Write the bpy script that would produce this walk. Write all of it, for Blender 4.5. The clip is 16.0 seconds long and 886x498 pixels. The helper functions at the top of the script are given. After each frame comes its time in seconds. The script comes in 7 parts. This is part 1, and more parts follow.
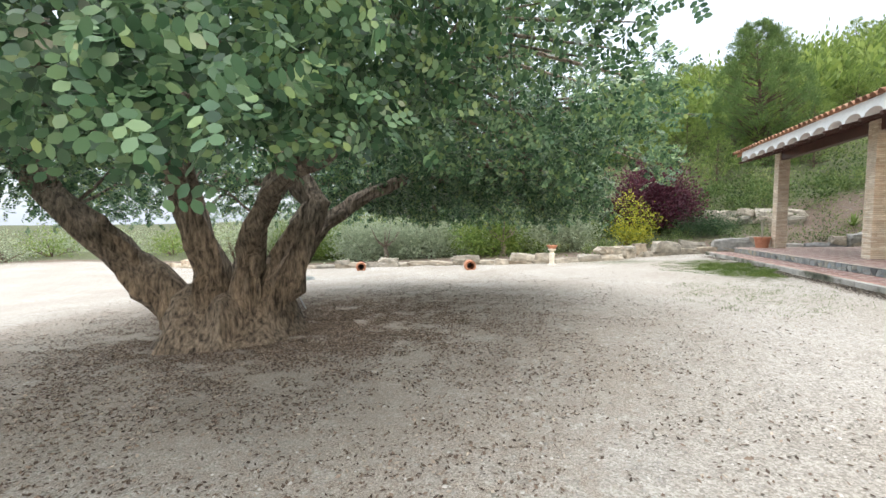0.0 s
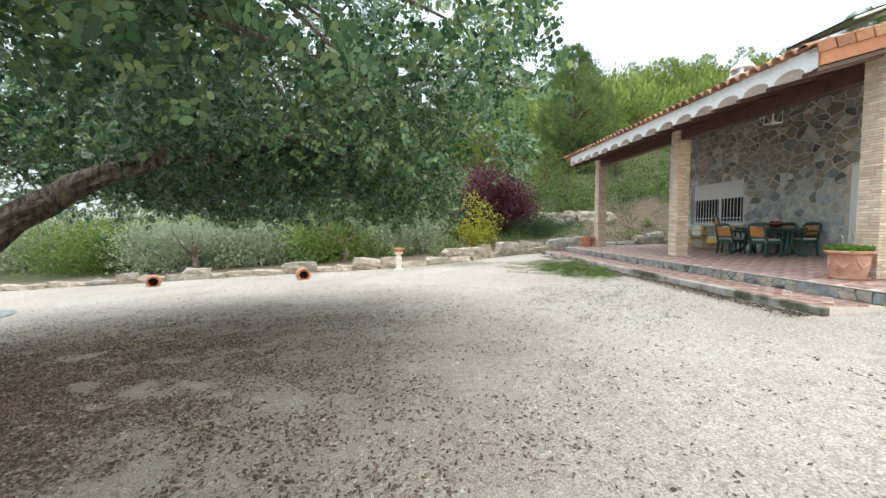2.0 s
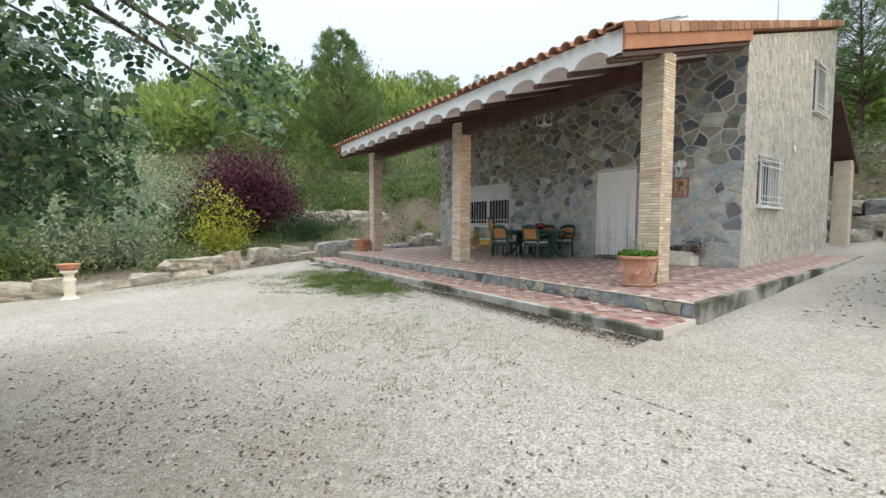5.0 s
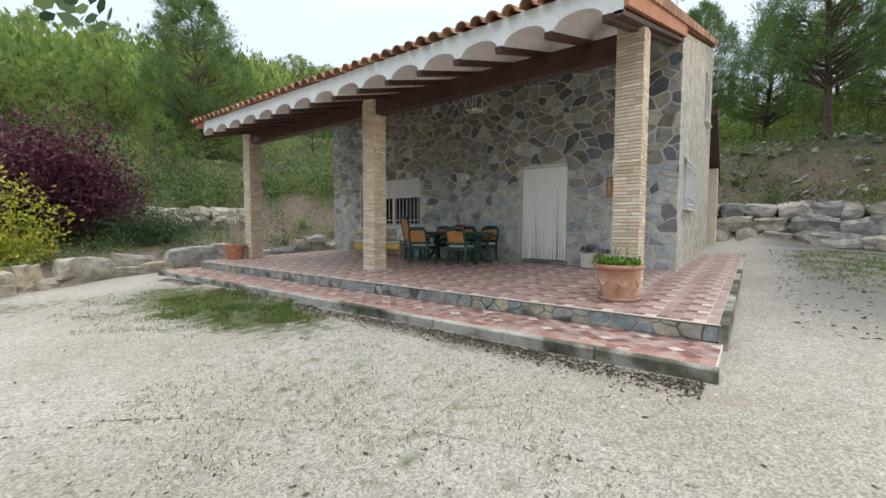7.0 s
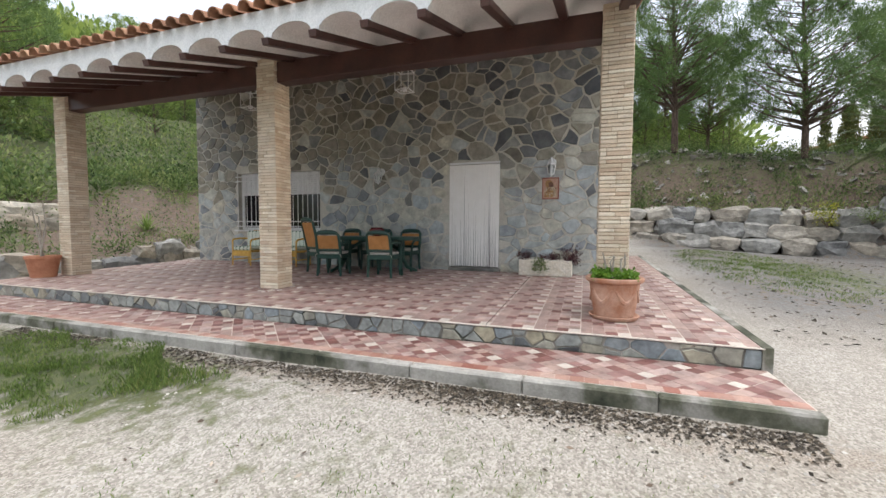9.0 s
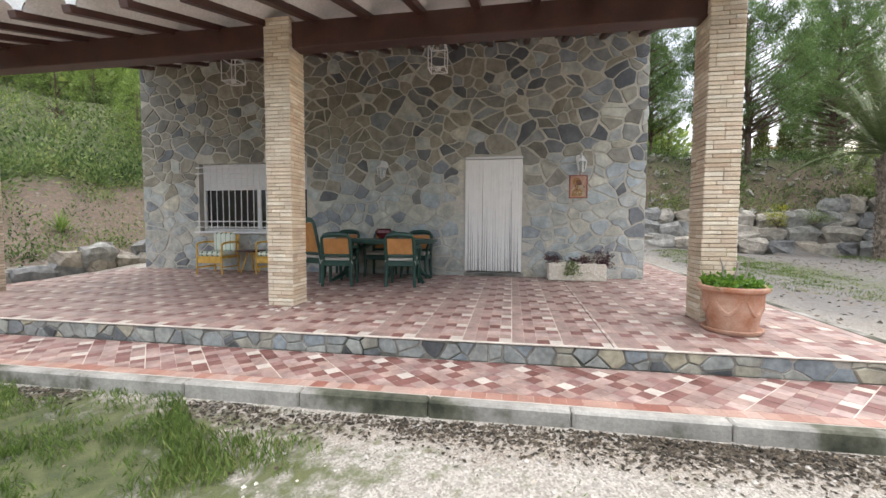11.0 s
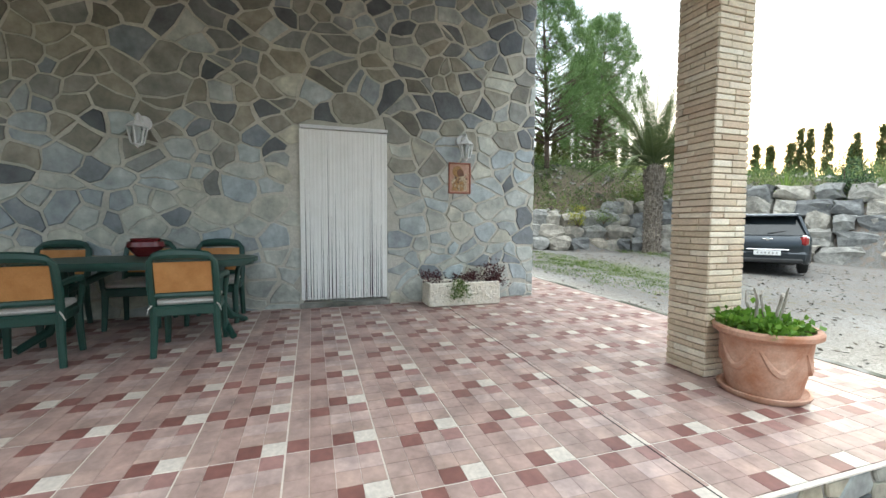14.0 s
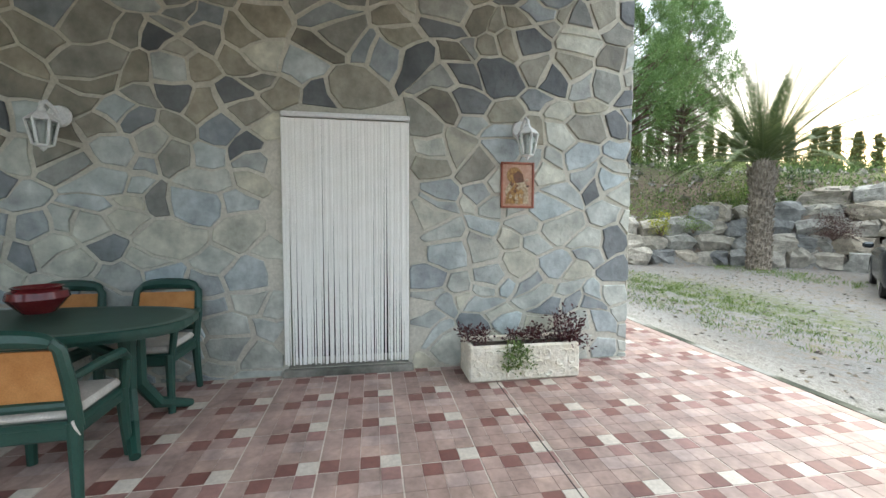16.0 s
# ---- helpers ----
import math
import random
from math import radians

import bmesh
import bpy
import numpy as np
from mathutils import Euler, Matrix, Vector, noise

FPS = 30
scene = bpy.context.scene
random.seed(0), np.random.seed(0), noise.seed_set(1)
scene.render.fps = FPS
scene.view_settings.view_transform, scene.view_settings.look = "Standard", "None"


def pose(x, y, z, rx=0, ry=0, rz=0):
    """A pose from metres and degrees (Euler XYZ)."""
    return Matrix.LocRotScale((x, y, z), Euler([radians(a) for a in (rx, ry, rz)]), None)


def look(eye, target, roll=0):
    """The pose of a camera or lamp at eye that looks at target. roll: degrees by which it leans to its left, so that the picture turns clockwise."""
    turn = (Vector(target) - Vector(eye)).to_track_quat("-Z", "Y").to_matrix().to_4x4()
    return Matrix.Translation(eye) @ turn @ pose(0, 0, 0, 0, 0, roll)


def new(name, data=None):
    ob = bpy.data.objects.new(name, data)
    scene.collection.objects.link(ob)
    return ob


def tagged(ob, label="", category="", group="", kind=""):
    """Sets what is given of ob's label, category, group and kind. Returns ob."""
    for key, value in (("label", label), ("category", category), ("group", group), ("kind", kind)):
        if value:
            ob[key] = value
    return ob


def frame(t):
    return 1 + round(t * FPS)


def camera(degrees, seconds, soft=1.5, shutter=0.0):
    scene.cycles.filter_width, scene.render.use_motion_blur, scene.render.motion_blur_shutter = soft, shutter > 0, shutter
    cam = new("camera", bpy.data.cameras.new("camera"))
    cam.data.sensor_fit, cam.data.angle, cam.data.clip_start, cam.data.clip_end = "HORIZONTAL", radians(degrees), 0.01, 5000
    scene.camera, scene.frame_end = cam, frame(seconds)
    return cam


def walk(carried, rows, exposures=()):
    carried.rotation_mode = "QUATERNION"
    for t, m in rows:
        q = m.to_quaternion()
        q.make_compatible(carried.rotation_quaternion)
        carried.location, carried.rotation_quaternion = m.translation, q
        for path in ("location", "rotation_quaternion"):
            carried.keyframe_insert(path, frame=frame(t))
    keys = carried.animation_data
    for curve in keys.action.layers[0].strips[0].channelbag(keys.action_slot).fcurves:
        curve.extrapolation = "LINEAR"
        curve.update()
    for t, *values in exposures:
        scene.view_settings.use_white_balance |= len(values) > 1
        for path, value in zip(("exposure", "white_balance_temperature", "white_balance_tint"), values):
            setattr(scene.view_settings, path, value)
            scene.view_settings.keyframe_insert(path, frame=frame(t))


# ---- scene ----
cam = camera(94.6, 16.0)
METRES, EYE, TILT, LEAN, TURN = 15.3, 1.5, 0.0, 0.0, 17.1
ROWS = [
    (0.0, 0.0, 0.0, 0.0, 0.0, -3.44, -0.01),
    (0.5, 0.0086, 0.0333, -0.0001, -5.87, -3.41, -0.03),
    (1.0, 0.015, 0.0666, -0.0004, -11.08, -3.35, -0.03),
    (1.5, 0.0284, 0.0969, -0.0, -16.06, -3.25, 0.01),
    (2.0, 0.0412, 0.1227, -0.0019, -20.67, -3.21, 0.05),
    (2.5, 0.0562, 0.147, -0.0018, -25.36, -3.17, 0.04),
    (3.0, 0.0749, 0.1701, 0.0007, -30.8, -3.22, 0.03),
    (3.5, 0.0931, 0.1976, 0.0018, -37.13, -3.22, -0.03),
    (4.0, 0.1122, 0.223, 0.0017, -43.3, -3.24, -0.05),
    (6.5, 0.1985, 0.3649, 0.001, -64.31, -3.17, -0.22),
    (7.0, 0.217, 0.3931, 0.0036, -69.8, -3.19, -0.18),
    (7.5, 0.2305, 0.4216, 0.0043, -75.9, -3.18, -0.17),
    (8.0, 0.2507, 0.443, 0.006, -81.21, -3.2, -0.17),
    (10.5, 0.3411, 0.5649, 0.0086, -94.51, -3.04, -0.29),
    (11.0, 0.3556, 0.5923, 0.0089, -97.58, -3.12, -0.22),
    (11.5, 0.3736, 0.6095, 0.008, -102.29, -3.21, -0.16),
    (12.0, 0.3962, 0.6164, 0.01, -108.4, -3.37, -0.12),
    (12.5, 0.4273, 0.6203, 0.0115, -115.31, -3.48, -0.16),
    (13.0, 0.4579, 0.6128, 0.011, -120.73, -3.5, -0.15),
    (13.5, 0.4928, 0.6026, 0.0112, -123.81, -3.55, -0.15),
    (14.0, 0.5258, 0.5912, 0.0168, -124.87, -3.58, -0.21),
    (14.5, 0.559, 0.5716, 0.0209, -125.0, -3.53, -0.18),
    (15.0, 0.5792, 0.5541, 0.0268, -124.55, -3.43, -0.12),
    (15.5, 0.5983, 0.5379, 0.0305, -122.26, -3.39, -0.1),
    (16.0, 0.619, 0.5204, 0.0329, -116.89, -3.3, -0.07),
]
walk(cam, [(t, pose(0, 0, EYE, TILT, LEAN, TURN) @ pose(METRES * x, METRES * y, METRES * z, 90 + pitch, roll, yaw)) for t, x, y, z, yaw, pitch, roll in ROWS],
     [(0.0, 1.45, 6450, 10), (3.0, 1.28, 6400, 8), (7.0, 1.0, 6400, 9), (10.5, 1.5, 6550, 14), (13.0, 1.62, 6200, 3), (16.0, 1.9, 6150, 4)])

# ---- world and light ----
world = bpy.data.worlds.new("evening_sky")
scene.world = world
world.use_nodes = True
wn = world.node_tree
wn.nodes.clear()
sky = wn.nodes.new("ShaderNodeTexSky")
sky.sky_type, sky.sun_disc = "NISHITA", False
sky.sun_elevation, sky.sun_rotation = radians(7), radians(150)
sky.air_density, sky.dust_density, sky.ozone_density = 1.0, 3.0, 1.0
veil = wn.nodes.new("ShaderNodeMix")
veil.data_type = "RGBA"
veil.inputs[0].default_value = 0.76
lift = wn.nodes.new("ShaderNodeTexCoord")
split = wn.nodes.new("ShaderNodeSeparateXYZ")
veil_ramp = wn.nodes.new("ShaderNodeValToRGB")
veil_ramp.color_ramp.elements[0].color = (0.147, 0.163, 0.188, 1)
veil_ramp.color_ramp.elements.new(0.45).color = (0.212, 0.233, 0.265, 1)
veil_ramp.color_ramp.elements[2].color = (0.84, 0.835, 0.825, 1)
veil_gain = wn.nodes.new("ShaderNodeMix")
veil_gain.data_type, veil_gain.blend_type = "RGBA", "MULTIPLY"
veil_gain.inputs[0].default_value = 1.0
veil_gain.inputs[7].default_value = (21, 21, 21, 1)
wn.links.new(lift.outputs["Generated"], split.inputs[0])
wn.links.new(split.outputs[2], veil_ramp.inputs[0])
wn.links.new(veil_ramp.outputs[0], veil_gain.inputs[6])
wn.links.new(veil_gain.outputs[2], veil.inputs[7])
wbg = wn.nodes.new("ShaderNodeBackground")
wbg.inputs[1].default_value = 0.13
wout = wn.nodes.new("ShaderNodeOutputWorld")
wn.links.new(sky.outputs[0], veil.inputs[6])
wn.links.new(veil.outputs[2], wbg.inputs[0])
wn.links.new(wbg.outputs[0], wout.inputs[0])

sun = new("sun", bpy.data.lights.new("sun", "SUN"))
sun.data.energy, sun.data.angle, sun.data.color = 0.6, radians(14), (1.0, 0.86, 0.68)
sun.matrix_world = look((30, -52, 10), (0, 0, 0))


# ---- materials ----
def shader(name, rough=0.7, metal=0.0):
    m = bpy.data.materials.new(name)
    m.use_nodes = True
    nt = m.node_tree
    b = nt.nodes["Principled BSDF"]
    b.inputs["Roughness"].default_value, b.inputs["Metallic"].default_value = rough, metal
    return m, nt, b


def node(nt, kind, **sets):
    n = nt.nodes.new(kind)
    for k, v in sets.items():
        n.inputs[k.replace("_", " ")].default_value = v
    return n


def ramp(nt, fac, stops):
    r = nt.nodes.new("ShaderNodeValToRGB")
    while len(r.color_ramp.elements) < len(stops):
        r.color_ramp.elements.new(0.5)
    for e, (p, c) in zip(r.color_ramp.elements, stops):
        e.position, e.color = p, (*c, 1)
    nt.links.new(fac, r.inputs[0])
    return r.outputs[0]


def mixc(nt, fac, a, b, mode="MIX"):
    n = nt.nodes.new("ShaderNodeMix")
    n.data_type, n.blend_type = "RGBA", mode
    for sock, val in ((n.inputs[0], fac), (n.inputs[6], a), (n.inputs[7], b)):
        if isinstance(val, (int, float)):
            sock.default_value = val
        elif isinstance(val, tuple):
            sock.default_value = (*val, 1)
        else:
            nt.links.new(val, sock)
    return n.outputs[2]


def coords(nt, space="Object"):
    return nt.nodes.new("ShaderNodeTexCoord").outputs[space]


def position(nt):
    return nt.nodes.new("ShaderNodeNewGeometry").outputs["Position"]


def noise_of(nt, vec, scale, detail=4.0, rough=0.55):
    n = node(nt, "ShaderNodeTexNoise", Scale=scale, Detail=detail, Roughness=rough)
    nt.links.new(vec, n.inputs["Vector"])
    return n.outputs["Fac"]


def bump(nt, b, height, strength=0.3, dist=0.01):
    n = node(nt, "ShaderNodeBump", Strength=strength, Distance=dist)
    nt.links.new(height, n.inputs["Height"])
    nt.links.new(n.outputs[0], b.inputs["Normal"])


def surface(name, c1, c2, rough=0.7, scale=6.0, fine=60.0, relief=0.25, dist=0.006, metal=0.0, spread=0.0, island=0.0):
    """Two-tone surface with coarse stains, fine grain and relief; spread and island vary whole pieces."""
    m, nt, b = shader(name, rough, metal)
    vec = position(nt)
    coarse, grain = noise_of(nt, vec, scale), noise_of(nt, vec, fine, 3.0, 0.6)
    col = ramp(nt, coarse, [(0.3, c1), (0.7, c2)])
    col = mixc(nt, 0.35, col, ramp(nt, grain, [(0.3, (0.55, 0.55, 0.55)), (0.7, (1.25, 1.25, 1.25))]), "MULTIPLY")
    for amount, out in ((spread, "Random"), (island, "Random Per Island")):
        if amount:
            src = nt.nodes.new("ShaderNodeObjectInfo" if out == "Random" else "ShaderNodeNewGeometry").outputs[out]
            lo, hi = 1 - amount, 1 + amount
            col = mixc(nt, 1.0, col, ramp(nt, src, [(0.0, (lo, lo, lo)), (1.0, (hi, hi, hi))]), "MULTIPLY")
    nt.links.new(col, b.inputs["Base Color"])
    bump(nt, b, grain, relief, dist)
    return m


def leafy(name, stops, rough=0.5, through_light=0.25, gloss=0.3, own=0.5, patch=0.9):
    """Foliage: every leaf takes its own tone, and some light passes through it."""
    m, nt, b = shader(name, rough)
    geo = nt.nodes.new("ShaderNodeNewGeometry")
    big = noise_of(nt, geo.outputs["Position"], patch, 3.0)
    both = nt.nodes.new("ShaderNodeMix")
    both.inputs[0].default_value = own
    nt.links.new(big, both.inputs[2])
    nt.links.new(geo.outputs["Random Per Island"], both.inputs[3])
    col = ramp(nt, both.outputs[0], stops)
    nt.links.new(col, b.inputs["Base Color"])
    b.inputs["Specular IOR Level"].default_value = gloss
    tr = nt.nodes.new("ShaderNodeBsdfTranslucent")
    nt.links.new(col, tr.inputs["Color"])
    ms = node(nt, "ShaderNodeMixShader", Fac=through_light)
    nt.links.new(b.outputs[0], ms.inputs[1])
    nt.links.new(tr.outputs[0], ms.inputs[2])
    nt.links.new(ms.outputs[0], nt.nodes["Material Output"].inputs["Surface"])
    return m


def pieces(name, stops, rough=0.65, fine=40.0, relief=0.35, dist=0.006, per="Random", grime=0.35):
    """Stones, bricks or tiles: each piece takes one tone of the ramp, with stains and grain on it."""
    m, nt, b = shader(name, rough)
    src = nt.nodes.new("ShaderNodeObjectInfo" if per == "Random" else "ShaderNodeNewGeometry")
    out = src.outputs["Random" if per == "Random" else "Random Per Island"]
    vec = position(nt)
    stain, grain = noise_of(nt, vec, 5.0, 5.0), noise_of(nt, vec, fine, 4.0, 0.6)
    col = ramp(nt, out, stops)
    col = mixc(nt, grime, col, ramp(nt, stain, [(0.3, (0.5, 0.5, 0.5)), (0.72, (1.35, 1.33, 1.28))]), "MULTIPLY")
    col = mixc(nt, 0.4, col, ramp(nt, grain, [(0.3, (0.6, 0.6, 0.6)), (0.7, (1.3, 1.3, 1.3))]), "MULTIPLY")
    nt.links.new(col, b.inputs["Base Color"])
    bump(nt, b, grain, relief, dist)
    return m


def ground_material():
    m, nt, b = shader("gravel_and_earth", 0.95)
    pos = position(nt)
    sep = nt.nodes.new("ShaderNodeSeparateXYZ")
    nt.links.new(pos, sep.inputs[0])
    att = nt.nodes.new("ShaderNodeAttribute")
    att.attribute_name = "cover"
    csep = nt.nodes.new("ShaderNodeSeparateColor")
    nt.links.new(att.outputs["Color"], csep.inputs[0])
    vor = node(nt, "ShaderNodeTexVoronoi", Scale=75.0)
    nt.links.new(pos, vor.inputs["Vector"])
    peb = nt.nodes.new("ShaderNodeSeparateColor")
    nt.links.new(vor.outputs["Color"], peb.inputs[0])
    n1, n2, n3 = noise_of(nt, pos, 0.5, 4.0), noise_of(nt, pos, 7.0, 5.0), noise_of(nt, pos, 90.0, 3.0)
    gravel = ramp(nt, peb.outputs[0], [(0.0, (0.24, 0.225, 0.20)), (0.45, (0.355, 0.338, 0.308)), (1.0, (0.50, 0.478, 0.448))])
    gravel = mixc(nt, 0.5, gravel, ramp(nt, n2, [(0.25, (0.72, 0.68, 0.62)), (0.7, (1.15, 1.13, 1.1))]), "MULTIPLY")
    gravel = mixc(nt, 0.55, gravel, ramp(nt, n1, [(0.3, (0.78, 0.72, 0.64)), (0.65, (1.1, 1.1, 1.1))]), "MULTIPLY")
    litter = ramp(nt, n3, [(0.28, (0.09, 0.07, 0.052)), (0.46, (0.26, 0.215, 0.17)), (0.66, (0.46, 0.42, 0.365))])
    earth = ramp(nt, n2, [(0.3, (0.075, 0.054, 0.04)), (0.7, (0.19, 0.142, 0.105))])
    grass = ramp(nt, n2, [(0.3, (0.035, 0.05, 0.018)), (0.7, (0.12, 0.13, 0.055))])
    # same gravel, its colour taken down to offset the stronger light beside the house
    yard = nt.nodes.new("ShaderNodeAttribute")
    yard.attribute_name = "dimmed_drive"
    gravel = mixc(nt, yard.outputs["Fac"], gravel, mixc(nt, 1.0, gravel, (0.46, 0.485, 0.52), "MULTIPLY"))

    def patch(sock, base, top, soft):
        add = node(nt, "ShaderNodeMath")
        add.operation = "ADD"
        nt.links.new(sock, add.inputs[0])
        nt.links.new(n2 if soft else n1, add.inputs[1])
        f = ramp(nt, add.outputs[0], [(0.72, (0, 0, 0)), (0.98, (1, 1, 1))])
        return mixc(nt, f, base, top)
    drift, clump = noise_of(nt, pos, 1.3, 3.0, 0.5), noise_of(nt, pos, 11.0, 5.0, 0.62)
    swathe = nt.nodes.new("ShaderNodeMix")
    swathe.inputs[0].default_value = 0.66
    nt.links.new(drift, swathe.inputs[2])
    nt.links.new(clump, swathe.inputs[3])
    swathe = swathe.outputs[0]
    add = node(nt, "ShaderNodeMath")
    add.operation = "ADD"
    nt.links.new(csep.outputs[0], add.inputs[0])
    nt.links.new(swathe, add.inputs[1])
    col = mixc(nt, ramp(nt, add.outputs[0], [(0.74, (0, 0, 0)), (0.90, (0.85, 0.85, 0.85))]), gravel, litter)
    col = patch(csep.outputs[1], col, earth, True)
    col = patch(csep.outputs[2], col, grass, True)
    nt.links.new(col, b.inputs["Base Color"])
    h = node(nt, "ShaderNodeMath")
    h.operation = "SUBTRACT"
    nt.links.new(n3, h.inputs[0])
    nt.links.new(vor.outputs["Distance"], h.inputs[1])
    bump(nt, b, h.outputs[0], 0.6, 0.012)
    return m


def bark_material(name, c1, c2):
    m, nt, b = shader(name, 0.9)
    mp = nt.nodes.new("ShaderNodeMapping")
    mp.inputs["Scale"].default_value = (6, 6, 1.6)
    nt.links.new(position(nt), mp.inputs[0])
    n1, n2 = noise_of(nt, mp.outputs[0], 3.0, 6.0, 0.65), noise_of(nt, position(nt), 2.0)
    col = ramp(nt, n1, [(0.34, c1), (0.66, c2)])
    col = mixc(nt, 0.75, col, ramp(nt, n2, [(0.3, (0.6, 0.55, 0.5)), (0.7, (1.2, 1.15, 1.1))]), "MULTIPLY")
    nt.links.new(col, b.inputs["Base Color"])
    bump(nt, b, n1, 1.0, 0.08)
    return m


GROUND = ground_material()
BARK = bark_material("carob_bark", (0.03, 0.025, 0.02), (0.36, 0.31, 0.25))
PALM_BARK = bark_material("palm_bark", (0.10, 0.085, 0.07), (0.36, 0.32, 0.27))
PINE_BARK = bark_material("pine_bark", (0.05, 0.035, 0.028), (0.17, 0.12, 0.09))
CAROB = leafy("carob_leaf", [(0.15, (0.010, 0.030, 0.014)), (0.40, (0.052, 0.125, 0.060)), (0.64, (0.155, 0.265, 0.135)), (0.95, (0.40, 0.48, 0.12))], 0.34, 0.22, 0.5)
PINE = leafy("pine_needles", [(0.1, (0.06, 0.105, 0.03)), (0.5, (0.18, 0.26, 0.065)), (0.9, (0.32, 0.40, 0.11))], 0.6, 0.42)
# same needles as PINE, with shade put into the colour for the near pines
PINE_DARK = leafy("shaded_pine_needles", [(0.1, (0.055, 0.105, 0.035)), (0.55, (0.13, 0.21, 0.07)), (0.8, (0.24, 0.33, 0.11))], 0.6, 0.35, 0.3, 0.3, 1.3)
SCRUB = leafy("scrub_leaf", [(0.1, (0.06, 0.11, 0.025)), (0.5, (0.15, 0.23, 0.05)), (0.9, (0.28, 0.34, 0.09))], 0.6, 0.3)
HILL_SCRUB = leafy("hillside_scrub_leaf", [(0.32, (0.03, 0.058, 0.02)), (0.44, (0.085, 0.14, 0.042)), (0.55, (0.165, 0.23, 0.075)), (0.7, (0.30, 0.33, 0.13))], 0.65, 0.25, 0.3, 0.2, 0.55)
SUCCULENT_BUSH = leafy("purple_brown_leaf", [(0.1, (0.03, 0.018, 0.016)), (0.6, (0.10, 0.055, 0.05)), (0.95, (0.19, 0.12, 0.09))], 0.6, 0.2)
JUNIPER = leafy("juniper_leaf", [(0.2, (0.016, 0.04, 0.018)), (0.55, (0.05, 0.10, 0.045)), (0.9, (0.12, 0.19, 0.08))], 0.6, 0.15)
OLIVE = leafy("olive_leaf", [(0.1, (0.17, 0.215, 0.14)), (0.6, (0.33, 0.385, 0.26)), (0.95, (0.47, 0.52, 0.37))], 0.55, 0.32)
PLUM = leafy("plum_leaf", [(0.1, (0.022, 0.008, 0.015)), (0.55, (0.095, 0.026, 0.045)), (0.95, (0.22, 0.075, 0.09))], 0.5, 0.2)
YELLOW = leafy("yellow_leaf", [(0.1, (0.10, 0.14, 0.02)), (0.5, (0.32, 0.34, 0.04)), (0.9, (0.62, 0.55, 0.06))], 0.55, 0.3)
GRASS = leafy("grass_blade", [(0.1, (0.05, 0.09, 0.02)), (0.6, (0.13, 0.20, 0.045)), (0.95, (0.32, 0.32, 0.13))], 0.6, 0.25)
LITTER = pieces("dry_leaf", [(0.0, (0.045, 0.031, 0.022)), (0.45, (0.115, 0.08, 0.057)), (0.75, (0.24, 0.18, 0.135)), (1.0, (0.50, 0.43, 0.35))], 0.8, 30.0, 0.2, 0.003, "Island")
LITTER_DARK = pieces("rotting_leaf", [(0.0, (0.02, 0.016, 0.011)), (0.6, (0.06, 0.047, 0.032)), (1.0, (0.17, 0.135, 0.095))], 0.85, 30.0, 0.2, 0.003, "Island")
PALM = leafy("palm_leaf", [(0.1, (0.04, 0.06, 0.025)), (0.6, (0.10, 0.13, 0.05)), (0.95, (0.24, 0.24, 0.10))], 0.5, 0.12)
CYPRESS = leafy("cypress_leaf", [(0.1, (0.03, 0.045, 0.014)), (0.6, (0.10, 0.11, 0.03)), (0.95, (0.22, 0.19, 0.05))], 0.6, 0.3)
STONE_STOPS = [(0.0, (0.17, 0.185, 0.20)), (0.09, (0.30, 0.335, 0.36)), (0.25, (0.49, 0.505, 0.46)), (0.45, (0.42, 0.485, 0.515)), (0.62, (0.545, 0.53, 0.435)), (0.78, (0.37, 0.43, 0.475)), (0.92, (0.50, 0.495, 0.42)), (1.0, (0.31, 0.345, 0.375))]
STONE = pieces("flagstone", STONE_STOPS, 0.5, 14.0, 0.75, 0.012, "Random", 0.75)
STONE_J = pieces("flagstone_far", STONE_STOPS, 0.5, 14.0, 0.75, 0.012, "Island", 0.75)
# real dark slates, and browns whose tone carries the shade below the porch ceiling
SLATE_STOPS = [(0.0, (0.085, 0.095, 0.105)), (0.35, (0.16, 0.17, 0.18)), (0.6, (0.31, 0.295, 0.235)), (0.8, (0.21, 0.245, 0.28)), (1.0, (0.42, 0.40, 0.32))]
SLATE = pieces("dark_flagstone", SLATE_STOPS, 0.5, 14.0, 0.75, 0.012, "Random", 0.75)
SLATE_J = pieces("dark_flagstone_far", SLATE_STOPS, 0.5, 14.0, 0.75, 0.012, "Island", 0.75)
SHADE_BROWN_STOPS = [(0.0, (0.15, 0.14, 0.115)), (0.4, (0.25, 0.235, 0.19)), (0.7, (0.33, 0.305, 0.24)), (1.0, (0.22, 0.23, 0.225))]
SHADE_BROWN = pieces("shade_brown_flagstone", SHADE_BROWN_STOPS, 0.5, 14.0, 0.75, 0.012, "Random", 0.75)
SHADE_BROWN_J = pieces("shade_brown_flagstone_far", SHADE_BROWN_STOPS, 0.5, 14.0, 0.75, 0.012, "Island", 0.75)
PALE_CLAD = pieces("pale_cladding", [(0.0, (0.42, 0.40, 0.34)), (0.4, (0.50, 0.475, 0.405)), (0.75, (0.47, 0.455, 0.405)), (1.0, (0.56, 0.53, 0.455))], 0.75, 14.0, 0.6, 0.01, "Island", 0.6)
PALE_MORTAR = surface("pale_mortar", (0.47, 0.445, 0.38), (0.58, 0.55, 0.475), 0.9, 4.0, 45.0, 0.5, 0.006)
MORTAR = surface("wall_mortar", (0.45, 0.432, 0.375), (0.61, 0.585, 0.51), 0.9, 4.0, 45.0, 0.5, 0.006)
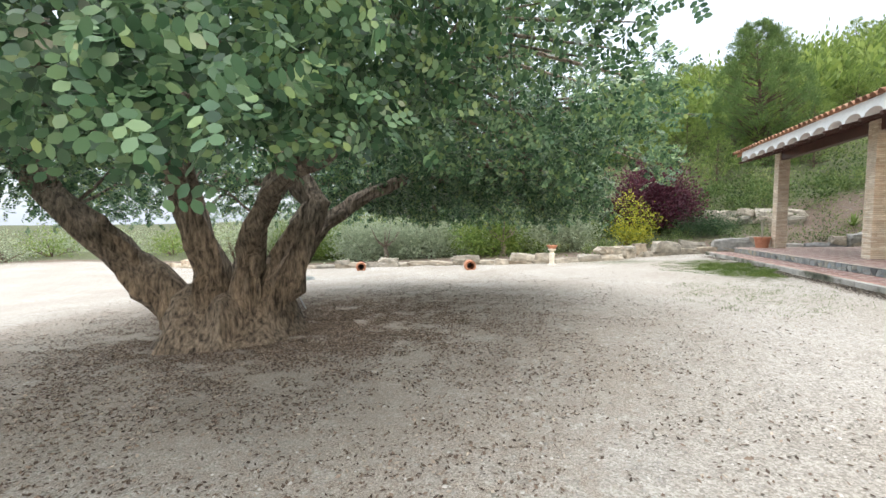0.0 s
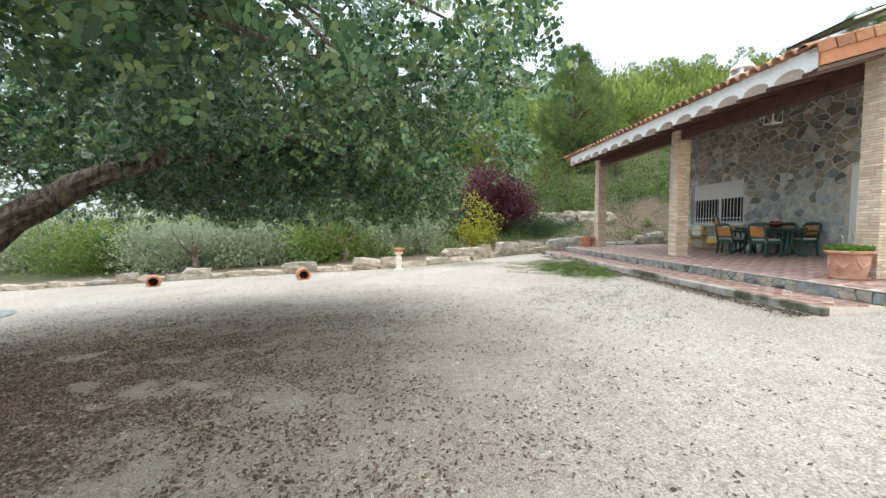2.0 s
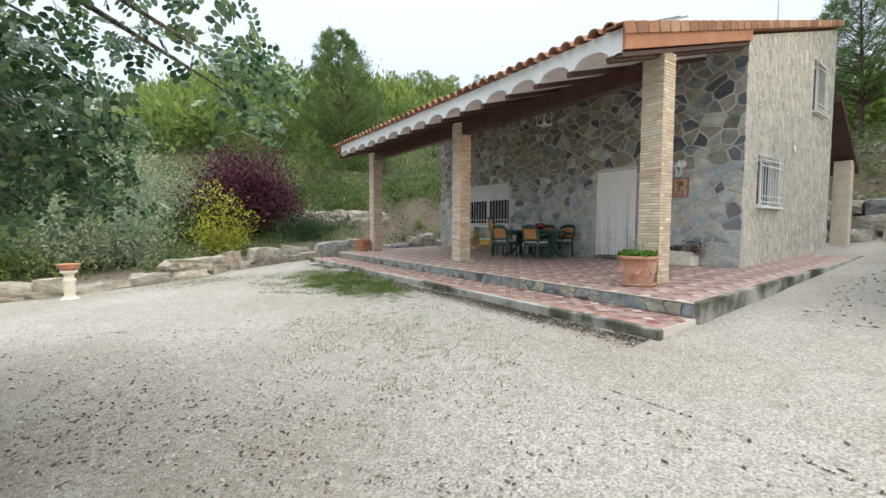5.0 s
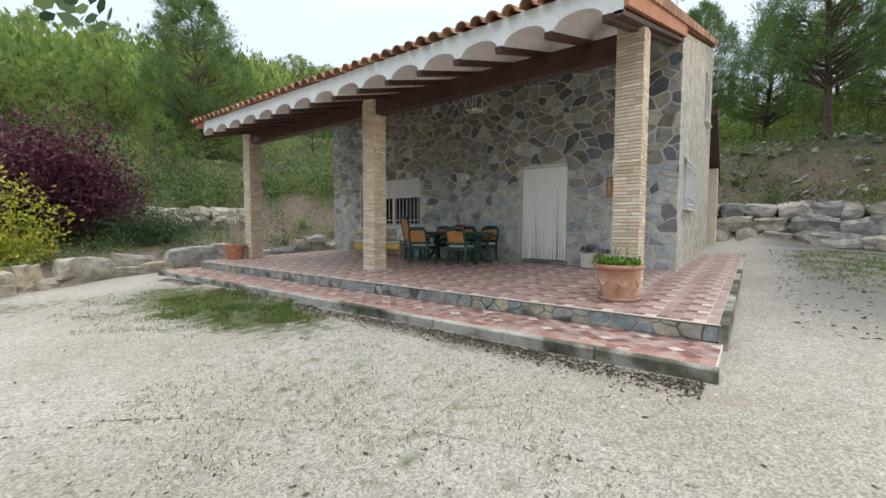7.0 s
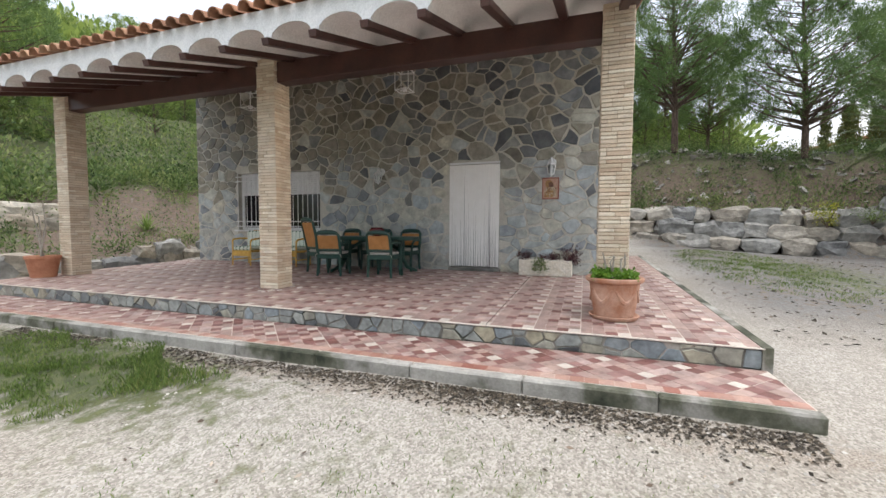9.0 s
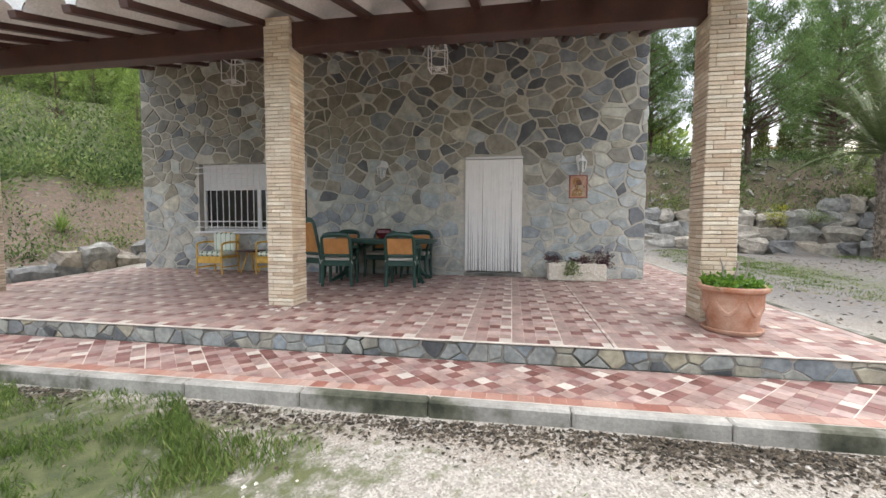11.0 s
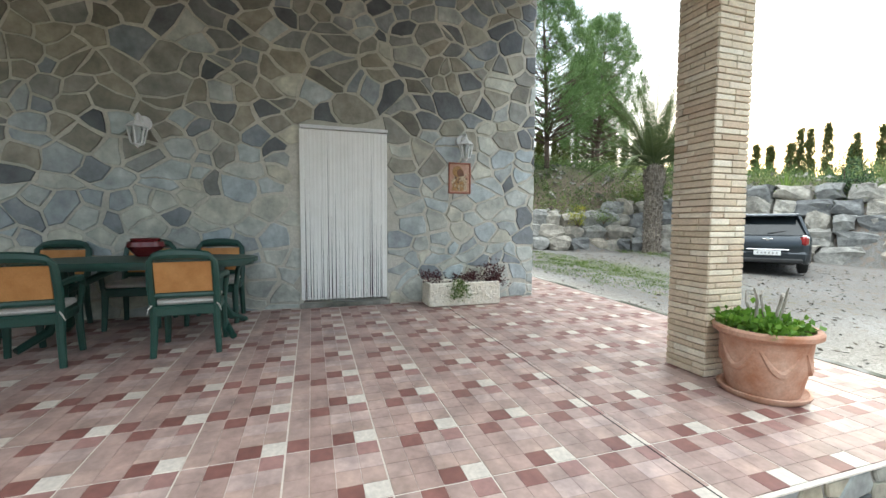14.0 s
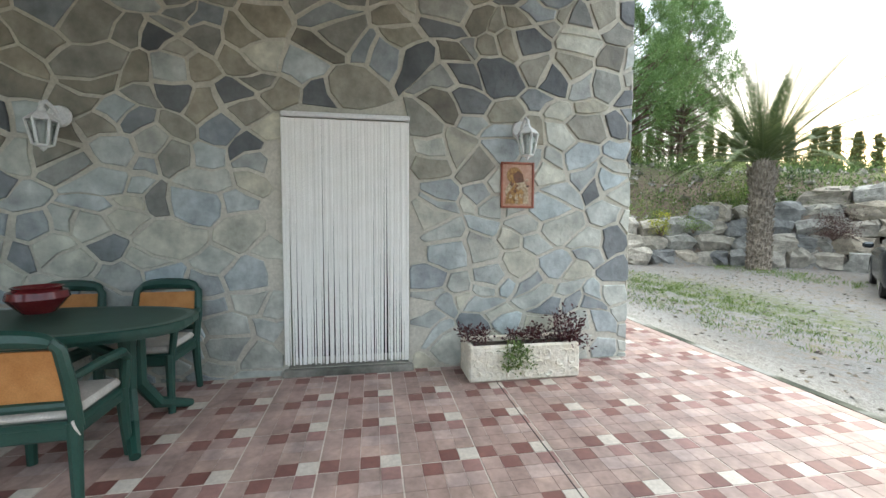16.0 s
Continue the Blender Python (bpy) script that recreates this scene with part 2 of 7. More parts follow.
BOULDER = pieces("limestone_boulder", [(0.0, (0.18, 0.185, 0.19)), (0.4, (0.32, 0.32, 0.305)), (0.75, (0.34, 0.30, 0.245)), (1.0, (0.45, 0.435, 0.40))], 0.9, 9.0, 0.9, 0.05, "Random", 0.8)
PALE_STONE = pieces("pale_wall_stone", [(0.0, (0.30, 0.28, 0.24)), (0.5, (0.44, 0.40, 0.33)), (0.8, (0.38, 0.32, 0.25)), (1.0, (0.54, 0.50, 0.43))], 0.9, 9.0, 0.9, 0.04, "Random", 0.7)
BOULDER_J = pieces("scree_stone", [(0.0, (0.20, 0.19, 0.18)), (0.5, (0.34, 0.32, 0.29)), (1.0, (0.42, 0.40, 0.37))], 0.9, 9.0, 0.9, 0.05, "Island", 0.8)
BRICK_STOPS = [(0.0, (0.53, 0.43, 0.31)), (0.25, (0.68, 0.585, 0.45)), (0.5, (0.60, 0.48, 0.355)), (0.75, (0.78, 0.71, 0.58)), (1.0, (0.52, 0.39, 0.28))]
BRICK = pieces("pillar_brick", BRICK_STOPS, 0.85, 60.0, 0.4, 0.004, "Random", 0.3)
BRICK_J = pieces("pillar_brick_far", BRICK_STOPS, 0.85, 60.0, 0.4, 0.004, "Island", 0.3)
JOINT = surface("brick_joint", (0.33, 0.25, 0.17), (0.44, 0.34, 0.24), 0.95, 5.0, 70.0)
PLASTER = surface("white_plaster", (0.70, 0.71, 0.71), (0.80, 0.80, 0.79), 0.85, 2.5, 50.0, 0.15)
VAULT = surface("vault_plaster", (0.76, 0.74, 0.71), (0.86, 0.845, 0.82), 0.85, 2.0, 40.0, 0.15)
BEAM = surface("dark_brown_paint", (0.045, 0.018, 0.014), (0.085, 0.034, 0.025), 0.45, 3.0, 60.0, 0.15)
ROOF = pieces("clay_roof_tile", [(0.0, (0.22, 0.11, 0.065)), (0.5, (0.36, 0.18, 0.10)), (1.0, (0.42, 0.26, 0.16))], 0.85, 30.0, 0.4, 0.006, "Random", 0.5)
ROOF_J = pieces("clay_roof_tile_field", [(0.0, (0.22, 0.11, 0.065)), (0.5, (0.36, 0.18, 0.10)), (1.0, (0.42, 0.26, 0.16))], 0.85, 30.0, 0.4, 0.006, "Island", 0.5)
VERGE = surface("verge_terracotta", (0.36, 0.16, 0.085), (0.46, 0.22, 0.12), 0.8, 3.0, 60.0)
CONCRETE = surface("weathered_concrete", (0.03, 0.036, 0.026), (0.43, 0.41, 0.37), 0.92, 1.7, 40.0, 0.5, 0.008)


def mossy_kerb():
    m, nt, b = shader("mossy_kerb", 0.92)
    vec = position(nt)
    stain, grain = noise_of(nt, vec, 1.1, 6.0, 0.6), noise_of(nt, vec, 45.0, 3.0, 0.6)
    col = ramp(nt, stain, [(0.37, (0.03, 0.036, 0.022)), (0.45, (0.11, 0.112, 0.08)), (0.52, (0.28, 0.27, 0.245)), (0.64, (0.42, 0.405, 0.37))])
    col = mixc(nt, 0.4, col, ramp(nt, grain, [(0.3, (0.6, 0.6, 0.6)), (0.7, (1.25, 1.25, 1.25))]), "MULTIPLY")
    nt.links.new(col, b.inputs["Base Color"])
    bump(nt, b, grain, 0.5, 0.008)
    return m


KERB = mossy_kerb()
GROUT = surface("tile_grout", (0.58, 0.52, 0.46), (0.70, 0.65, 0.58), 0.9, 6.0, 80.0)
T_MID = pieces("tile_pink", [(0.0, (0.335, 0.225, 0.20)), (0.4, (0.375, 0.272, 0.245)), (0.7, (0.405, 0.285, 0.242)), (1.0, (0.45, 0.345, 0.325))], 0.5, 24.0, 0.12, 0.002, "Island", 0.7)
T_RED = pieces("tile_red", [(0.0, (0.16, 0.065, 0.055)), (0.6, (0.225, 0.105, 0.092)), (1.0, (0.31, 0.18, 0.165))], 0.5, 24.0, 0.12, 0.002, "Island", 0.4)
T_CREAM = pieces("tile_cream", [(0.0, (0.51, 0.45, 0.395)), (1.0, (0.64, 0.59, 0.53))], 0.46, 50.0, 0.12, 0.002, "Island", 0.3)
TERRACOTTA = surface("terracotta", (0.38, 0.155, 0.085), (0.52, 0.25, 0.15), 0.8, 7.0, 70.0, 0.2)
WHITE_METAL = surface("white_lacquer", (0.72, 0.73, 0.73), (0.80, 0.80, 0.79), 0.4, 8.0, 80.0, 0.05)
GREEN_PLASTIC = surface("green_resin", (0.012, 0.05, 0.038), (0.02, 0.068, 0.052), 0.42, 6.0, 90.0, 0.06)
ORANGE_MESH = surface("orange_weave", (0.44, 0.19, 0.055), (0.56, 0.27, 0.09), 0.75, 9.0, 160.0, 0.6, 0.004)
CUSHION = surface("pale_cushion", (0.52, 0.48, 0.44), (0.64, 0.60, 0.56), 0.9, 8.0, 100.0)
WICKER = surface("cane", (0.62, 0.35, 0.06), (0.78, 0.50, 0.12), 0.6, 12.0, 90.0, 0.4)
# near-black: shade inside room and jars as colour; also the real expansion joint
DARK = surface("inside_shade_and_joint", (0.012, 0.010, 0.010), (0.03, 0.024, 0.022), 0.8)
SOIL = surface("potting_soil", (0.03, 0.022, 0.016), (0.08, 0.06, 0.04), 0.95, 20.0, 120.0, 0.6)


# ---- mesh building ----
class Shape:
    """Collects faces of one mesh; every face may carry a material slot."""

    def __init__(self):
        self.v, self.f, self.slot = [], [], []

    def add(self, verts, faces, slot=0):
        k = len(self.v)
        self.v.extend([tuple(p) for p in verts])
        self.f.extend([tuple(k + i for i in f) for f in faces])
        self.slot.extend([slot] * len(faces))
        return self

    def box(self, c, s, turn=None, bevel=0.0, slot=0):
        hx, hy, hz = s[0] / 2, s[1] / 2, s[2] / 2
        m = Matrix.Translation(c) @ (turn if turn is not None else Matrix())
        if bevel <= 0:
            p = [Vector((x * hx, y * hy, z * hz)) for x in (-1, 1) for y in (-1, 1) for z in (-1, 1)]
            q = [(0, 1, 3, 2), (4, 6, 7, 5), (0, 4, 5, 1), (2, 3, 7, 6), (0, 2, 6, 4), (1, 5, 7, 3)]
            return self.add([m @ a for a in p], q, slot)
        bevel = min(bevel, 0.45 * min(s))
        p, at = [], {}
        for x in (-1, 1):
            for y in (-1, 1):
                for z in (-1, 1):
                    for ax in range(3):
                        d = [hx - bevel, hy - bevel, hz - bevel]
                        d[ax] += bevel
                        at[(x, y, z, ax)] = len(p)
                        p.append(Vector((x * d[0], y * d[1], z * d[2])))
        q = []
        for s1 in (-1, 1):
            q.append([at[(s1, a, b, 0)] for a, b in ((-1, -1), (1, -1), (1, 1), (-1, 1))][::s1])
            q.append([at[(a, s1, b, 1)] for a, b in ((-1, -1), (-1, 1), (1, 1), (1, -1))][::s1])
            q.append([at[(a, b, s1, 2)] for a, b in ((-1, -1), (1, -1), (1, 1), (-1, 1))][::s1])
            for s2 in (-1, 1):
                q.append([at[(-1, s1, s2, 1)], at[(1, s1, s2, 1)], at[(1, s1, s2, 2)], at[(-1, s1, s2, 2)]][::s1 * s2])
                q.append([at[(s1, -1, s2, 2)], at[(s1, 1, s2, 2)], at[(s1, 1, s2, 0)], at[(s1, -1, s2, 0)]][::s1 * s2])
                q.append([at[(s1, s2, -1, 0)], at[(s1, s2, 1, 0)], at[(s1, s2, 1, 1)], at[(s1, s2, -1, 1)]][::s1 * s2])
                for s3 in (-1, 1):
                    q.append([at[(s1, s2, s3, a)] for a in range(3)][::s1 * s2 * s3])
        return self.add([m @ a for a in p], q, slot)

    def lathe(self, profile, n=20, c=(0, 0, 0), turn=None, slot=0, caps=True):
        m = Matrix.Translation(c) @ (turn if turn is not None else Matrix())
        p = [m @ Vector((r * math.cos(2 * math.pi * i / n), r * math.sin(2 * math.pi * i / n), z)) for r, z in profile for i in range(n)]
        q = [(j * n + i, j * n + (i + 1) % n, (j + 1) * n + (i + 1) % n, (j + 1) * n + i) for j in range(len(profile) - 1) for i in range(n)]
        if caps:
            q += [tuple(range(n))[::-1], tuple((len(profile) - 1) * n + i for i in range(n))]
        return self.add(p, q, slot)

    def tube(self, pts, radii, n=8, slot=0, wobble=0.0, seed=0):
        rnd = random.Random(seed)
        pts = [Vector(a) for a in pts]
        if isinstance(radii, (int, float)):
            radii = [radii] * len(pts)
        ring, side = [], None
        for i, a in enumerate(pts):
            d = (pts[min(i + 1, len(pts) - 1)] - pts[max(i - 1, 0)]).normalized()
            side = d.orthogonal().normalized() if side is None else (side - d * side.dot(d)).normalized()
            up = d.cross(side)
            for k in range(n):
                w = 1 + wobble * (rnd.random() - 0.5) * 2
                ang = 2 * math.pi * k / n
                ring.append(a + (side * math.cos(ang) + up * math.sin(ang)) * radii[i] * w)
        q = [(j * n + i, j * n + (i + 1) % n, (j + 1) * n + (i + 1) % n, (j + 1) * n + i) for j in range(len(pts) - 1) for i in range(n)]
        q += [tuple(range(n))[::-1], tuple((len(pts) - 1) * n + i for i in range(n))]
        return self.add(ring, q, slot)

    def prism(self, poly, lo, hi, m=None, slot=0, inset=0.0):
        """A polygon in its plane, from lo to hi along the plane's normal; inset bevels the outer rim."""
        m = m if m is not None else Matrix()
        n = len(poly)
        cx, cy = sum(a for a, _ in poly) / n, sum(b for _, b in poly) / n
        rings = [[(a, b, lo) for a, b in poly]]
        if inset > 0:
            r = max(max(math.hypot(a - cx, b - cy) for a, b in poly), 1e-6)
            k = max(0.0, 1 - inset / r)
            rings += [[(a, b, hi - inset * 0.6) for a, b in poly], [(cx + (a - cx) * k, cy + (b - cy) * k, hi) for a, b in poly]]
        else:
            rings += [[(a, b, hi) for a, b in poly]]
        p = [m @ Vector(a) for ring in rings for a in ring]
        q = [(j * n + i, j * n + (i + 1) % n, (j + 1) * n + (i + 1) % n, (j + 1) * n + i) for j in range(len(rings) - 1) for i in range(n)]
        q += [tuple((len(rings) - 1) * n + i for i in range(n)), tuple(range(n))[::-1]]
        return self.add(p, q, slot)

    def mesh(self, name, mats, smooth=False):
        me = bpy.data.meshes.new(name)
        me.from_pydata(self.v, [], self.f)
        for a in mats if isinstance(mats, (list, tuple)) else [mats]:
            me.materials.append(a)
        if any(self.slot):
            me.polygons.foreach_set("material_index", self.slot)
        if smooth:
            me.polygons.foreach_set("use_smooth", [True] * len(me.polygons))
            me.set_sharp_from_angle(angle=radians(40))
        me.update()
        return me


def part(name, shape, mats, parent=None, label="", smooth=False):
    ob = new(name, shape.mesh(name, mats, smooth) if isinstance(shape, Shape) else shape)
    ob.parent = parent
    return tagged(ob, label)


def thing(name, label, category, at=(0, 0, 0), rz=0.0, group=""):
    ob = tagged(new(name), label, category, group)
    ob.empty_display_size = 0.1
    ob.matrix_basis = pose(*at, 0, 0, rz)
    return ob


def structure(name, shape, mats, smooth=False, label=""):
    return tagged(part(name, shape, mats, None, label, smooth), kind="structure")


def floor_z(x):
    return 0.60 + 0.024 * (x - 6.2)


def yard_z(x, y=10.0):
    ease = min(max((5.0 - y) / 4.0, 0.0), 1.0)
    return -0.05 + 0.0545 * (1 - 0.25 * ease) * min(max(x, -16.0), 17.0)


# ---- the ground: yard, banks and hills in one sheet ----
EDGE = [(-30, 17.6), (-13, 17.6), (-6, 17.6), (-0.7, 17.3), (1.4, 18.0), (2.9, 19.3), (5.1, 20.1), (8, 20.4), (13, 20.6), (19, 18), (20.5, 10), (20.0, 5), (19.0, -1),
        (17.5, -3.6), (12.5, -5.6), (5, -9), (-6, -14), (-30, -16), (-40, 0)]
MID = (6.0, 6.0)
edge_polar = sorted((math.atan2(a - MID[0], b - MID[1]), math.hypot(a - MID[0], b - MID[1])) for a, b in EDGE)
PHI = [-180, -90, -60, -25, 0, 20, 45, 70, 95, 115, 135, 160, 180]
STEP = [0, 0, 0.15, 0.2, 0.2, 0.25, 0.2, 0.7, 1.1, 1.5, 2.0, 1.9, 0]
BANK = [0, 0, 0.0, 0.1, 0.5, 1.2, 1.5, 2.2, 3.1, 2.4, 1.3, 0.8, 0]
RISE = [0, 0, 0.0, 0.08, 0.46, 0.50, 0.50, 0.32, 0.16, 0.09, 0.03, 0.01, 0]
TOP = [0, 0, 0.5, 6.0, 46, 50, 48, 20, 9, 6, 3, 1, 0]


def terrain(x, y):
    x, y = np.asarray(x, float), np.asarray(y, float)
    phi, r = np.arctan2(x - MID[0], y - MID[1]), np.hypot(x - MID[0], y - MID[1])
    a, rr = np.array([p for p, _ in edge_polar]), np.array([q for _, q in edge_polar])
    d = r - np.interp(phi, a, rr, period=2 * math.pi)
    deg = np.degrees(phi)
    base = -0.05 + 0.0545 * (1 - 0.25 * np.clip((5.0 - y) / 4.0, 0, 1)) * np.clip(x, -16, 17)
    smooth = lambda t: np.clip(t, 0, 1) ** 2 * (3 - 2 * np.clip(t, 0, 1))
    base = base + 0.05 * smooth((x - 3.7) / 1.5) * smooth((y - 5.4) / 1.2) * smooth((20 - y) / 2)
    z = base + np.interp(deg, PHI, STEP) * smooth(d / 0.35) + np.interp(deg, PHI, BANK) * smooth((d - 0.4) / 3.2)
    top = np.interp(deg, PHI, TOP)
    hill = np.interp(deg, PHI, RISE) * np.clip(d - 3, 0, None)
    z = z + top * (1 - np.exp(-hill / np.maximum(top, 0.01)))
    z = z + smooth((d - 2) / 6) * (np.sin(x * 0.37 + 1.3) * np.cos(y * 0.31) * 0.35 + np.sin(x * 0.11 - y * 0.13) * 0.9 * smooth((d - 6) / 30))
    bench = smooth((d - 4) / 3) * smooth((deg + 8) / 10) * smooth((72 - deg) / 14) * smooth((46 - d) / 12)
    z = z + bench * 0.30 * np.sin((z - base) * 3.6 + 0.5 * np.sin(x * 0.4))
    z = z + (np.sin(x * 1.7) * np.cos(y * 1.3) + 0.5 * np.sin(x * 3.1 + y * 2.3)) * 0.008
    return z, d, deg


def build_ground():
    n = 250
    s = np.linspace(-1, 1, n)
    g = 900 * np.sinh(7.2 * s) / np.sinh(7.2)
    xx, yy = np.meshgrid(4 + g, 9 + g, indexing="ij")
    z, d, deg = terrain(xx, yy)
    co = np.stack([xx, yy, z], -1).reshape(-1, 3)
    i = np.arange(n * n).reshape(n, n)
    q = np.stack([i[:-1, :-1], i[1:, :-1], i[1:, 1:], i[:-1, 1:]], -1).reshape(-1, 4)
    me = bpy.data.meshes.new("ground")
    me.from_pydata(co.tolist(), [], q.tolist())
    x, y, d, deg = xx.ravel(), yy.ravel(), d.ravel(), deg.ravel()
    wob = np.sin(x * 1.1) * np.cos(y * 0.9) * 0.5 + np.sin(x * 0.5 + y * 0.7) * 0.5
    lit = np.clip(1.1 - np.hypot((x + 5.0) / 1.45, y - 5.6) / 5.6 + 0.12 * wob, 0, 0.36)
    earth = np.clip(d / 0.5, 0, 1) * np.where(deg < 36, 0.54, 0.62)
    earth = np.maximum(earth, 0.26 * np.clip((x - 6.5) / 3, 0, 1) * np.clip((7.4 - y) / 2, 0, 1))
    strip = np.clip(1 - np.abs(x - 5.05) / 0.45, 0, 1) * ((y > 6.6) & (y < 19))
    lit = np.maximum(lit, 0.40 * strip)
    grass = np.clip((d - 0.6) / 2.5, 0, 1) * 0.55 * np.where((deg > 55) & (deg < 170), 0.72, 1) * np.where((deg > 10) & (deg < 60) & (d < 4.6), 0.12, 1)
    grass = np.maximum(grass, 0.62 * np.clip(1.35 - np.hypot((x - 4.5) / 0.95, (y - 13.9) / 3.4), 0, 1))
    grass = np.maximum(grass, 0.40 * np.clip(1.2 - np.hypot((x - 13.5) / 5.0, (y - 3.6) / 2.6), 0, 1))
    grass = np.maximum(grass, 0.36 * np.clip(1.2 - np.hypot((x - 2.0) / 3.0, (y - 17.0) / 1.6), 0, 1))
    grass = np.maximum(grass, 0.22 * np.clip(1.2 - np.hypot((x - 3.6) / 2.5, (y - 9.5) / 5), 0, 1))
    soft = lambda t: np.clip(t, 0, 1) ** 2 * (3 - 2 * np.clip(t, 0, 1))
    # where the gravel colour is dimmed in place of less light
    dimmed_drive = me.attributes.new("dimmed_drive", "FLOAT", "POINT")
    dimmed_drive.data.foreach_set("value", (soft((x - 6.8) / 3) * soft((7.3 - y) / 1.8)).astype(np.float32))
    col = me.color_attributes.new("cover", "FLOAT_COLOR", "POINT")
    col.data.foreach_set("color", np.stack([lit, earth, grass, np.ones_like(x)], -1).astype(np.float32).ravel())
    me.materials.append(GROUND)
    me.polygons.foreach_set("use_smooth", [True] * len(me.polygons))
    return tagged(new("ground", me), "pale gravel yard with leaf litter, banks and wooded hills", kind="structure")


ground = build_ground()

# ---- house: walls, openings, roof ----
FX, Y0, Y1, BX = 10.37, 7.92, 18.25, 16.5
DOOR = (10.08, 11.12, 0.76, 2.93)
WIN = (14.40, 16.88, 1.52, 2.95)
SIDE_WIN = (11.1, 12.4, 1.95, 3.0)
UP_WIN = (14.6, 15.6, 4.45, 5.75)
SLOPE = 0.285


def under_z(x):
    """Underside of the porch roof at its rafters."""
    return 3.70 + SLOPE * (x - 5.85)


def wall_grid(cuts_a, cuts_b, holes, top_of, place, thick):
    """A wall as a grid of blocks around its openings; place maps (a, depth, z) to the world."""
    sh = Shape()
    for a0, a1 in zip(cuts_a, cuts_a[1:]):
        zs = [z for z in cuts_b if z < top_of((a0 + a1) / 2) - 0.2]
        for k, z0 in enumerate(zs):
            last = k == len(zs) - 1
            z1a, z1b = (top_of(a0), top_of(a1)) if last else (zs[k + 1], zs[k + 1])
            if any(h[0] <= a0 + 1e-6 and a1 <= h[1] + 1e-6 and h[2] <= z0 + 1e-6 and (last is False and z1a <= h[3] + 1e-6) for h in holes):
                continue
            p = [place(a, dd, z) for dd in (0, thick) for a, z in ((a0, z0), (a1, z0), (a1, z1b), (a0, z1a))]
            sh.add(p, [(0, 1, 2, 3), (7, 6, 5, 4), (0, 4, 5, 1), (1, 5, 6, 2), (2, 6, 7, 3), (3, 7, 4, 0)])
    return sh


wall_top = lambda x: under_z(x) + 0.22
front = wall_grid([Y0, DOOR[0], DOOR[1], WIN[0], WIN[1], Y1], [0.3, DOOR[2], WIN[2], DOOR[3], WIN[3]], [(DOOR[0], DOOR[1], DOOR[2], DOOR[3]), (WIN[0], WIN[1], WIN[2], WIN[3])],
                  lambda y: under_z(FX) + 0.06, lambda a, dd, z: (FX + dd, a, z), 0.3)
wall_front = structure("wall_front", front, MORTAR, label="front wall clad in grey irregular flagstones with tan joints")
side = wall_grid([FX + 0.302, SIDE_WIN[0], SIDE_WIN[1], UP_WIN[0], UP_WIN[1], BX], [0.3, SIDE_WIN[2], SIDE_WIN[3], UP_WIN[2], UP_WIN[3]], [SIDE_WIN, UP_WIN],
                 lambda x: wall_top(x), lambda a, dd, z: (a, Y0 + dd, z), 0.3)
wall_side = structure("wall_side", side, PALE_MORTAR, label="side wall clad in pale beige irregular stone with flush joints")
back = Shape().box((BX - 0.15, (Y0 + Y1) / 2 + 0.0, 3.6), (0.296, Y1 - Y0 - 0.604, 6.7))
structure("wall_back", back, PLASTER)
far_side = wall_grid([FX + 0.302, BX], [0.3], [], lambda x: wall_top(x), lambda a, dd, z: (a, Y1 - dd, z), 0.3)
wall_far = structure("wall_far", far_side, MORTAR)
# near-black planes: the unlit room's darkness is put into their colour
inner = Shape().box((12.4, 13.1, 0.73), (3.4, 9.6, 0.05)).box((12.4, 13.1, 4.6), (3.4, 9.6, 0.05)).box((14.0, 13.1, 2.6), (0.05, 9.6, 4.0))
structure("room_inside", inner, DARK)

# ---- terrace and step ----
TY0, TY1, TX0, TX1, SX0 = 6.95, 18.6, 6.2, 16.4, 5.3
STEP_Z = 0.41
slab = Shape()
for x0, x1, y0, y1 in ((TX0 + 0.02, FX, TY0 + 0.02, TY1), (FX, TX1, TY0 + 0.02, Y0)):
    p = [(x, y, z) for x, y in ((x0, y0), (x1, y0), (x1, y1), (x0, y1)) for z in (-0.1, floor_z(x) - 0.003)]
    slab.add(p, [(1, 3, 5, 7), (0, 1, 3, 2)[::-1], (2, 3, 5, 4)[::-1], (4, 5, 7, 6)[::-1], (6, 7, 1, 0)[::-1]])
terrace = structure("terrace", slab, GROUT, label="raised porch floor of pink, red and cream tiles")
kerb = Shape()
for x0, x1 in zip(np.linspace(TX0, TX1, 11)[:-1], np.linspace(TX0, TX1, 11)[1:]):
    p = [(x, y, z) for x, y in ((x0, TY0 - 0.06), (x1, TY0 - 0.06), (x1, TY0 + 0.02), (x0, TY0 + 0.02)) for z in (-0.1, floor_z(x) + 0.004)]
    kerb.add(p, [(1, 3, 5, 7), (0, 1, 3, 2)[::-1], (2, 3, 5, 4)[::-1], (4, 5, 7, 6)[::-1], (6, 7, 1, 0)[::-1]])
structure("terrace_kerb", kerb, KERB)
step = Shape().box(((SX0 + TX0) / 2 + 0.05, (TY0 - 0.02 + 18.9) / 2, (STEP_Z - 0.003 - 0.2) / 2), (TX0 - SX0 - 0.10, 18.9 - TY0 + 0.02, STEP_Z - 0.003 + 0.2))
lower_step = structure("lower_step", step, GROUT, label="low step in front of the porch paved in diagonal red and cream tiles")
nose = Shape()
y = TY0 - 0.04
while y < 18.9:
    w = min(0.98, 18.9 - y)
    nose.box((SX0 + 0.05, y + w / 2, (STEP_Z - 0.2) / 2), (0.105, w - 0.006, STEP_Z + 0.2), None, 0.015)
    y += 0.98
structure("step_kerb", nose, KERB, label="weathered concrete kerb stained with moss")

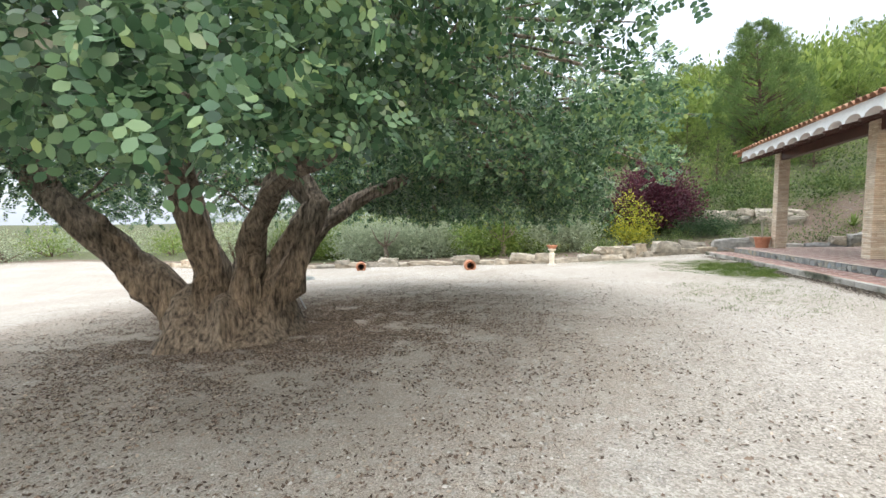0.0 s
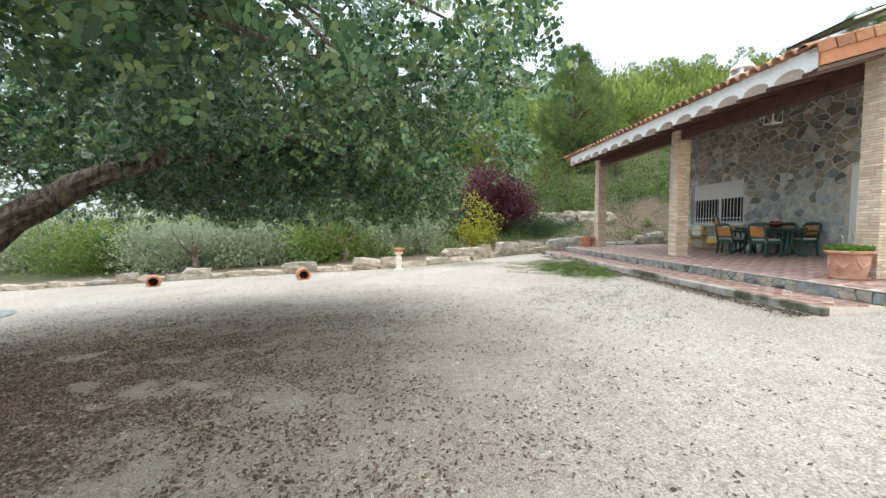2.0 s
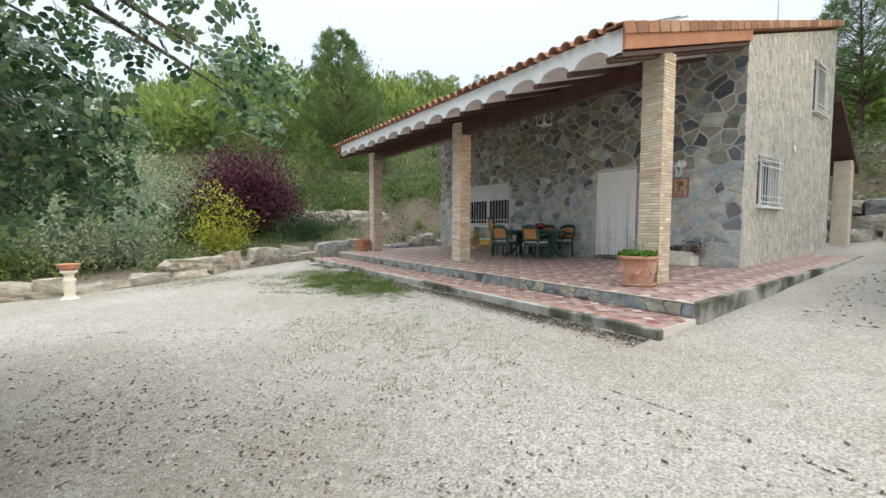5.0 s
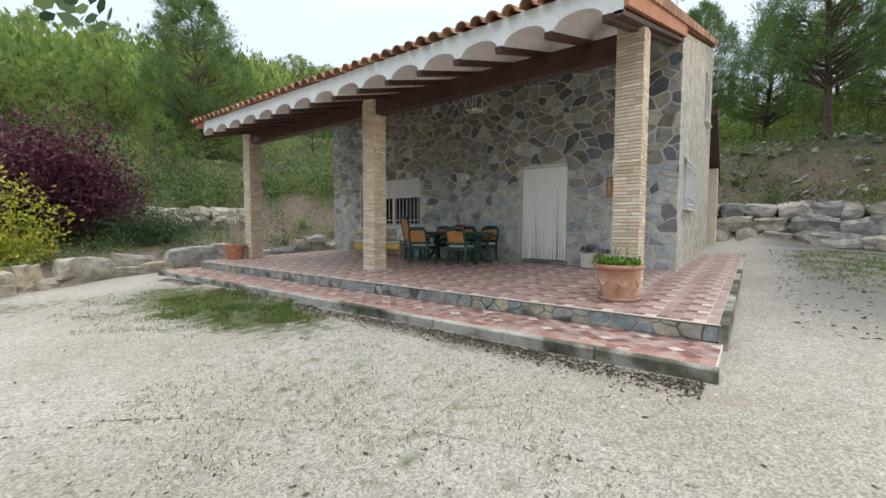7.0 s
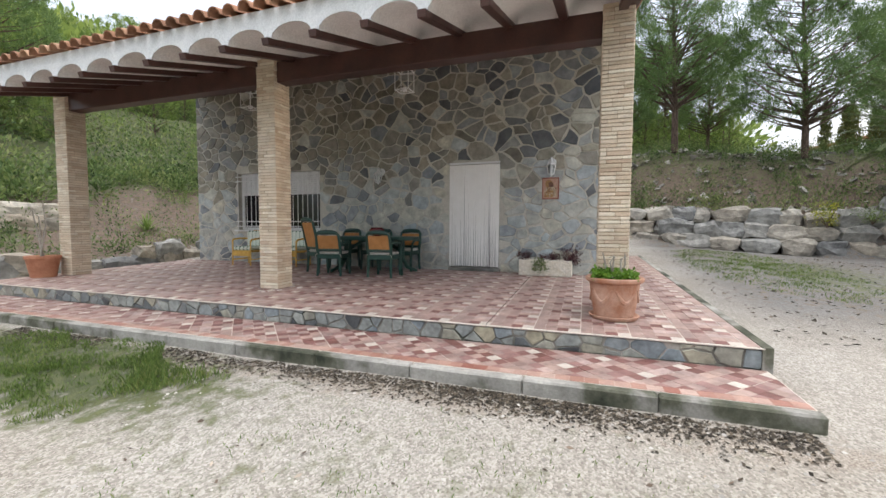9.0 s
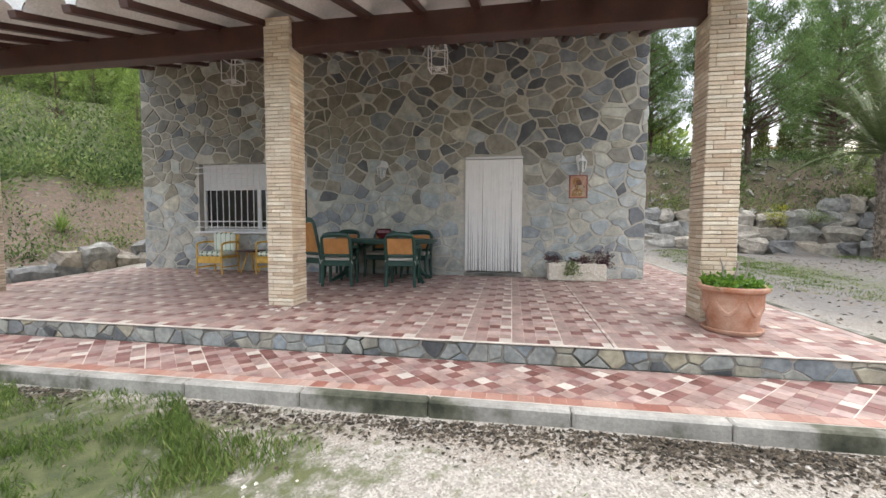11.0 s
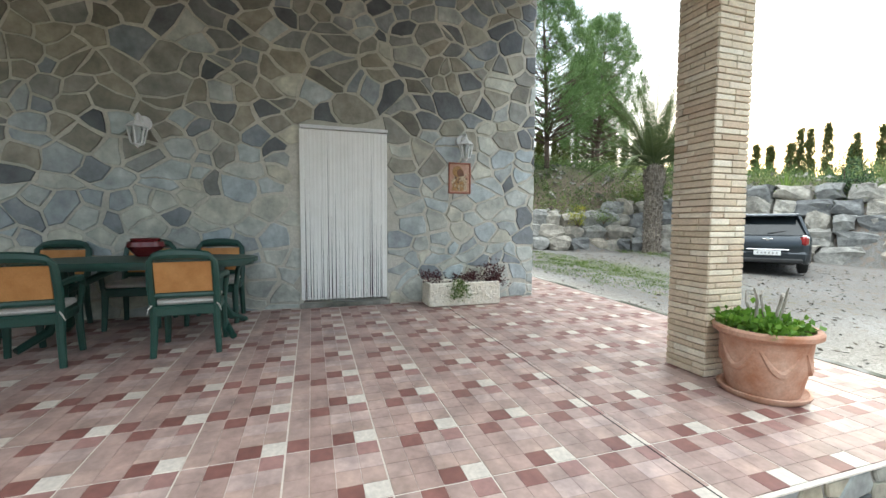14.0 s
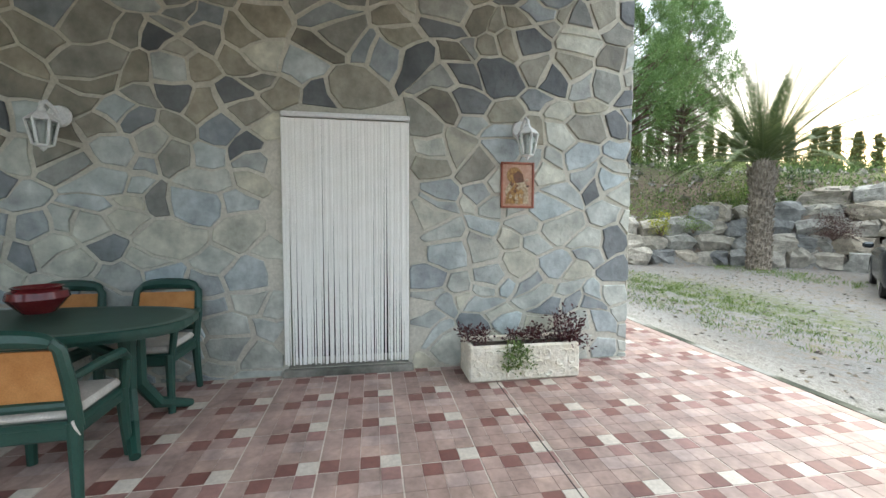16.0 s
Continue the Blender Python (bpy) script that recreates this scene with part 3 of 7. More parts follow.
# ---- porch: pillars, beam, rafters and vaults ----
PILLARS = [(7.42, 8.105), (7.42, 13.125), (7.42, 18.09)]
PW = 0.34
pillar_obs = []
for px, py in PILLARS:
    t = thing("pillar", "square pillar of thin cream and tan split bricks", "pillar", (px, py, floor_z(px)), 0, "porch pillars")
    hgt = under_z(px) + 0.02 - floor_z(px)
    part("core", Shape().box((0, 0, hgt / 2), (PW - 0.02, PW - 0.02, hgt)), JOINT, t)
    pillar_obs.append((t, hgt))
bm = Shape().box((7.42, (7.96 + Y1 + 0.1) / 2, 3.985), (0.22, Y1 + 0.1 - 7.96, 0.31), None, 0.01)
tagged(part("porch_beam", bm, BEAM), "long dark brown painted beam over the pillars", "beam")

RY0, RSTEP, NV = 8.06, 0.657, 16
EAVE, VERGE_Y, DEEP = 6.07, 7.90, 0.40
vault, fascia = Shape(), Shape()
tilt = pose(0, 0, 0, 0, -math.degrees(math.atan(SLOPE)), 0)
L = (FX - EAVE + 0.05) / math.cos(math.atan(SLOPE))
for k in range(NV):
    y = RY0 + k * RSTEP
    r = tagged(part("rafter", Shape().box((0, 0, 0), (L, 0.10, 0.08), None, 0.006), BEAM), "dark brown roof rafter", "rafter", "porch rafters")
    r.matrix_basis = Matrix.Translation(((EAVE - 0.05 + FX) / 2, y, under_z((EAVE - 0.05 + FX) / 2) + 0.025)) @ tilt
NA = 10
for k in range(NV - 1):
    ya, yb = RY0 + k * RSTEP + 0.045, RY0 + (k + 1) * RSTEP - 0.045
    arc = [(ya + (yb - ya) * (1 - math.cos(math.pi * j / NA)) / 2, 0.03 + 0.18 * math.sin(math.pi * j / NA) ** 0.8) for j in range(NA + 1)]
    p = [(x, a, under_z(x) + h) for x in (EAVE + 0.01, FX + 0.05) for a, h in arc]
    vault.add(p, [(j, j + 1, NA + 2 + j, NA + 1 + j) for j in range(NA)])
    for xf, flip in ((EAVE, 1), (EAVE + 0.04, -1)):
        p = [(xf, a, under_z(xf) + h) for a, h in arc] + [(xf, a, under_z(EAVE) + DEEP) for a, h in arc]
        fascia.add(p, [(j, NA + 1 + j, NA + 2 + j, j + 1)[::flip] for j in range(NA)])
    p = [(EAVE, ya - 0.09, under_z(EAVE) + 0.03), (EAVE, ya, under_z(EAVE) + 0.03), (EAVE, ya, under_z(EAVE) + DEEP), (EAVE, ya - 0.09, under_z(EAVE) + DEEP)]
    fascia.add(p, [(0, 3, 2, 1)])
soffit = Shape()
p = [(x, y, under_z(x) + dz) for x in (EAVE, FX) for y in (VERGE_Y + 0.002, RY0 - 0.05) for dz in (0.02, 0.08)]
soffit.add(p, [(0, 2, 6, 4), (1, 5, 7, 3), (0, 1, 3, 2), (4, 6, 7, 5), (0, 4, 5, 1), (2, 3, 7, 6)])
structure("eave_soffit", soffit, BEAM)
p = [(EAVE, y, z) for y in (VERGE_Y, RY0 - 0.045) for z in (under_z(EAVE) + 0.05, under_z(EAVE) + DEEP)]
fascia.add(p, [(0, 1, 3, 2)])
structure("porch_ceiling", vault, VAULT, True)
structure("eave_fascia", fascia, PLASTER, label="white plaster eave with scalloped arches")


def roof_top(x):
    return under_z(x) + DEEP


deck = Shape()
for xa, xb in ((EAVE + 0.03, BX + 0.25),):
    p = [(x, y, z) for x, y in ((xa, VERGE_Y), (xb, VERGE_Y), (xb, Y1 + 0.15), (xa, Y1 + 0.15)) for z in (roof_top(x) - 0.12, roof_top(x))]
    deck.add(p, [(1, 3, 5, 7), (6, 4, 2, 0), (0, 1, 3, 2)[::-1], (2, 3, 5, 4)[::-1], (4, 5, 7, 6)[::-1], (6, 7, 1, 0)[::-1]])
roof = structure("roof", deck, VERGE)
verge = Shape()
for x0, x1, y0, y1, drop in ((EAVE - 0.01, FX - 0.02, VERGE_Y - 0.05, VERGE_Y - 0.002, 0.30),):
    p = [(x, y, z) for x, y in ((x0, y0), (x1, y0), (x1, y1), (x0, y1)) for z in (roof_top(x) - drop, roof_top(x) + 0.002)]
    verge.add(p, [(1, 3, 5, 7), (6, 4, 2, 0), (0, 1, 3, 2)[::-1], (2, 3, 5, 4)[::-1], (4, 5, 7, 6)[::-1], (6, 7, 1, 0)[::-1]])
structure("verge_board", verge, VERGE, label="terracotta painted verge board")


# ---- stones and vegetation ----
def rock_mesh(name, seed, mat, sx=1.0, sy=0.7, sz=0.6, rough=0.16):
    """An angular boulder, about one metre long before scaling."""
    rnd = random.Random(seed)
    b = bmesh.new()
    bmesh.ops.create_cube(b, size=1.0)
    bmesh.ops.subdivide_edges(b, edges=b.edges[:], cuts=2, use_grid_fill=True)
    off = Vector((rnd.random() * 50, rnd.random() * 50, rnd.random() * 50))
    for v in b.verts:
        d = v.co.copy()
        big = max(abs(c) for c in d)
        d = d * (0.55 + 0.45 * 0.5 / max(d.length, 1e-3))
        n = noise.noise_vector(d * 1.7 + off) * rough * 1.5 + noise.noise_vector(d * 4.2 + off) * rough * 0.5
        v.co = Vector(((d.x + n.x) * sx, (d.y + n.y) * sy, (d.z + n.z) * sz))
    me = bpy.data.meshes.new(name)
    b.to_mesh(me)
    b.free()
    me.materials.append(mat)
    return me


ROCKS = [rock_mesh("boulder", 40 + i, BOULDER, 1.0 + 0.15 * (i % 3), 0.75, 0.62 + 0.08 * (i % 2)) for i in range(8)]


PALE_ROCKS = [rock_mesh("stone", 60 + i, PALE_STONE, 1.0 + 0.15 * (i % 3), 0.75, 0.6, 0.15) for i in range(6)]


def leaf_faces(rng, centres, normals, ups, length, width, corners=4):
    """Pointed oval leaves of six corners, or plain pointed ones of four."""
    n = len(centres)
    up = ups / np.linalg.norm(ups, axis=1, keepdims=True)
    side = np.cross(up, normals)
    side /= np.maximum(np.linalg.norm(side, axis=1, keepdims=True), 1e-6)
    shape = [(0, -0.5), (0.5, 0.0), (0, 0.5), (-0.5, 0.0)] if corners == 4 else [(0, -0.5), (0.5, -0.15), (0.42, 0.25), (0, 0.5), (-0.42, 0.25), (-0.5, -0.15)]
    L, W = np.asarray(length).reshape(-1, 1), np.asarray(width).reshape(-1, 1)
    pts = np.stack([centres + side * (a * W) + up * (b * L) for a, b in shape], 1).reshape(-1, 3)
    return pts, np.arange(n * len(shape)).reshape(n, len(shape))


def cloud_mesh(name, pts, faces, mat):
    me = bpy.data.meshes.new(name)
    me.vertices.add(len(pts))
    me.vertices.foreach_set("co", pts.astype(np.float32).ravel())
    k = faces.shape[1]
    me.loops.add(faces.size)
    me.loops.foreach_set("vertex_index", faces.astype(np.int32).ravel())
    me.polygons.add(len(faces))
    me.polygons.foreach_set("loop_start", np.arange(0, faces.size, k, dtype=np.int32))
    me.materials.append(mat)
    me.update(calc_edges=True)
    me.validate()
    return me


def unit(a):
    return a / np.maximum(np.linalg.norm(a, axis=1, keepdims=True), 1e-9)


def tufts(rng, centres, spread, per, length, width, lift=0.3):
    """Small leaves scattered round each centre."""
    c = np.repeat(centres, per, 0)
    off = rng.normal(size=(len(c), 3)) * np.repeat(np.atleast_1d(spread).reshape(-1, 1) * np.ones((len(centres), 1)), per, 0)
    p = c + off
    up = unit(off + rng.normal(size=off.shape) * 0.5 * np.abs(off).mean() + np.array([0, 0, lift * np.abs(off).mean()]))
    nrm = unit(rng.normal(size=off.shape) + np.array([0, 0, 0.8]))
    ln = length * rng.uniform(0.7, 1.3, len(c))
    return leaf_faces(rng, p, nrm, up, ln, ln * width)


def carob_tree():
    bx, by = -5.35, 5.45
    bz = float(terrain(bx, by)[0])
    t = thing("carob_tree", "old spreading carob tree with several thick twisted trunks", "tree", (bx, by, bz))
    rng = np.random.default_rng(5)
    stems = [
        [(-0.55, -0.25, -0.1), (-0.75, -0.35, 0.5), (-1.15, -0.75, 1.2), (-1.7, -1.3, 2.1), (-2.6, -1.7, 3.1), (-3.4, -1.8, 4.1)],
        [(0.05, -0.3, -0.1), (0.0, -0.35, 0.6), (0.05, -0.5, 1.25), (0.0, -0.9, 2.2), (0.5, -1.6, 3.2), (0.9, -2.5, 4.0)],
        [(0.55, 0.1, -0.1), (0.65, 0.1, 0.7), (1.0, 0.25, 1.3), (1.25, 0.35, 2.2), (0.95, 0.2, 3.0), (1.4, 0.7, 4.2)],
        [(0.35, -0.15, -0.1), (0.5, -0.2, 0.8), (0.75, -0.3, 1.5), (1.5, -0.7, 2.3), (2.6, -0.9, 2.9), (3.6, -1.0, 3.5)],
        [(-0.2, 0.35, -0.1), (-0.3, 0.5, 0.8), (-0.6, 1.1, 1.7), (-0.8, 2.2, 2.7), (-0.9, 3.3, 3.6)],
        [(0.3, 0.4, -0.1), (0.45, 0.7, 0.9), (0.9, 1.2, 1.85), (1.7, 1.65, 2.45), (2.6, 1.9, 2.85), (3.8, 2.3, 3.3)],
    ]
    radii = [0.38, 0.34, 0.42, 0.24, 0.32, 0.18]
    tips = []
    for k, (st, r0) in enumerate(zip(stems, radii)):
        pts = []
        for a, b in zip(st, st[1:]):
            for f in (0, 0.33, 0.66):
                p = Vector(a).lerp(Vector(b), f)
                pts.append(p + noise.noise_vector(p * 1.3 + Vector((k * 7, 0, 0))) * 0.16)
        pts.append(Vector(st[-1]))
        rr = [r0 * (1.15 if i == 0 else 1) * (1 - 0.80 * (i / (len(pts) - 1)) ** 0.8) + 0.03 for i in range(len(pts))]
        part("trunk", Shape().tube(pts, rr, 16, 0, 0.36, k), BARK, t, smooth=True)
        for i in range(5, len(pts), 2):
            tips.append((pts[i], rr[i]))
    root = Shape().lathe([(1.3, -0.18), (1.14, 0.02), (1.0, 0.2), (0.9, 0.42), (0.8, 0.64), (0.6, 0.82), (0.3, 0.92)], 32)
    root.v = [tuple(Vector(v) * (1 + 0.2 * noise.noise(Vector((v[0] * 2.4, v[1] * 2.4, v[2] * 0.8))) + 0.09 * noise.noise(Vector((v[0] * 7, v[1] * 7, v[2] * 2)))) + Vector((0, 0, 0.05 * noise.noise(Vector(v) * 5)))) for v in root.v]
    part("root_flare", root, BARK, t, smooth=True)
    n = 13200
    th, u = rng.uniform(0, 2 * np.pi, n), rng.uniform(0, 1, n)
    R = 6.35 + 0.45 * np.sin(3 * th + 1) + 0.3 * np.sin(7 * th)
    rho = (u * 0.97 + 0.03) ** 0.42
    cx, cy = 1.0 + rho * R * np.cos(th), 0.45 + rho * R * np.sin(th)
    near = np.clip((np.cos(th + 0.85) + 0.1), 0, 1)
    low = 2.62 - 0.72 * rho ** 2.5 + 0.25 * near
    high = low + 0.9 + 1.8 * np.sqrt(np.clip(1 - rho ** 2, 0, 1))
    z = low + (high - low) * rng.beta(0.8, 1.5, n)
    c = np.stack([cx, cy, z], 1)
    wx, wy = cx + bx, cy + by
    # room for the walker along the path through the yard
    s = np.clip((wx * 2.4 + wy * 10.2) / (2.4 ** 2 + 10.2 ** 2), 0, 1)
    gap = np.hypot(wx - 2.4 * s, wy - 10.2 * s)
    porch_side = np.degrees(np.arctan2(wx - 1.4, wy - 6.7))
    away = np.hypot(wx - 1.4, wy - 6.7)
    keep = ~((gap < 1.3) & (z + bz < 2.75)) & ((wx < 1.25) | ((wx < 2.25) & (wy > 6.3) & (wy < 8.0) & (z + bz > 3.1))) & ~((wy < 1.0) & (wx > -1.0)) & ~((wy < 0.0) & (gap < 1.6))
    keep &= (wy > 6.3) | (wx < -0.06 + 0.27 * (wy - 1.04))
    keep &= ~((porch_side > 8) & (porch_side < 130) & (z + bz < 1.7 + 0.75 * away))
    keep &= np.array([noise.noise(Vector(p) * 0.9) for p in c]) > -0.20
    keep &= (wx > -6.2) | (rng.random(n) < 0.42)
    c = c[keep]
    extra = np.array([(4.3, -4.0, 2.55), (4.15, -3.9, 2.4), (4.0, -3.7, 2.6), (3.8, -3.6, 2.25), (4.4, -3.6, 2.7), (3.5, -3.9, 2.5), (6.9, 2.6, 2.85), (6.95, 2.9, 3.0), (6.6, 2.4, 3.1)])
    twig_end = np.array([1.58, 8.4, 2.62]) - np.array([bx, by, bz])
    c = np.concatenate([c, extra, twig_end + rng.uniform(-1, 1, (22, 3)) * np.array([0.22, 0.42, 0.26])])
    # every spray: a twig with pinnate leaves of paired leaflets
    pts_all, face_all, base = [], [], 0
    per_leaf, leaves = 8, 4
    m = len(c)
    dirn = unit(rng.normal(size=(m * leaves, 3)) + np.array([0, 0, -0.25]))
    start = np.repeat(c, leaves, 0) + rng.normal(size=(m * leaves, 3)) * 0.11
    k = np.arange(per_leaf)
    along = 0.04 + 0.026 * (k // 2) * 1.6
    sidev = unit(np.cross(dirn, rng.normal(size=dirn.shape)))
    nrm = unit(np.cross(dirn, sidev))
    p = start[:, None, :] + dirn[:, None, :] * along[None, :, None] + sidev[:, None, :] * (np.where(k % 2, 1, -1) * 0.026)[None, :, None]
    upv = sidev[:, None, :] * np.where(k % 2, 1, -1)[None, :, None] + dirn[:, None, :] * 0.5
    nn = np.repeat(nrm[:, None, :], per_leaf, 1) + rng.normal(size=p.shape) * 0.25
    p, upv, nn = p.reshape(-1, 3), upv.reshape(-1, 3), nn.reshape(-1, 3)
    ln = rng.uniform(0.048, 0.07, len(p))
    pts, faces = leaf_faces(rng, p, unit(nn), upv, ln, ln * 0.62, 6)
    # the shaded heart of the crown: bigger bunches round the limbs
    inner = c[(np.hypot(c[:, 0] - 0.6, c[:, 1] - 0.6) < 4.7) & (c[:, 0] > -2.5) & (rng.random(m) < 0.26)] + np.array([0, 0, 0.18])
    p2, f2 = tufts(rng, inner, 0.17, 18, 0.10, 0.6, 0.2)
    part("crown", cloud_mesh("crown", pts, faces, CAROB), None, t)
    part("inner_foliage", cloud_mesh("inner_foliage", p2, f2, CAROB), None, t)
    tw = Shape()
    pick = rng.choice(m, 420, replace=False)
    tip_p = np.array([tuple(a) for a, _ in tips])
    for i in pick:
        e = Vector(c[i])
        j = int(np.argmin(np.linalg.norm(tip_p - c[i], axis=1) + (tip_p[:, 2] > c[i][2] + 0.8) * 2))
        a = Vector(tip_p[j])
        if (e - a).length > 4.5:
            continue
        mid = a.lerp(e, 0.5) + Vector((0, 0, 0.12 * (e - a).length)) + noise.noise_vector(e) * 0.15
        r0 = 0.012 + 0.011 * (e - a).length
        tw.tube([a, a.lerp(mid, 0.5) + noise.noise_vector(a * 3) * 0.05, mid, mid.lerp(e, 0.6), e], [r0, r0 * 0.85, r0 * 0.6, r0 * 0.35, 0.005], 5)
    tagged(part("twig", tw, BARK, t), kind="stuff")
    return t


carob_tree()


def pine_meshes(seed, h, width, clumps, per, leaf, bare=0.1, puff=0.03):
    rng = np.random.default_rng(seed)
    trunk = Shape()
    lean = rng.normal(size=2) * 0.04 * h
    spine = [Vector((lean[0] * f ** 1.5, lean[1] * f ** 1.5, h * f)) for f in np.linspace(0, 0.97, 8)]
    trunk.tube(spine, [0.016 * h * (1 - 0.85 * f) for f in np.linspace(0, 1, 8)], 8, 0, 0.08, seed)
    cs, sp = [], []
    for k in range(clumps):
        f = bare + (1 - bare) * (k + rng.random()) / clumps
        prof = width * h * (math.sin(min(1.0, (f - bare + 0.12) / 0.36) * math.pi / 2)) * (1.08 - f) ** 0.62 * 1.25
        a, r = k * 2.399 + rng.normal() * 0.4, prof * (0.35 + 0.65 * math.sqrt(rng.random()))
        base = spine[min(7, int(f * 7.2))]
        e = Vector((base.x + r * math.cos(a), base.y + r * math.sin(a), h * f + r * 0.12))
        if k % 2 == 0:
            s0 = Vector((base.x, base.y, max(0.3, h * f - 0.35 * r - 0.1)))
            trunk.tube([s0, s0.lerp(e, 0.6) + Vector((0, 0, -0.05 * r)), e], [0.007 * h * (1.1 - f), 0.005 * h * (1.1 - f), 0.004], 4)
        cs.append(tuple(e))
        sp.append(h * puff * (1.15 - 0.5 * f) * rng.uniform(0.7, 1.3))
    pts, faces = tufts(rng, np.array(cs), np.array(sp), per, leaf, 0.13, 1.2)
    return trunk.mesh("trunk", PINE_BARK, True), cloud_mesh("crown", pts, faces, PINE_DARK if bare > 0.15 else PINE)


def pine_tree(meshes, at, scale=1.0, rz=0.0, label="green Aleppo pine with an airy crown on the slope"):
    t = thing("pine_tree", label, "tree", at, rz, "pines on the slopes")
    t.scale = (scale, scale, scale)
    part("trunk", meshes[0], None, t)
    part("crown", meshes[1], None, t)
    return t


NEAR_PINES = [pine_meshes(61, 9.0, 0.31, 300, 170, 0.17, 0.26, 0.021), pine_meshes(62, 8.0, 0.34, 300, 170, 0.17, 0.2, 0.021)]
FAR_PINES = [pine_meshes(70 + i, 6.0, 0.34 + 0.03 * i, 80, 44, 0.30, 0.06, 0.028) for i in range(4)]
rnd = random.Random(12)


def on_ground(x, y, sink=0.05):
    return (x, y, float(terrain(x, y)[0]) - sink)


for i, (x, y, s) in enumerate([(23.5, 4.6, 1.05), (22.6, 0.1, 1.05), (26.5, 9.0, 0.8), (29.5, 6.5, 0.8), (24.8, -4.5, 0.95), (30, 12, 0.8), (31, 1.5, 0.8),
                               (11.6, 31.0, 1.1), (36, 3, 0.9), (29, -7.5, 1.0), (25.5, 24, 0.9), (28, 17, 1.0)]):
    pine_tree(NEAR_PINES[i % 2], on_ground(x, y), s, rnd.uniform(0, 360))
count = 0
while count < 190:
    deg, r = rnd.uniform(-10, 104), 26 + 85 * rnd.random() ** 1.3
    if deg > 75 and r > 60:
        continue
    x, y = MID[0] + r * math.sin(radians(deg)), MID[1] + r * math.cos(radians(deg))
    if float(terrain(x, y)[1]) < 9:
        continue
    pine_tree(FAR_PINES[count % 4], on_ground(x, y), rnd.uniform(0.65, 1.2) * (0.5 + 0.5 * min(1.0, max(0.0, (r - 24) / 40))), rnd.uniform(0, 360))
    count += 1

for p in range(46):
    deg = rnd.uniform(6, 62)
    r = 1.0
    while float(terrain(MID[0] + r * math.sin(radians(deg)), MID[1] + r * math.cos(radians(deg)))[1]) < 5.5:
        r += 0.5
    r += 14 * rnd.random() ** 1.2
    pine_tree(FAR_PINES[p % 4], on_ground(MID[0] + r * math.sin(radians(deg)), MID[1] + r * math.cos(radians(deg))), rnd.uniform(0.35, 0.62), rnd.uniform(0, 360), "young green pine among the scrub on the slope")

# undergrowth and far woods on the slopes
rng = np.random.default_rng(3)


def slope_points(n, deg0, deg1, d0, d1, seed):
    g = np.random.default_rng(seed)
    deg = g.uniform(deg0, deg1, n)
    a, rr = np.array([p for p, _ in edge_polar]), np.array([q for _, q in edge_polar])
    r = np.interp(np.radians(deg), a, rr, period=2 * math.pi) + d0 + (d1 - d0) * g.random(n) ** 1.5
    x, y = MID[0] + r * np.sin(np.radians(deg)), MID[1] + r * np.cos(np.radians(deg))
    return np.stack([x, y, terrain(x, y)[0]], 1)


c = slope_points(1250, -22, 75, 4.2, 50, 21)
pts, faces = tufts(np.random.default_rng(4), c + np.array([0, 0, 0.25]), np.full(len(c), 0.36) * rng.uniform(0.6, 2.0, len(c)), 170, 0.16, 0.42, 1.0)
c2 = slope_points(150, -30, 30, 0.5, 7, 27)
p2, f2 = tufts(np.random.default_rng(44), c2 + np.array([0, 0, 0.12]), np.full(len(c2), 0.24) * rng.uniform(0.5, 1.7, len(c2)), 150, 0.09, 0.4, 1.0)
pts, faces = np.concatenate([pts, p2]), np.concatenate([faces, f2 + len(pts)])
tagged(part("undergrowth", cloud_mesh("undergrowth", pts, faces, HILL_SCRUB), None), "low green scrub covering the hillside", "scrub", kind="stuff")
c = slope_points(3800, -8, 105, 18, 170, 22)
c = c[rng.permutation(len(c))]
pts, faces = tufts(np.random.default_rng(6), c + np.array([0, 0, 1.6]), np.full(len(c), 1.05), 40, 0.62, 0.45, 1.0)
tagged(part("far_woods", cloud_mesh("far_woods", pts, faces, PINE), None), "distant pine woods on the hill", "woods", kind="stuff")
c = slope_points(1700, 60, 165, 0.7, 11, 23)
pts, faces = tufts(np.random.default_rng(7), c + np.array([0, 0, 0.1]), np.full(len(c), 0.2) * rng.uniform(0.6, 1.9, len(c)), 80, 0.10, 0.35, 1.0)
tagged(part("bank_scrub", cloud_mesh("bank_scrub", pts, faces, HILL_SCRUB), None), "sparse scrub on the stony bank", "scrub", kind="stuff")


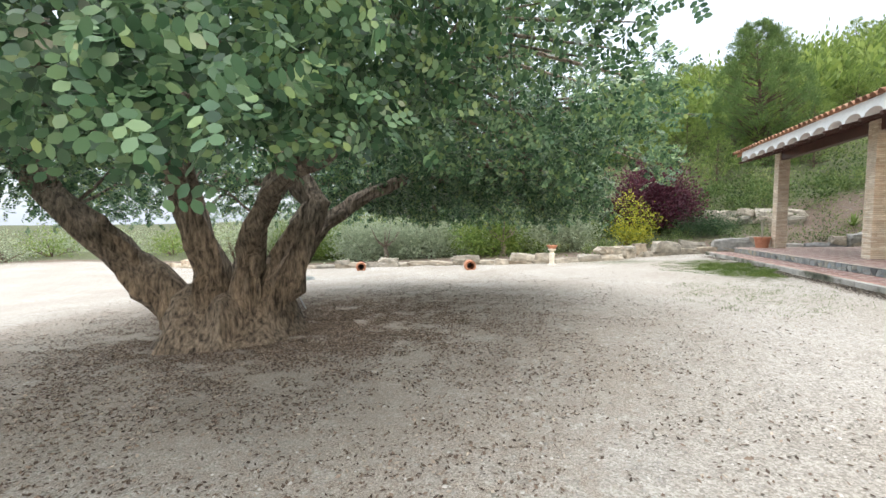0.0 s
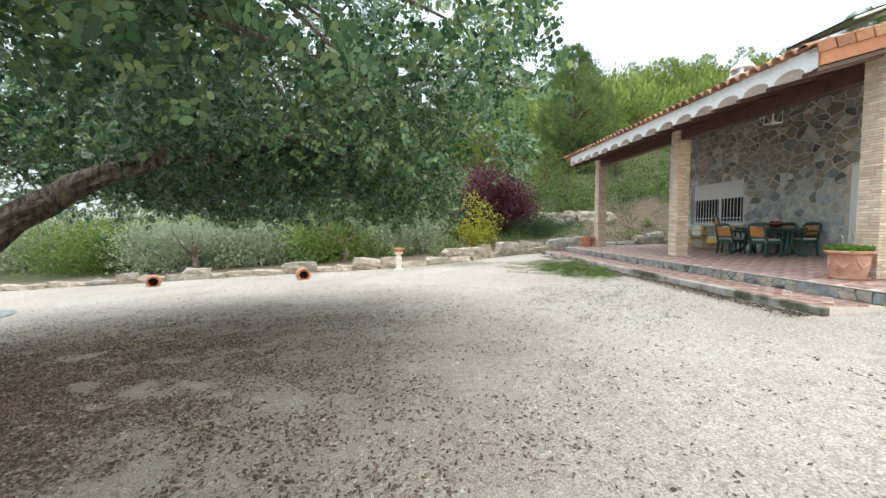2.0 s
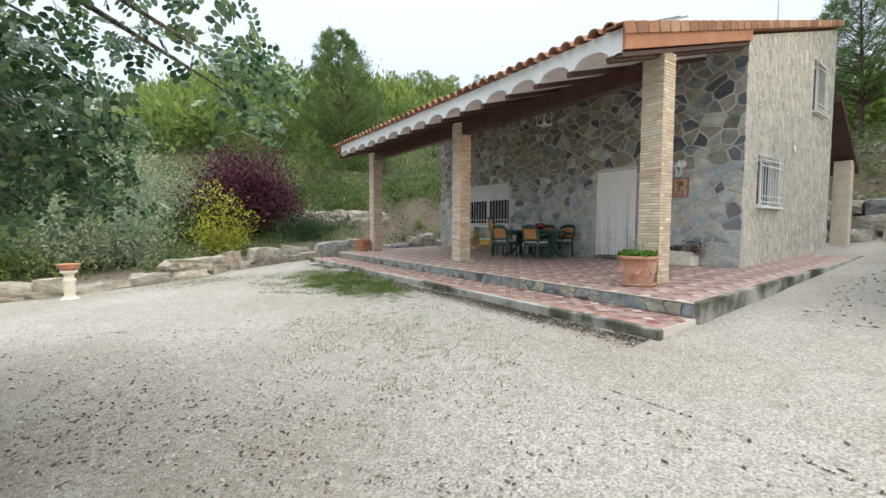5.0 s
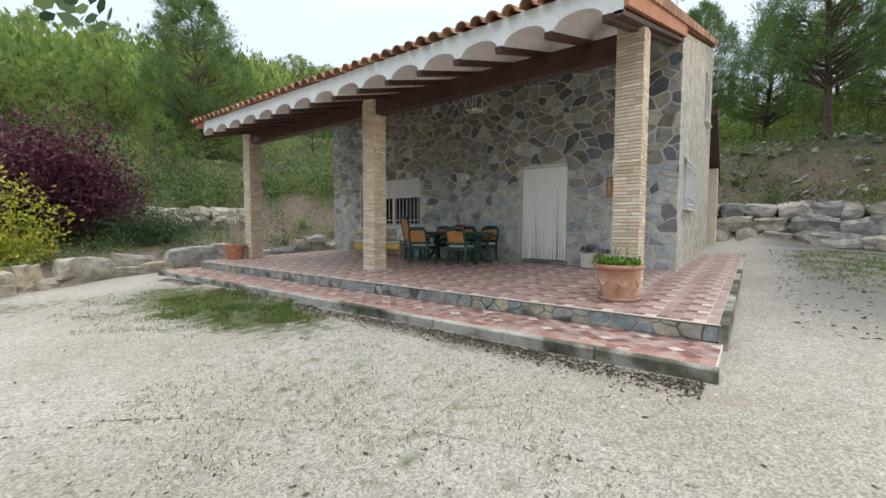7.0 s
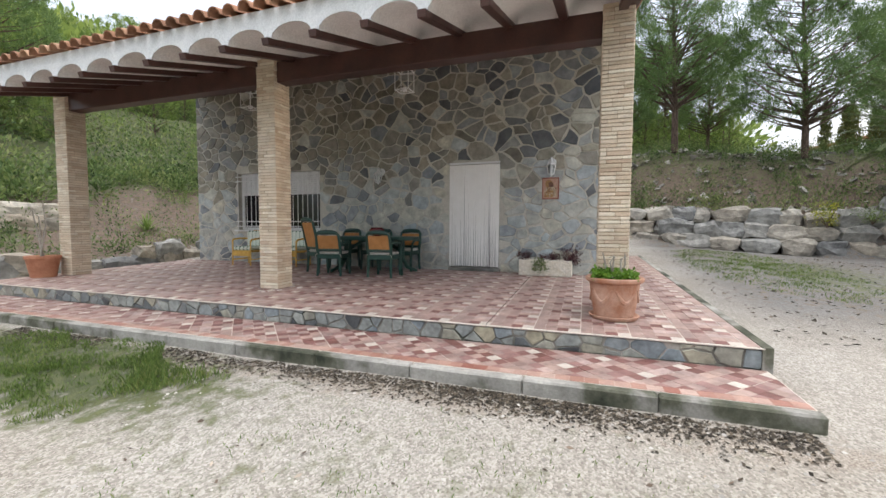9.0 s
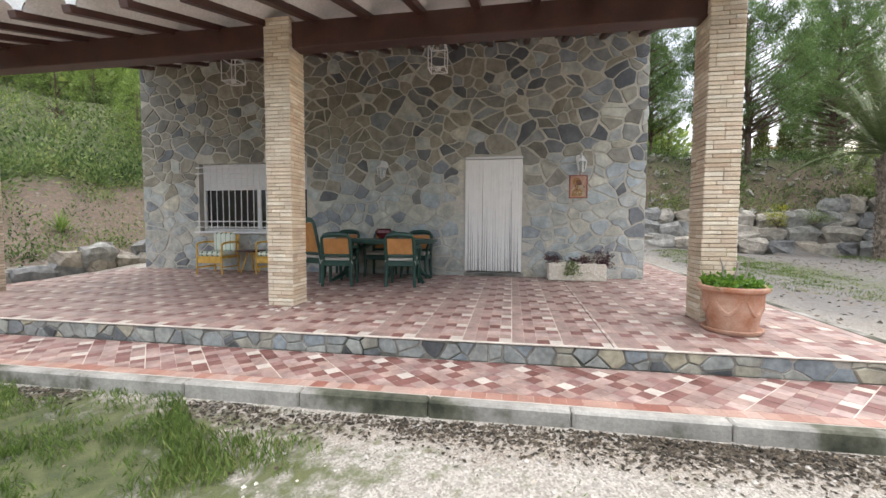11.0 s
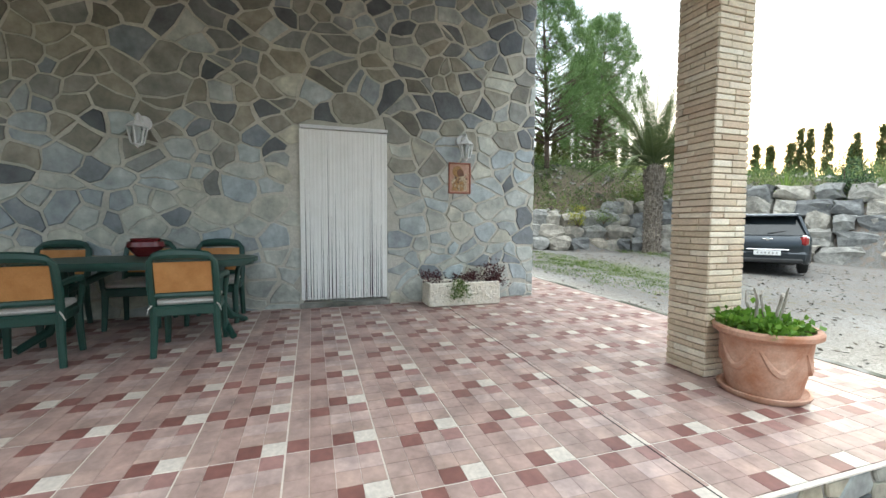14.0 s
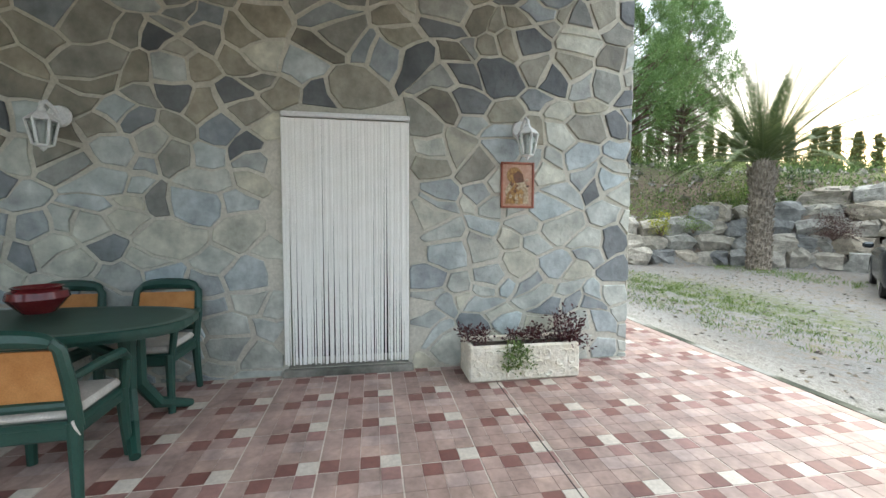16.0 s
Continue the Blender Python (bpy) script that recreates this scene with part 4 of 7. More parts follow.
def bush(name, label, at, size, mat, n, leaf, width=0.45, seed=1, squash=1.0, category="shrub", stems=True, per=26):
    """A shrub of stems and leafy clumps with an uneven outline."""
    g = np.random.default_rng(seed)
    t = thing(name, label, category, at)
    d = unit(g.normal(size=(n, 3)))
    d[:, 2] = np.abs(d[:, 2])
    c = d * (g.random((n, 1)) ** 0.45) * np.array(size) * np.array([0.5, 0.5, squash]) + np.array([0, 0, 0.12 * size[2]])
    c *= 1 + 0.22 * np.sin(5 * np.arctan2(d[:, 1], d[:, 0]) + seed)[:, None]
    pts, faces = tufts(g, c, np.full(n, 0.085 * max(size)), per, leaf, width, 0.6)
    pts[:, 2] = np.maximum(pts[:, 2], 0.01)
    part("foliage", cloud_mesh("foliage", pts, faces, mat), None, t)
    if stems:
        sh = Shape()
        for k in range(7):
            e = Vector(c[k * n // 7])
            sh.tube([(0, 0, -0.05), e * 0.5 + Vector((0, 0, 0.06)), e], [0.02 * size[2] + 0.004, 0.012 * size[2] + 0.003, 0.004], 5)
        part("stem", sh, PINE_BARK, t)
    return t


bush("plum_bush", "dark purple-leaved plum bush beside the stone wall", on_ground(4.2, 24.4), (4.2, 3.2, 3.0), PLUM, 300, 0.15, 0.5, 31, per=64)
bush("yellow_bush", "yellow-green leafy shrub in front of the purple bush", on_ground(2.9, 21.4), (2.3, 1.6, 1.9), YELLOW, 70, 0.12, 0.5, 32, per=34)
bush("green_mound", "low dark green clipped shrub on the bank", on_ground(6.4, 23.2), (3.0, 1.8, 0.85), JUNIPER, 160, 0.08, 0.35, 33, per=70)
for i, (x, y, w, h) in enumerate([(-14, 21, 4.0, 1.8), (-10.5, 20.3, 3.6, 1.7), (-7.0, 20.6, 3.8, 2.0), (-3.6, 20.2, 3.4, 1.8), (-0.6, 20.8, 3.0, 1.7), (-18, 22, 4, 2.0), (-12.5, 24, 5, 2.4), (-5, 24, 5, 2.5), (0, 25, 4, 2.3)]):
    bush("olive_shrub" if i % 3 else "hedge_shrub", "grey-green olive shrub behind the low stone wall" if i % 3 else "bright green hedge shrub behind the low stone wall",
         on_ground(x, y), (w * 1.2, w * 0.95, h * 1.2), OLIVE if i % 3 else SCRUB, 210, 0.14, 0.4, 40 + i, 1.0, "shrub", True, 64)
for i in range(14):
    bush("hedge_shrub", "green hedge shrub at the edge of the yard", on_ground(-42 + i * 2.6 + rnd.uniform(-0.6, 0.6), 20.5 + rnd.uniform(0, 8)), (3.8, 3.2, rnd.uniform(1.6, 2.8)), SCRUB if i % 2 else OLIVE, 50, 0.16, 0.35, 80 + i)
for i in range(12):
    bush("hedge_shrub", "green hedge shrub at the edge of the yard", on_ground(-36 + rnd.uniform(-3, 3), -14 + i * 3.0), (4.0, 3.4, rnd.uniform(1.4, 2.4)), SCRUB if i % 2 else OLIVE, 45, 0.18, 0.35, 110 + i)


def olive_tree(at, seed):
    t = thing("olive_tree", "small grey-green olive tree behind the stone wall", "tree", at)
    g = np.random.default_rng(seed)
    sh = Shape()
    sh.tube([(0, 0, -0.1), (0.08, 0.03, 0.4), (-0.02, 0.1, 0.85)], [0.16, 0.12, 0.09], 8, 0, 0.15, seed)
    cs = []
    for k in range(7):
        a = k * 0.9 + g.random()
        e = Vector((math.cos(a) * 0.9, math.sin(a) * 0.9, 1.5 + 0.5 * g.random()))
        sh.tube([(0, 0.08, 0.75), e * 0.55 + Vector((0, 0, 0.15)), e], [0.06, 0.035, 0.01], 5)
        cs += [tuple(e + Vector(g.normal(size=3) * 0.28)) for _ in range(12)]
    part("trunk", sh, BARK, t, smooth=True)
    pts, faces = tufts(g, np.array(cs), np.full(len(cs), 0.16), 34, 0.075, 0.24, 0.5)
    part("crown", cloud_mesh("crown", pts, faces, OLIVE), None, t)


olive_tree(on_ground(-3.0, 19.3), 51)
olive_tree(on_ground(-8.9, 18.9), 52)

# low stone wall along the planting, and the boulder walls
low_wall = thing("stone_wall", "low dry wall of rough pale stones edging the yard", "wall", (0, 0, 0))
rb = random.Random(8)
path_pts = [(-24, 17.6), (-13, 17.6), (-6, 17.6), (-0.7, 17.3), (1.4, 18.0), (2.9, 19.2), (5.1, 19.95), (8, 20.2), (13, 20.4)]
for (xa, ya), (xb, yb) in zip(path_pts, path_pts[1:]):
    ln = math.hypot(xb - xa, yb - ya)
    s = 0.0
    while s < ln:
        w = rb.uniform(0.5, 1.25)
        f = (s + w / 2) / ln
        x, y = xa + (xb - xa) * f, ya + (yb - ya) * f
        for row in range(2 if rb.random() < (0.35 if x < 0.5 else 0.8) else 1):
            o = part("stone", PALE_ROCKS[rb.randrange(6)] if x < 6.5 else ROCKS[rb.randrange(8)], None, low_wall)
            hh = rb.uniform(0.26, 0.4) * (1.0 if x < 0.5 else 1.3)
            o.matrix_basis = pose(x, y + rb.uniform(-0.06, 0.06), yard_z(x, y) + 0.05 + row * (0.2 if x < 0.5 else 0.3), rb.uniform(-6, 6), rb.uniform(-6, 6), math.degrees(math.atan2(yb - ya, xb - xa)) + rb.uniform(-8, 8) + 180 * rb.randrange(2)) @ Matrix.Diagonal((w * 0.95, 0.5, hh / 0.6, 1))
        s += w * 0.97
upper_wall = thing("stone_wall", "upper dry wall of rough tan boulders holding the terraced bank", "wall", (0, 0, 0))
path_pts = [(2.2, 24.6), (4.4, 25.6), (7.0, 24.2), (10.0, 23.4)]
for (xa, ya), (xb, yb) in zip(path_pts, path_pts[1:]):
    ln = math.hypot(xb - xa, yb - ya)
    s = 0.0
    while s < ln:
        w = rb.uniform(0.55, 1.3)
        f = min(1.0, (s + w / 2) / ln)
        x, y = xa + (xb - xa) * f, ya + (yb - ya) * f
        for row in range(2 if rb.random() < 0.6 else 1):
            o = part("stone", PALE_ROCKS[rb.randrange(6)], None, upper_wall)
            o.matrix_basis = pose(x, y + 0.12 * row, float(terrain(x, y)[0]) + 0.12 + row * 0.34, rb.uniform(-7, 7), rb.uniform(-7, 7), math.degrees(math.atan2(yb - ya, xb - xa)) + rb.uniform(-9, 9) + 180 * rb.randrange(2)) @ Matrix.Diagonal((w * 0.95, 0.6, rb.uniform(0.65, 0.95), 1))
        s += w * 0.97
boulders = thing("boulder_wall", "tall retaining wall of big grey quarried boulders", "wall", (0, 0, 0))
path_pts = [(22, 14), (20.6, 10), (20.1, 5), (19.1, -1), (17.6, -3.6), (12.5, -5.7), (5, -9.2)]
for row in range(5):
    for leg, ((xa, ya), (xb, yb)) in enumerate(zip(path_pts, path_pts[1:])):
        if row > (1, 2, 2, 3, 4, 4)[leg]:
            continue
        ln = math.hypot(xb - xa, yb - ya)
        s = -0.3 * row
        while s < ln:
            w = rb.uniform(0.6, 1.25)
            f = max(0.0, (s + w / 2) / ln)
            nx, ny = -(yb - ya) / ln, (xb - xa) / ln
            x, y = xa + (xb - xa) * f + nx * 0.16 * row, ya + (yb - ya) * f + ny * 0.16 * row
            o = part("boulder", ROCKS[rb.randrange(8)], None, boulders)
            o.matrix_basis = pose(x, y, yard_z(x, y) + 0.25 + row * 0.51, rb.uniform(-7, 7), rb.uniform(-7, 7), math.degrees(math.atan2(yb - ya, xb - xa)) + rb.uniform(-6, 6) + 180 * rb.randrange(2)) @ Matrix.Diagonal((w * 0.9, 0.95, rb.uniform(0.85, 1.06), 1))
            s += w * 0.96
scree = Shape()
c = slope_points(1500, 72, 165, 0.5, 7, 29)
for p in c:
    r = 0.06 + 0.22 * rb.random() ** 2
    q = [Vector(p) + Vector((rb.uniform(-1, 1), rb.uniform(-1, 1), rb.uniform(-0.4, 0.9))).normalized() * r * rb.uniform(0.7, 1.2) for _ in range(6)]
    scree.add(q, [(0, 1, 2), (0, 2, 3), (0, 3, 4), (1, 2, 5), (2, 3, 5), (3, 4, 5), (0, 1, 4), (1, 4, 5)])
tagged(part("scree", scree, BOULDER_J), "loose stones on the bank", "stones", kind="stuff")


def palm_tree(at):
    t = thing("palm_tree", "date palm with a stubbled trunk and arching fronds", "tree", at)
    sh = Shape()
    h = 3.35
    sh.lathe([(0.36, -0.1), (0.32, 0.3), (0.29, 1.0), (0.29, 2.5), (0.38, 3.05), (0.22, 3.5)], 14)
    for k in range(150):
        z, a = 0.08 + 3.3 * k / 150, k * 2.399
        r = 0.31 + (0.06 if z > 2.7 else 0.0)
        turn = Matrix.Rotation(a, 4, "Z") @ Matrix.Rotation(radians(28), 4, "Y")
        sh.box((r * math.cos(a), r * math.sin(a), z), (0.05, 0.12, 0.13), turn, 0.012)
    part("trunk", sh, PALM_BARK, t)
    g = np.random.default_rng(91)
    for k in range(54):
        a, up = k * 2.399, 1.42 - 1.25 * (k / 54)
        ln = g.uniform(2.7, 3.4)
        stem, leaves_p, leaves_u, leaves_n = [], [], [], []
        p, d = Vector((0.12 * math.cos(a), 0.12 * math.sin(a), h + 0.05)), Vector((math.cos(a) * math.cos(up), math.sin(a) * math.cos(up), math.sin(up)))
        for j in range(17):
            stem.append(p.copy())
            p = p + d * ln / 16
            d = (d + Vector((0, 0, -0.022 - 0.016 * (k / 54) - 0.0045 * j * (0.35 + 0.65 * k / 54)))).normalized()
        fr = Shape().tube(stem, [0.022 * (1 - 0.9 * j / 16) + 0.002 for j in range(17)], 5)
        side = Vector((-math.sin(a), math.cos(a), 0))
        for j in range(3, 17):
            dd = (stem[j] - stem[j - 1]).normalized()
            for sub in (0.0, 0.25, 0.5, 0.75):
                b0 = stem[j - 1].lerp(stem[j], sub)
                for s in (-1, 1):
                    e = (side * s * 0.8 + dd * 0.75 + Vector((0, 0, 0.02))).normalized()
                    L1 = 0.36 * math.sin(math.pi * (0.22 + 0.7 * j / 17)) * g.uniform(0.85, 1.1)
                    w = dd * 0.012
                    fr.add([b0 - w, b0 + e * L1 * 0.5 - w * 1.2, b0 + e * L1 + Vector((0, 0, -0.03)), b0 + e * L1 * 0.5 + w * 1.2, b0 + w], [(0, 1, 2, 3, 4)])
        part("frond", fr, PALM, t)
    return t


palm_tree(on_ground(17.5, -1.4, 0.1))
for i in range(40):
    deg = 112 + i * 1.4 + rnd.uniform(-0.8, 0.8)
    r = rnd.uniform(33, 40)
    x, y = MID[0] + r * math.sin(radians(deg)), MID[1] + r * math.cos(radians(deg))
    t = thing("cypress_tree", "slender columnar cypress in a row on the horizon", "tree", on_ground(x, y), 0, "cypress row")
    g = np.random.default_rng(300 + i)
    h, w = rnd.uniform(3.4, 5.2), rnd.uniform(0.42, 0.62)
    f = g.random(220)
    rad = w * (1 - 0.75 * f ** 3) * np.clip(0.5 + 4 * f, 0, 1) * np.sqrt(g.random(220))
    an = g.uniform(0, 6.28, 220)
    c = np.stack([rad * np.cos(an) * 0.8, rad * np.sin(an) * 0.8, h * f + 0.15], 1)
    pts, faces = tufts(g, c, np.full(220, 0.09), 18, 0.17, 0.35, 3.0)
    part("foliage", cloud_mesh("foliage", pts, faces, CYPRESS), None, t)
    part("trunk", Shape().tube([(0, 0, -0.1), (0, 0, h * 0.8)], [0.07, 0.02], 6), PINE_BARK, t)
for i, (x, y, w, h) in enumerate([(22, -9, 4, 1.1), (26, -14, 5, 1.2), (18, -13, 4, 1.0), (13, -14, 4, 1.1), (9, -15, 4, 1.2)]):
    bush("hedge_shrub", "ochre-green hedge shrub on top of the bank", on_ground(x, y), (w, w * 0.6, h), CYPRESS, 60, 0.14, 0.35, 140 + i)
bush("bank_plant", "yellow-green shrub growing among the boulders", (18.9, 0.9, yard_z(17, 0) + 1.05), (0.8, 0.7, 0.8), YELLOW, 26, 0.06, 0.45, 150)
bush("bank_plant", "dark green shrub growing among the boulders", (18.8, -0.2, yard_z(17, 0) + 1.15), (1.0, 0.8, 0.5), SCRUB, 30, 0.05, 0.4, 151)


def agave(at, s, seed):
    t = thing("agave", "spiky green yucca growing on the bank", "plant", at)
    g = random.Random(seed)
    for k in range(34):
        a, up = k * 2.399, radians(g.uniform(15, 80))
        d, sd = Vector((math.cos(a) * math.cos(up), math.sin(a) * math.cos(up), math.sin(up))), Vector((-math.sin(a), math.cos(a), 0))
        ln = s * g.uniform(0.8, 1.1)
        fr = Shape().add([sd * -0.02, d * ln * 0.5 - sd * 0.022, d * ln + Vector((0, 0, -0.12 * ln)), d * ln * 0.5 + sd * 0.022, sd * 0.02], [(0, 1, 2, 3, 4)])
        part("leaf", fr, SCRUB, t)


agave(on_ground(12.0, 22.6, 0.0), 0.75, 4)
for ax, ay, s_, sd in ((15.6, -5.6, 1.35, 11), (18.0, -4.7, 1.1, 12), (12.2, -6.9, 1.2, 13)):
    agave(on_ground(ax, ay, 0.0), s_, sd)
bush("bank_plant", "round dark green shrub on top of the boulder wall", on_ground(14.1, -6.2), (1.5, 1.3, 1.3), JUNIPER, 60, 0.07, 0.4, 152, per=60)
bush("bank_plant", "purple-brown shrub growing out of the boulder wall", (16.9, -3.35, yard_z(16, -3) + 1.0), (1.3, 0.9, 0.7), SUCCULENT_BUSH, 50, 0.05, 0.4, 153, per=50)
bush("bank_plant", "low green shrub on top of the boulder wall", on_ground(19.6, -3.0), (2.0, 1.4, 0.9), SCRUB, 50, 0.07, 0.4, 154, per=50)


# ---- porch furniture ----
def resin_chair(at, rz, high=False, label="dark green resin chair with orange woven back and cushion"):
    """Faces +x before turning; the origin is on the floor under the seat."""
    t = thing("resin_chair", label, "chair", at, rz, "chairs round the table")
    top = 1.08 if high else 0.84
    lean = 0.16 if high else 0.10
    for sx in (-1, 1):
        for sy in (-1, 1):
            x0, y0 = sx * 0.21, sy * 0.22
            part("leg", Shape().tube([(x0 * 1.12, y0 * 1.06, 0.0), (x0 * 1.05, y0 * 1.02, 0.2), (x0, y0, 0.41)], [0.024, 0.028, 0.034], 8), GREEN_PLASTIC, t)
    seat = Shape().box((0, 0, 0.40), (0.47, 0.47, 0.035), None, 0.012).box((-0.22, 0, 0.365), (0.035, 0.44, 0.07), None, 0.01).box((0.22, 0, 0.365), (0.035, 0.44, 0.07), None, 0.01)
    seat.box((0, 0.22, 0.365), (0.42, 0.03, 0.06), None, 0.01).box((0, -0.22, 0.365), (0.42, 0.03, 0.06), None, 0.01)
    part("seat", seat, GREEN_PLASTIC, t)
    cu = Shape().box((0.01, 0, 0.44), (0.44, 0.44, 0.05), None, 0.02)
    cushion = part("cushion", cu, CUSHION, t, "pale padded seat cushion tied on with ribbon")
    for sy in (-1, 1):
        part("ribbon", Shape().tube([(-0.20, sy * 0.21, 0.435), (-0.25, sy * 0.235, 0.42), (-0.262, sy * 0.25, 0.40), (-0.25, sy * 0.262, 0.36)], [0.007, 0.006, 0.006, 0.003], 5), CUSHION, cushion)
    bx = lambda z: -0.205 - lean * (z - 0.40) / (top - 0.40)
    fr = Shape()
    for sy in (-1, 1):
        fr.tube([(bx(0.38), sy * 0.225, 0.38), (bx(0.6), sy * 0.232, 0.6), (bx(top - 0.06), sy * 0.222, top - 0.06), (bx(top - 0.02), sy * 0.19, top - 0.022)], [0.03, 0.03, 0.027, 0.024], 8)
    arc = [(bx(top) - 0.012 * math.cos(a), 0.20 * math.sin(a), top - 0.03 + 0.03 * math.cos(a)) for a in np.linspace(-1.5, 1.5, 9)]
    fr.tube(arc, [0.026, 0.034, 0.04, 0.043, 0.044, 0.043, 0.04, 0.034, 0.026], 8)
    fr.tube([(bx(0.5), -0.21, 0.50), (bx(0.5), 0.21, 0.50)], 0.024, 8)
    part("back_frame", fr, GREEN_PLASTIC, t, smooth=True)
    lo, hi = 0.525, top - 0.065
    pan = Shape()
    p = [(bx(z) + 0.012 * (1 - (y / 0.2) ** 2) + dx, y, z) for dx in (-0.008, 0.008) for z in (lo, (lo + hi) / 2, hi) for y in (-0.2, -0.1, 0.0, 0.1, 0.2)]
    q = []
    for s, fl in ((0, 1), (15, -1)):
        for r in range(2):
            for k in range(4):
                q.append(tuple(s + r * 5 + k + d for d in (0, 5, 6, 1))[::fl])
    q += [(k, k + 1, k + 16, k + 15) for k in range(4)] + [(10 + k, 25 + k, 26 + k, 11 + k) for k in range(4)]
    q += [(0, 15, 20, 5), (5, 20, 25, 10), (4, 9, 24, 19), (9, 14, 29, 24)]
    pan.add(p, q)
    part("back_panel", pan, ORANGE_MESH, t, "orange woven mesh panel")
    for sy in (-1, 1):
        part("armrest", Shape().tube([(bx(0.62), sy * 0.235, 0.63), (-0.05, sy * 0.262, 0.645), (0.13, sy * 0.265, 0.635), (0.21, sy * 0.255, 0.58), (0.215, sy * 0.235, 0.40)], [0.02, 0.026, 0.028, 0.025, 0.022], 8), GREEN_PLASTIC, t)
    return t


def on_porch(x, y):
    return (x, y, floor_z(x))


resin_chair(on_porch(9.05, 12.02), 4)
resin_chair(on_porch(8.95, 13.07), 10)
resin_chair(on_porch(10.02, 12.02), 180)
resin_chair(on_porch(10.02, 12.72), 178)
resin_chair(on_porch(9.28, 13.55), -25, True, "tall green resin recliner with an orange woven back")
resin_chair(on_porch(10.0, 13.5), 176)


def garden_table(at):
    t = thing("garden_table", "oval dark green resin garden table with splayed feet", "table", at)
    n = 40
    oval = [(0.46 * math.copysign(abs(math.cos(a)) ** 0.8, math.cos(a)), 0.98 * math.copysign(abs(math.sin(a)) ** 0.8, math.sin(a))) for a in np.linspace(0, 2 * math.pi, n, endpoint=False)]
    top = Shape().prism(oval, 0.695, 0.735, None, 0, 0.012)
    top.prism([(a * 0.92, b * 0.96) for a, b in oval], 0.665, 0.70)
    part("tabletop", top, GREEN_PLASTIC, t, "dark green tabletop with a paler worn rim")
    rim = Shape()
    for i in range(n):
        a0, a1 = oval[i], oval[(i + 1) % n]
        rim.add([(a0[0] * 0.95, a0[1] * 0.975, 0.7365), (a1[0] * 0.95, a1[1] * 0.975, 0.7365), (a1[0] * 0.88, a1[1] * 0.93, 0.7365), (a0[0] * 0.88, a0[1] * 0.93, 0.7365)], [(0, 1, 2, 3)])
    part("rim_band", rim, TABLE_RIM, t, "grey-green worn band near the edge")
    for sy in (-1, 1):
        for sx in (-1, 1):
            part("leg", Shape().tube([(sx * 0.05, sy * 0.62, 0.69), (sx * 0.06, sy * 0.62, 0.3), (sx * 0.16, sy * 0.68, 0.12), (sx * 0.36, sy * 0.80, 0.02)], [0.05, 0.045, 0.042, 0.03], 8), GREEN_PLASTIC, t)
        part("brace", Shape().tube([(0, sy * 0.62, 0.45), (0, sy * 0.25, 0.64), (0, 0, 0.67)], [0.035, 0.032, 0.03], 8), GREEN_PLASTIC, t)
    return t


TABLE_RIM = surface("worn_green_rim", (0.10, 0.16, 0.14), (0.17, 0.23, 0.20), 0.5, 9.0, 90.0)
RED_GLAZE = surface("oxblood_glaze", (0.12, 0.012, 0.018), (0.20, 0.03, 0.03), 0.18, 9.0, 60.0, 0.05)
garden_table(on_porch(9.56, 12.52))
bowl = thing("bowl", "dark red glazed ceramic bowl on the table", "bowl", (9.84, 12.60, floor_z(9.56) + 0.738))
part("vessel", Shape().lathe([(0.0, 0.0), (0.08, 0.0), (0.10, 0.02), (0.165, 0.10), (0.155, 0.145), (0.12, 0.16), (0.135, 0.175), (0.125, 0.178), (0.105, 0.16), (0.14, 0.10), (0.06, 0.02), (0.0, 0.02)], 24, caps=False), RED_GLAZE, bowl, smooth=True)


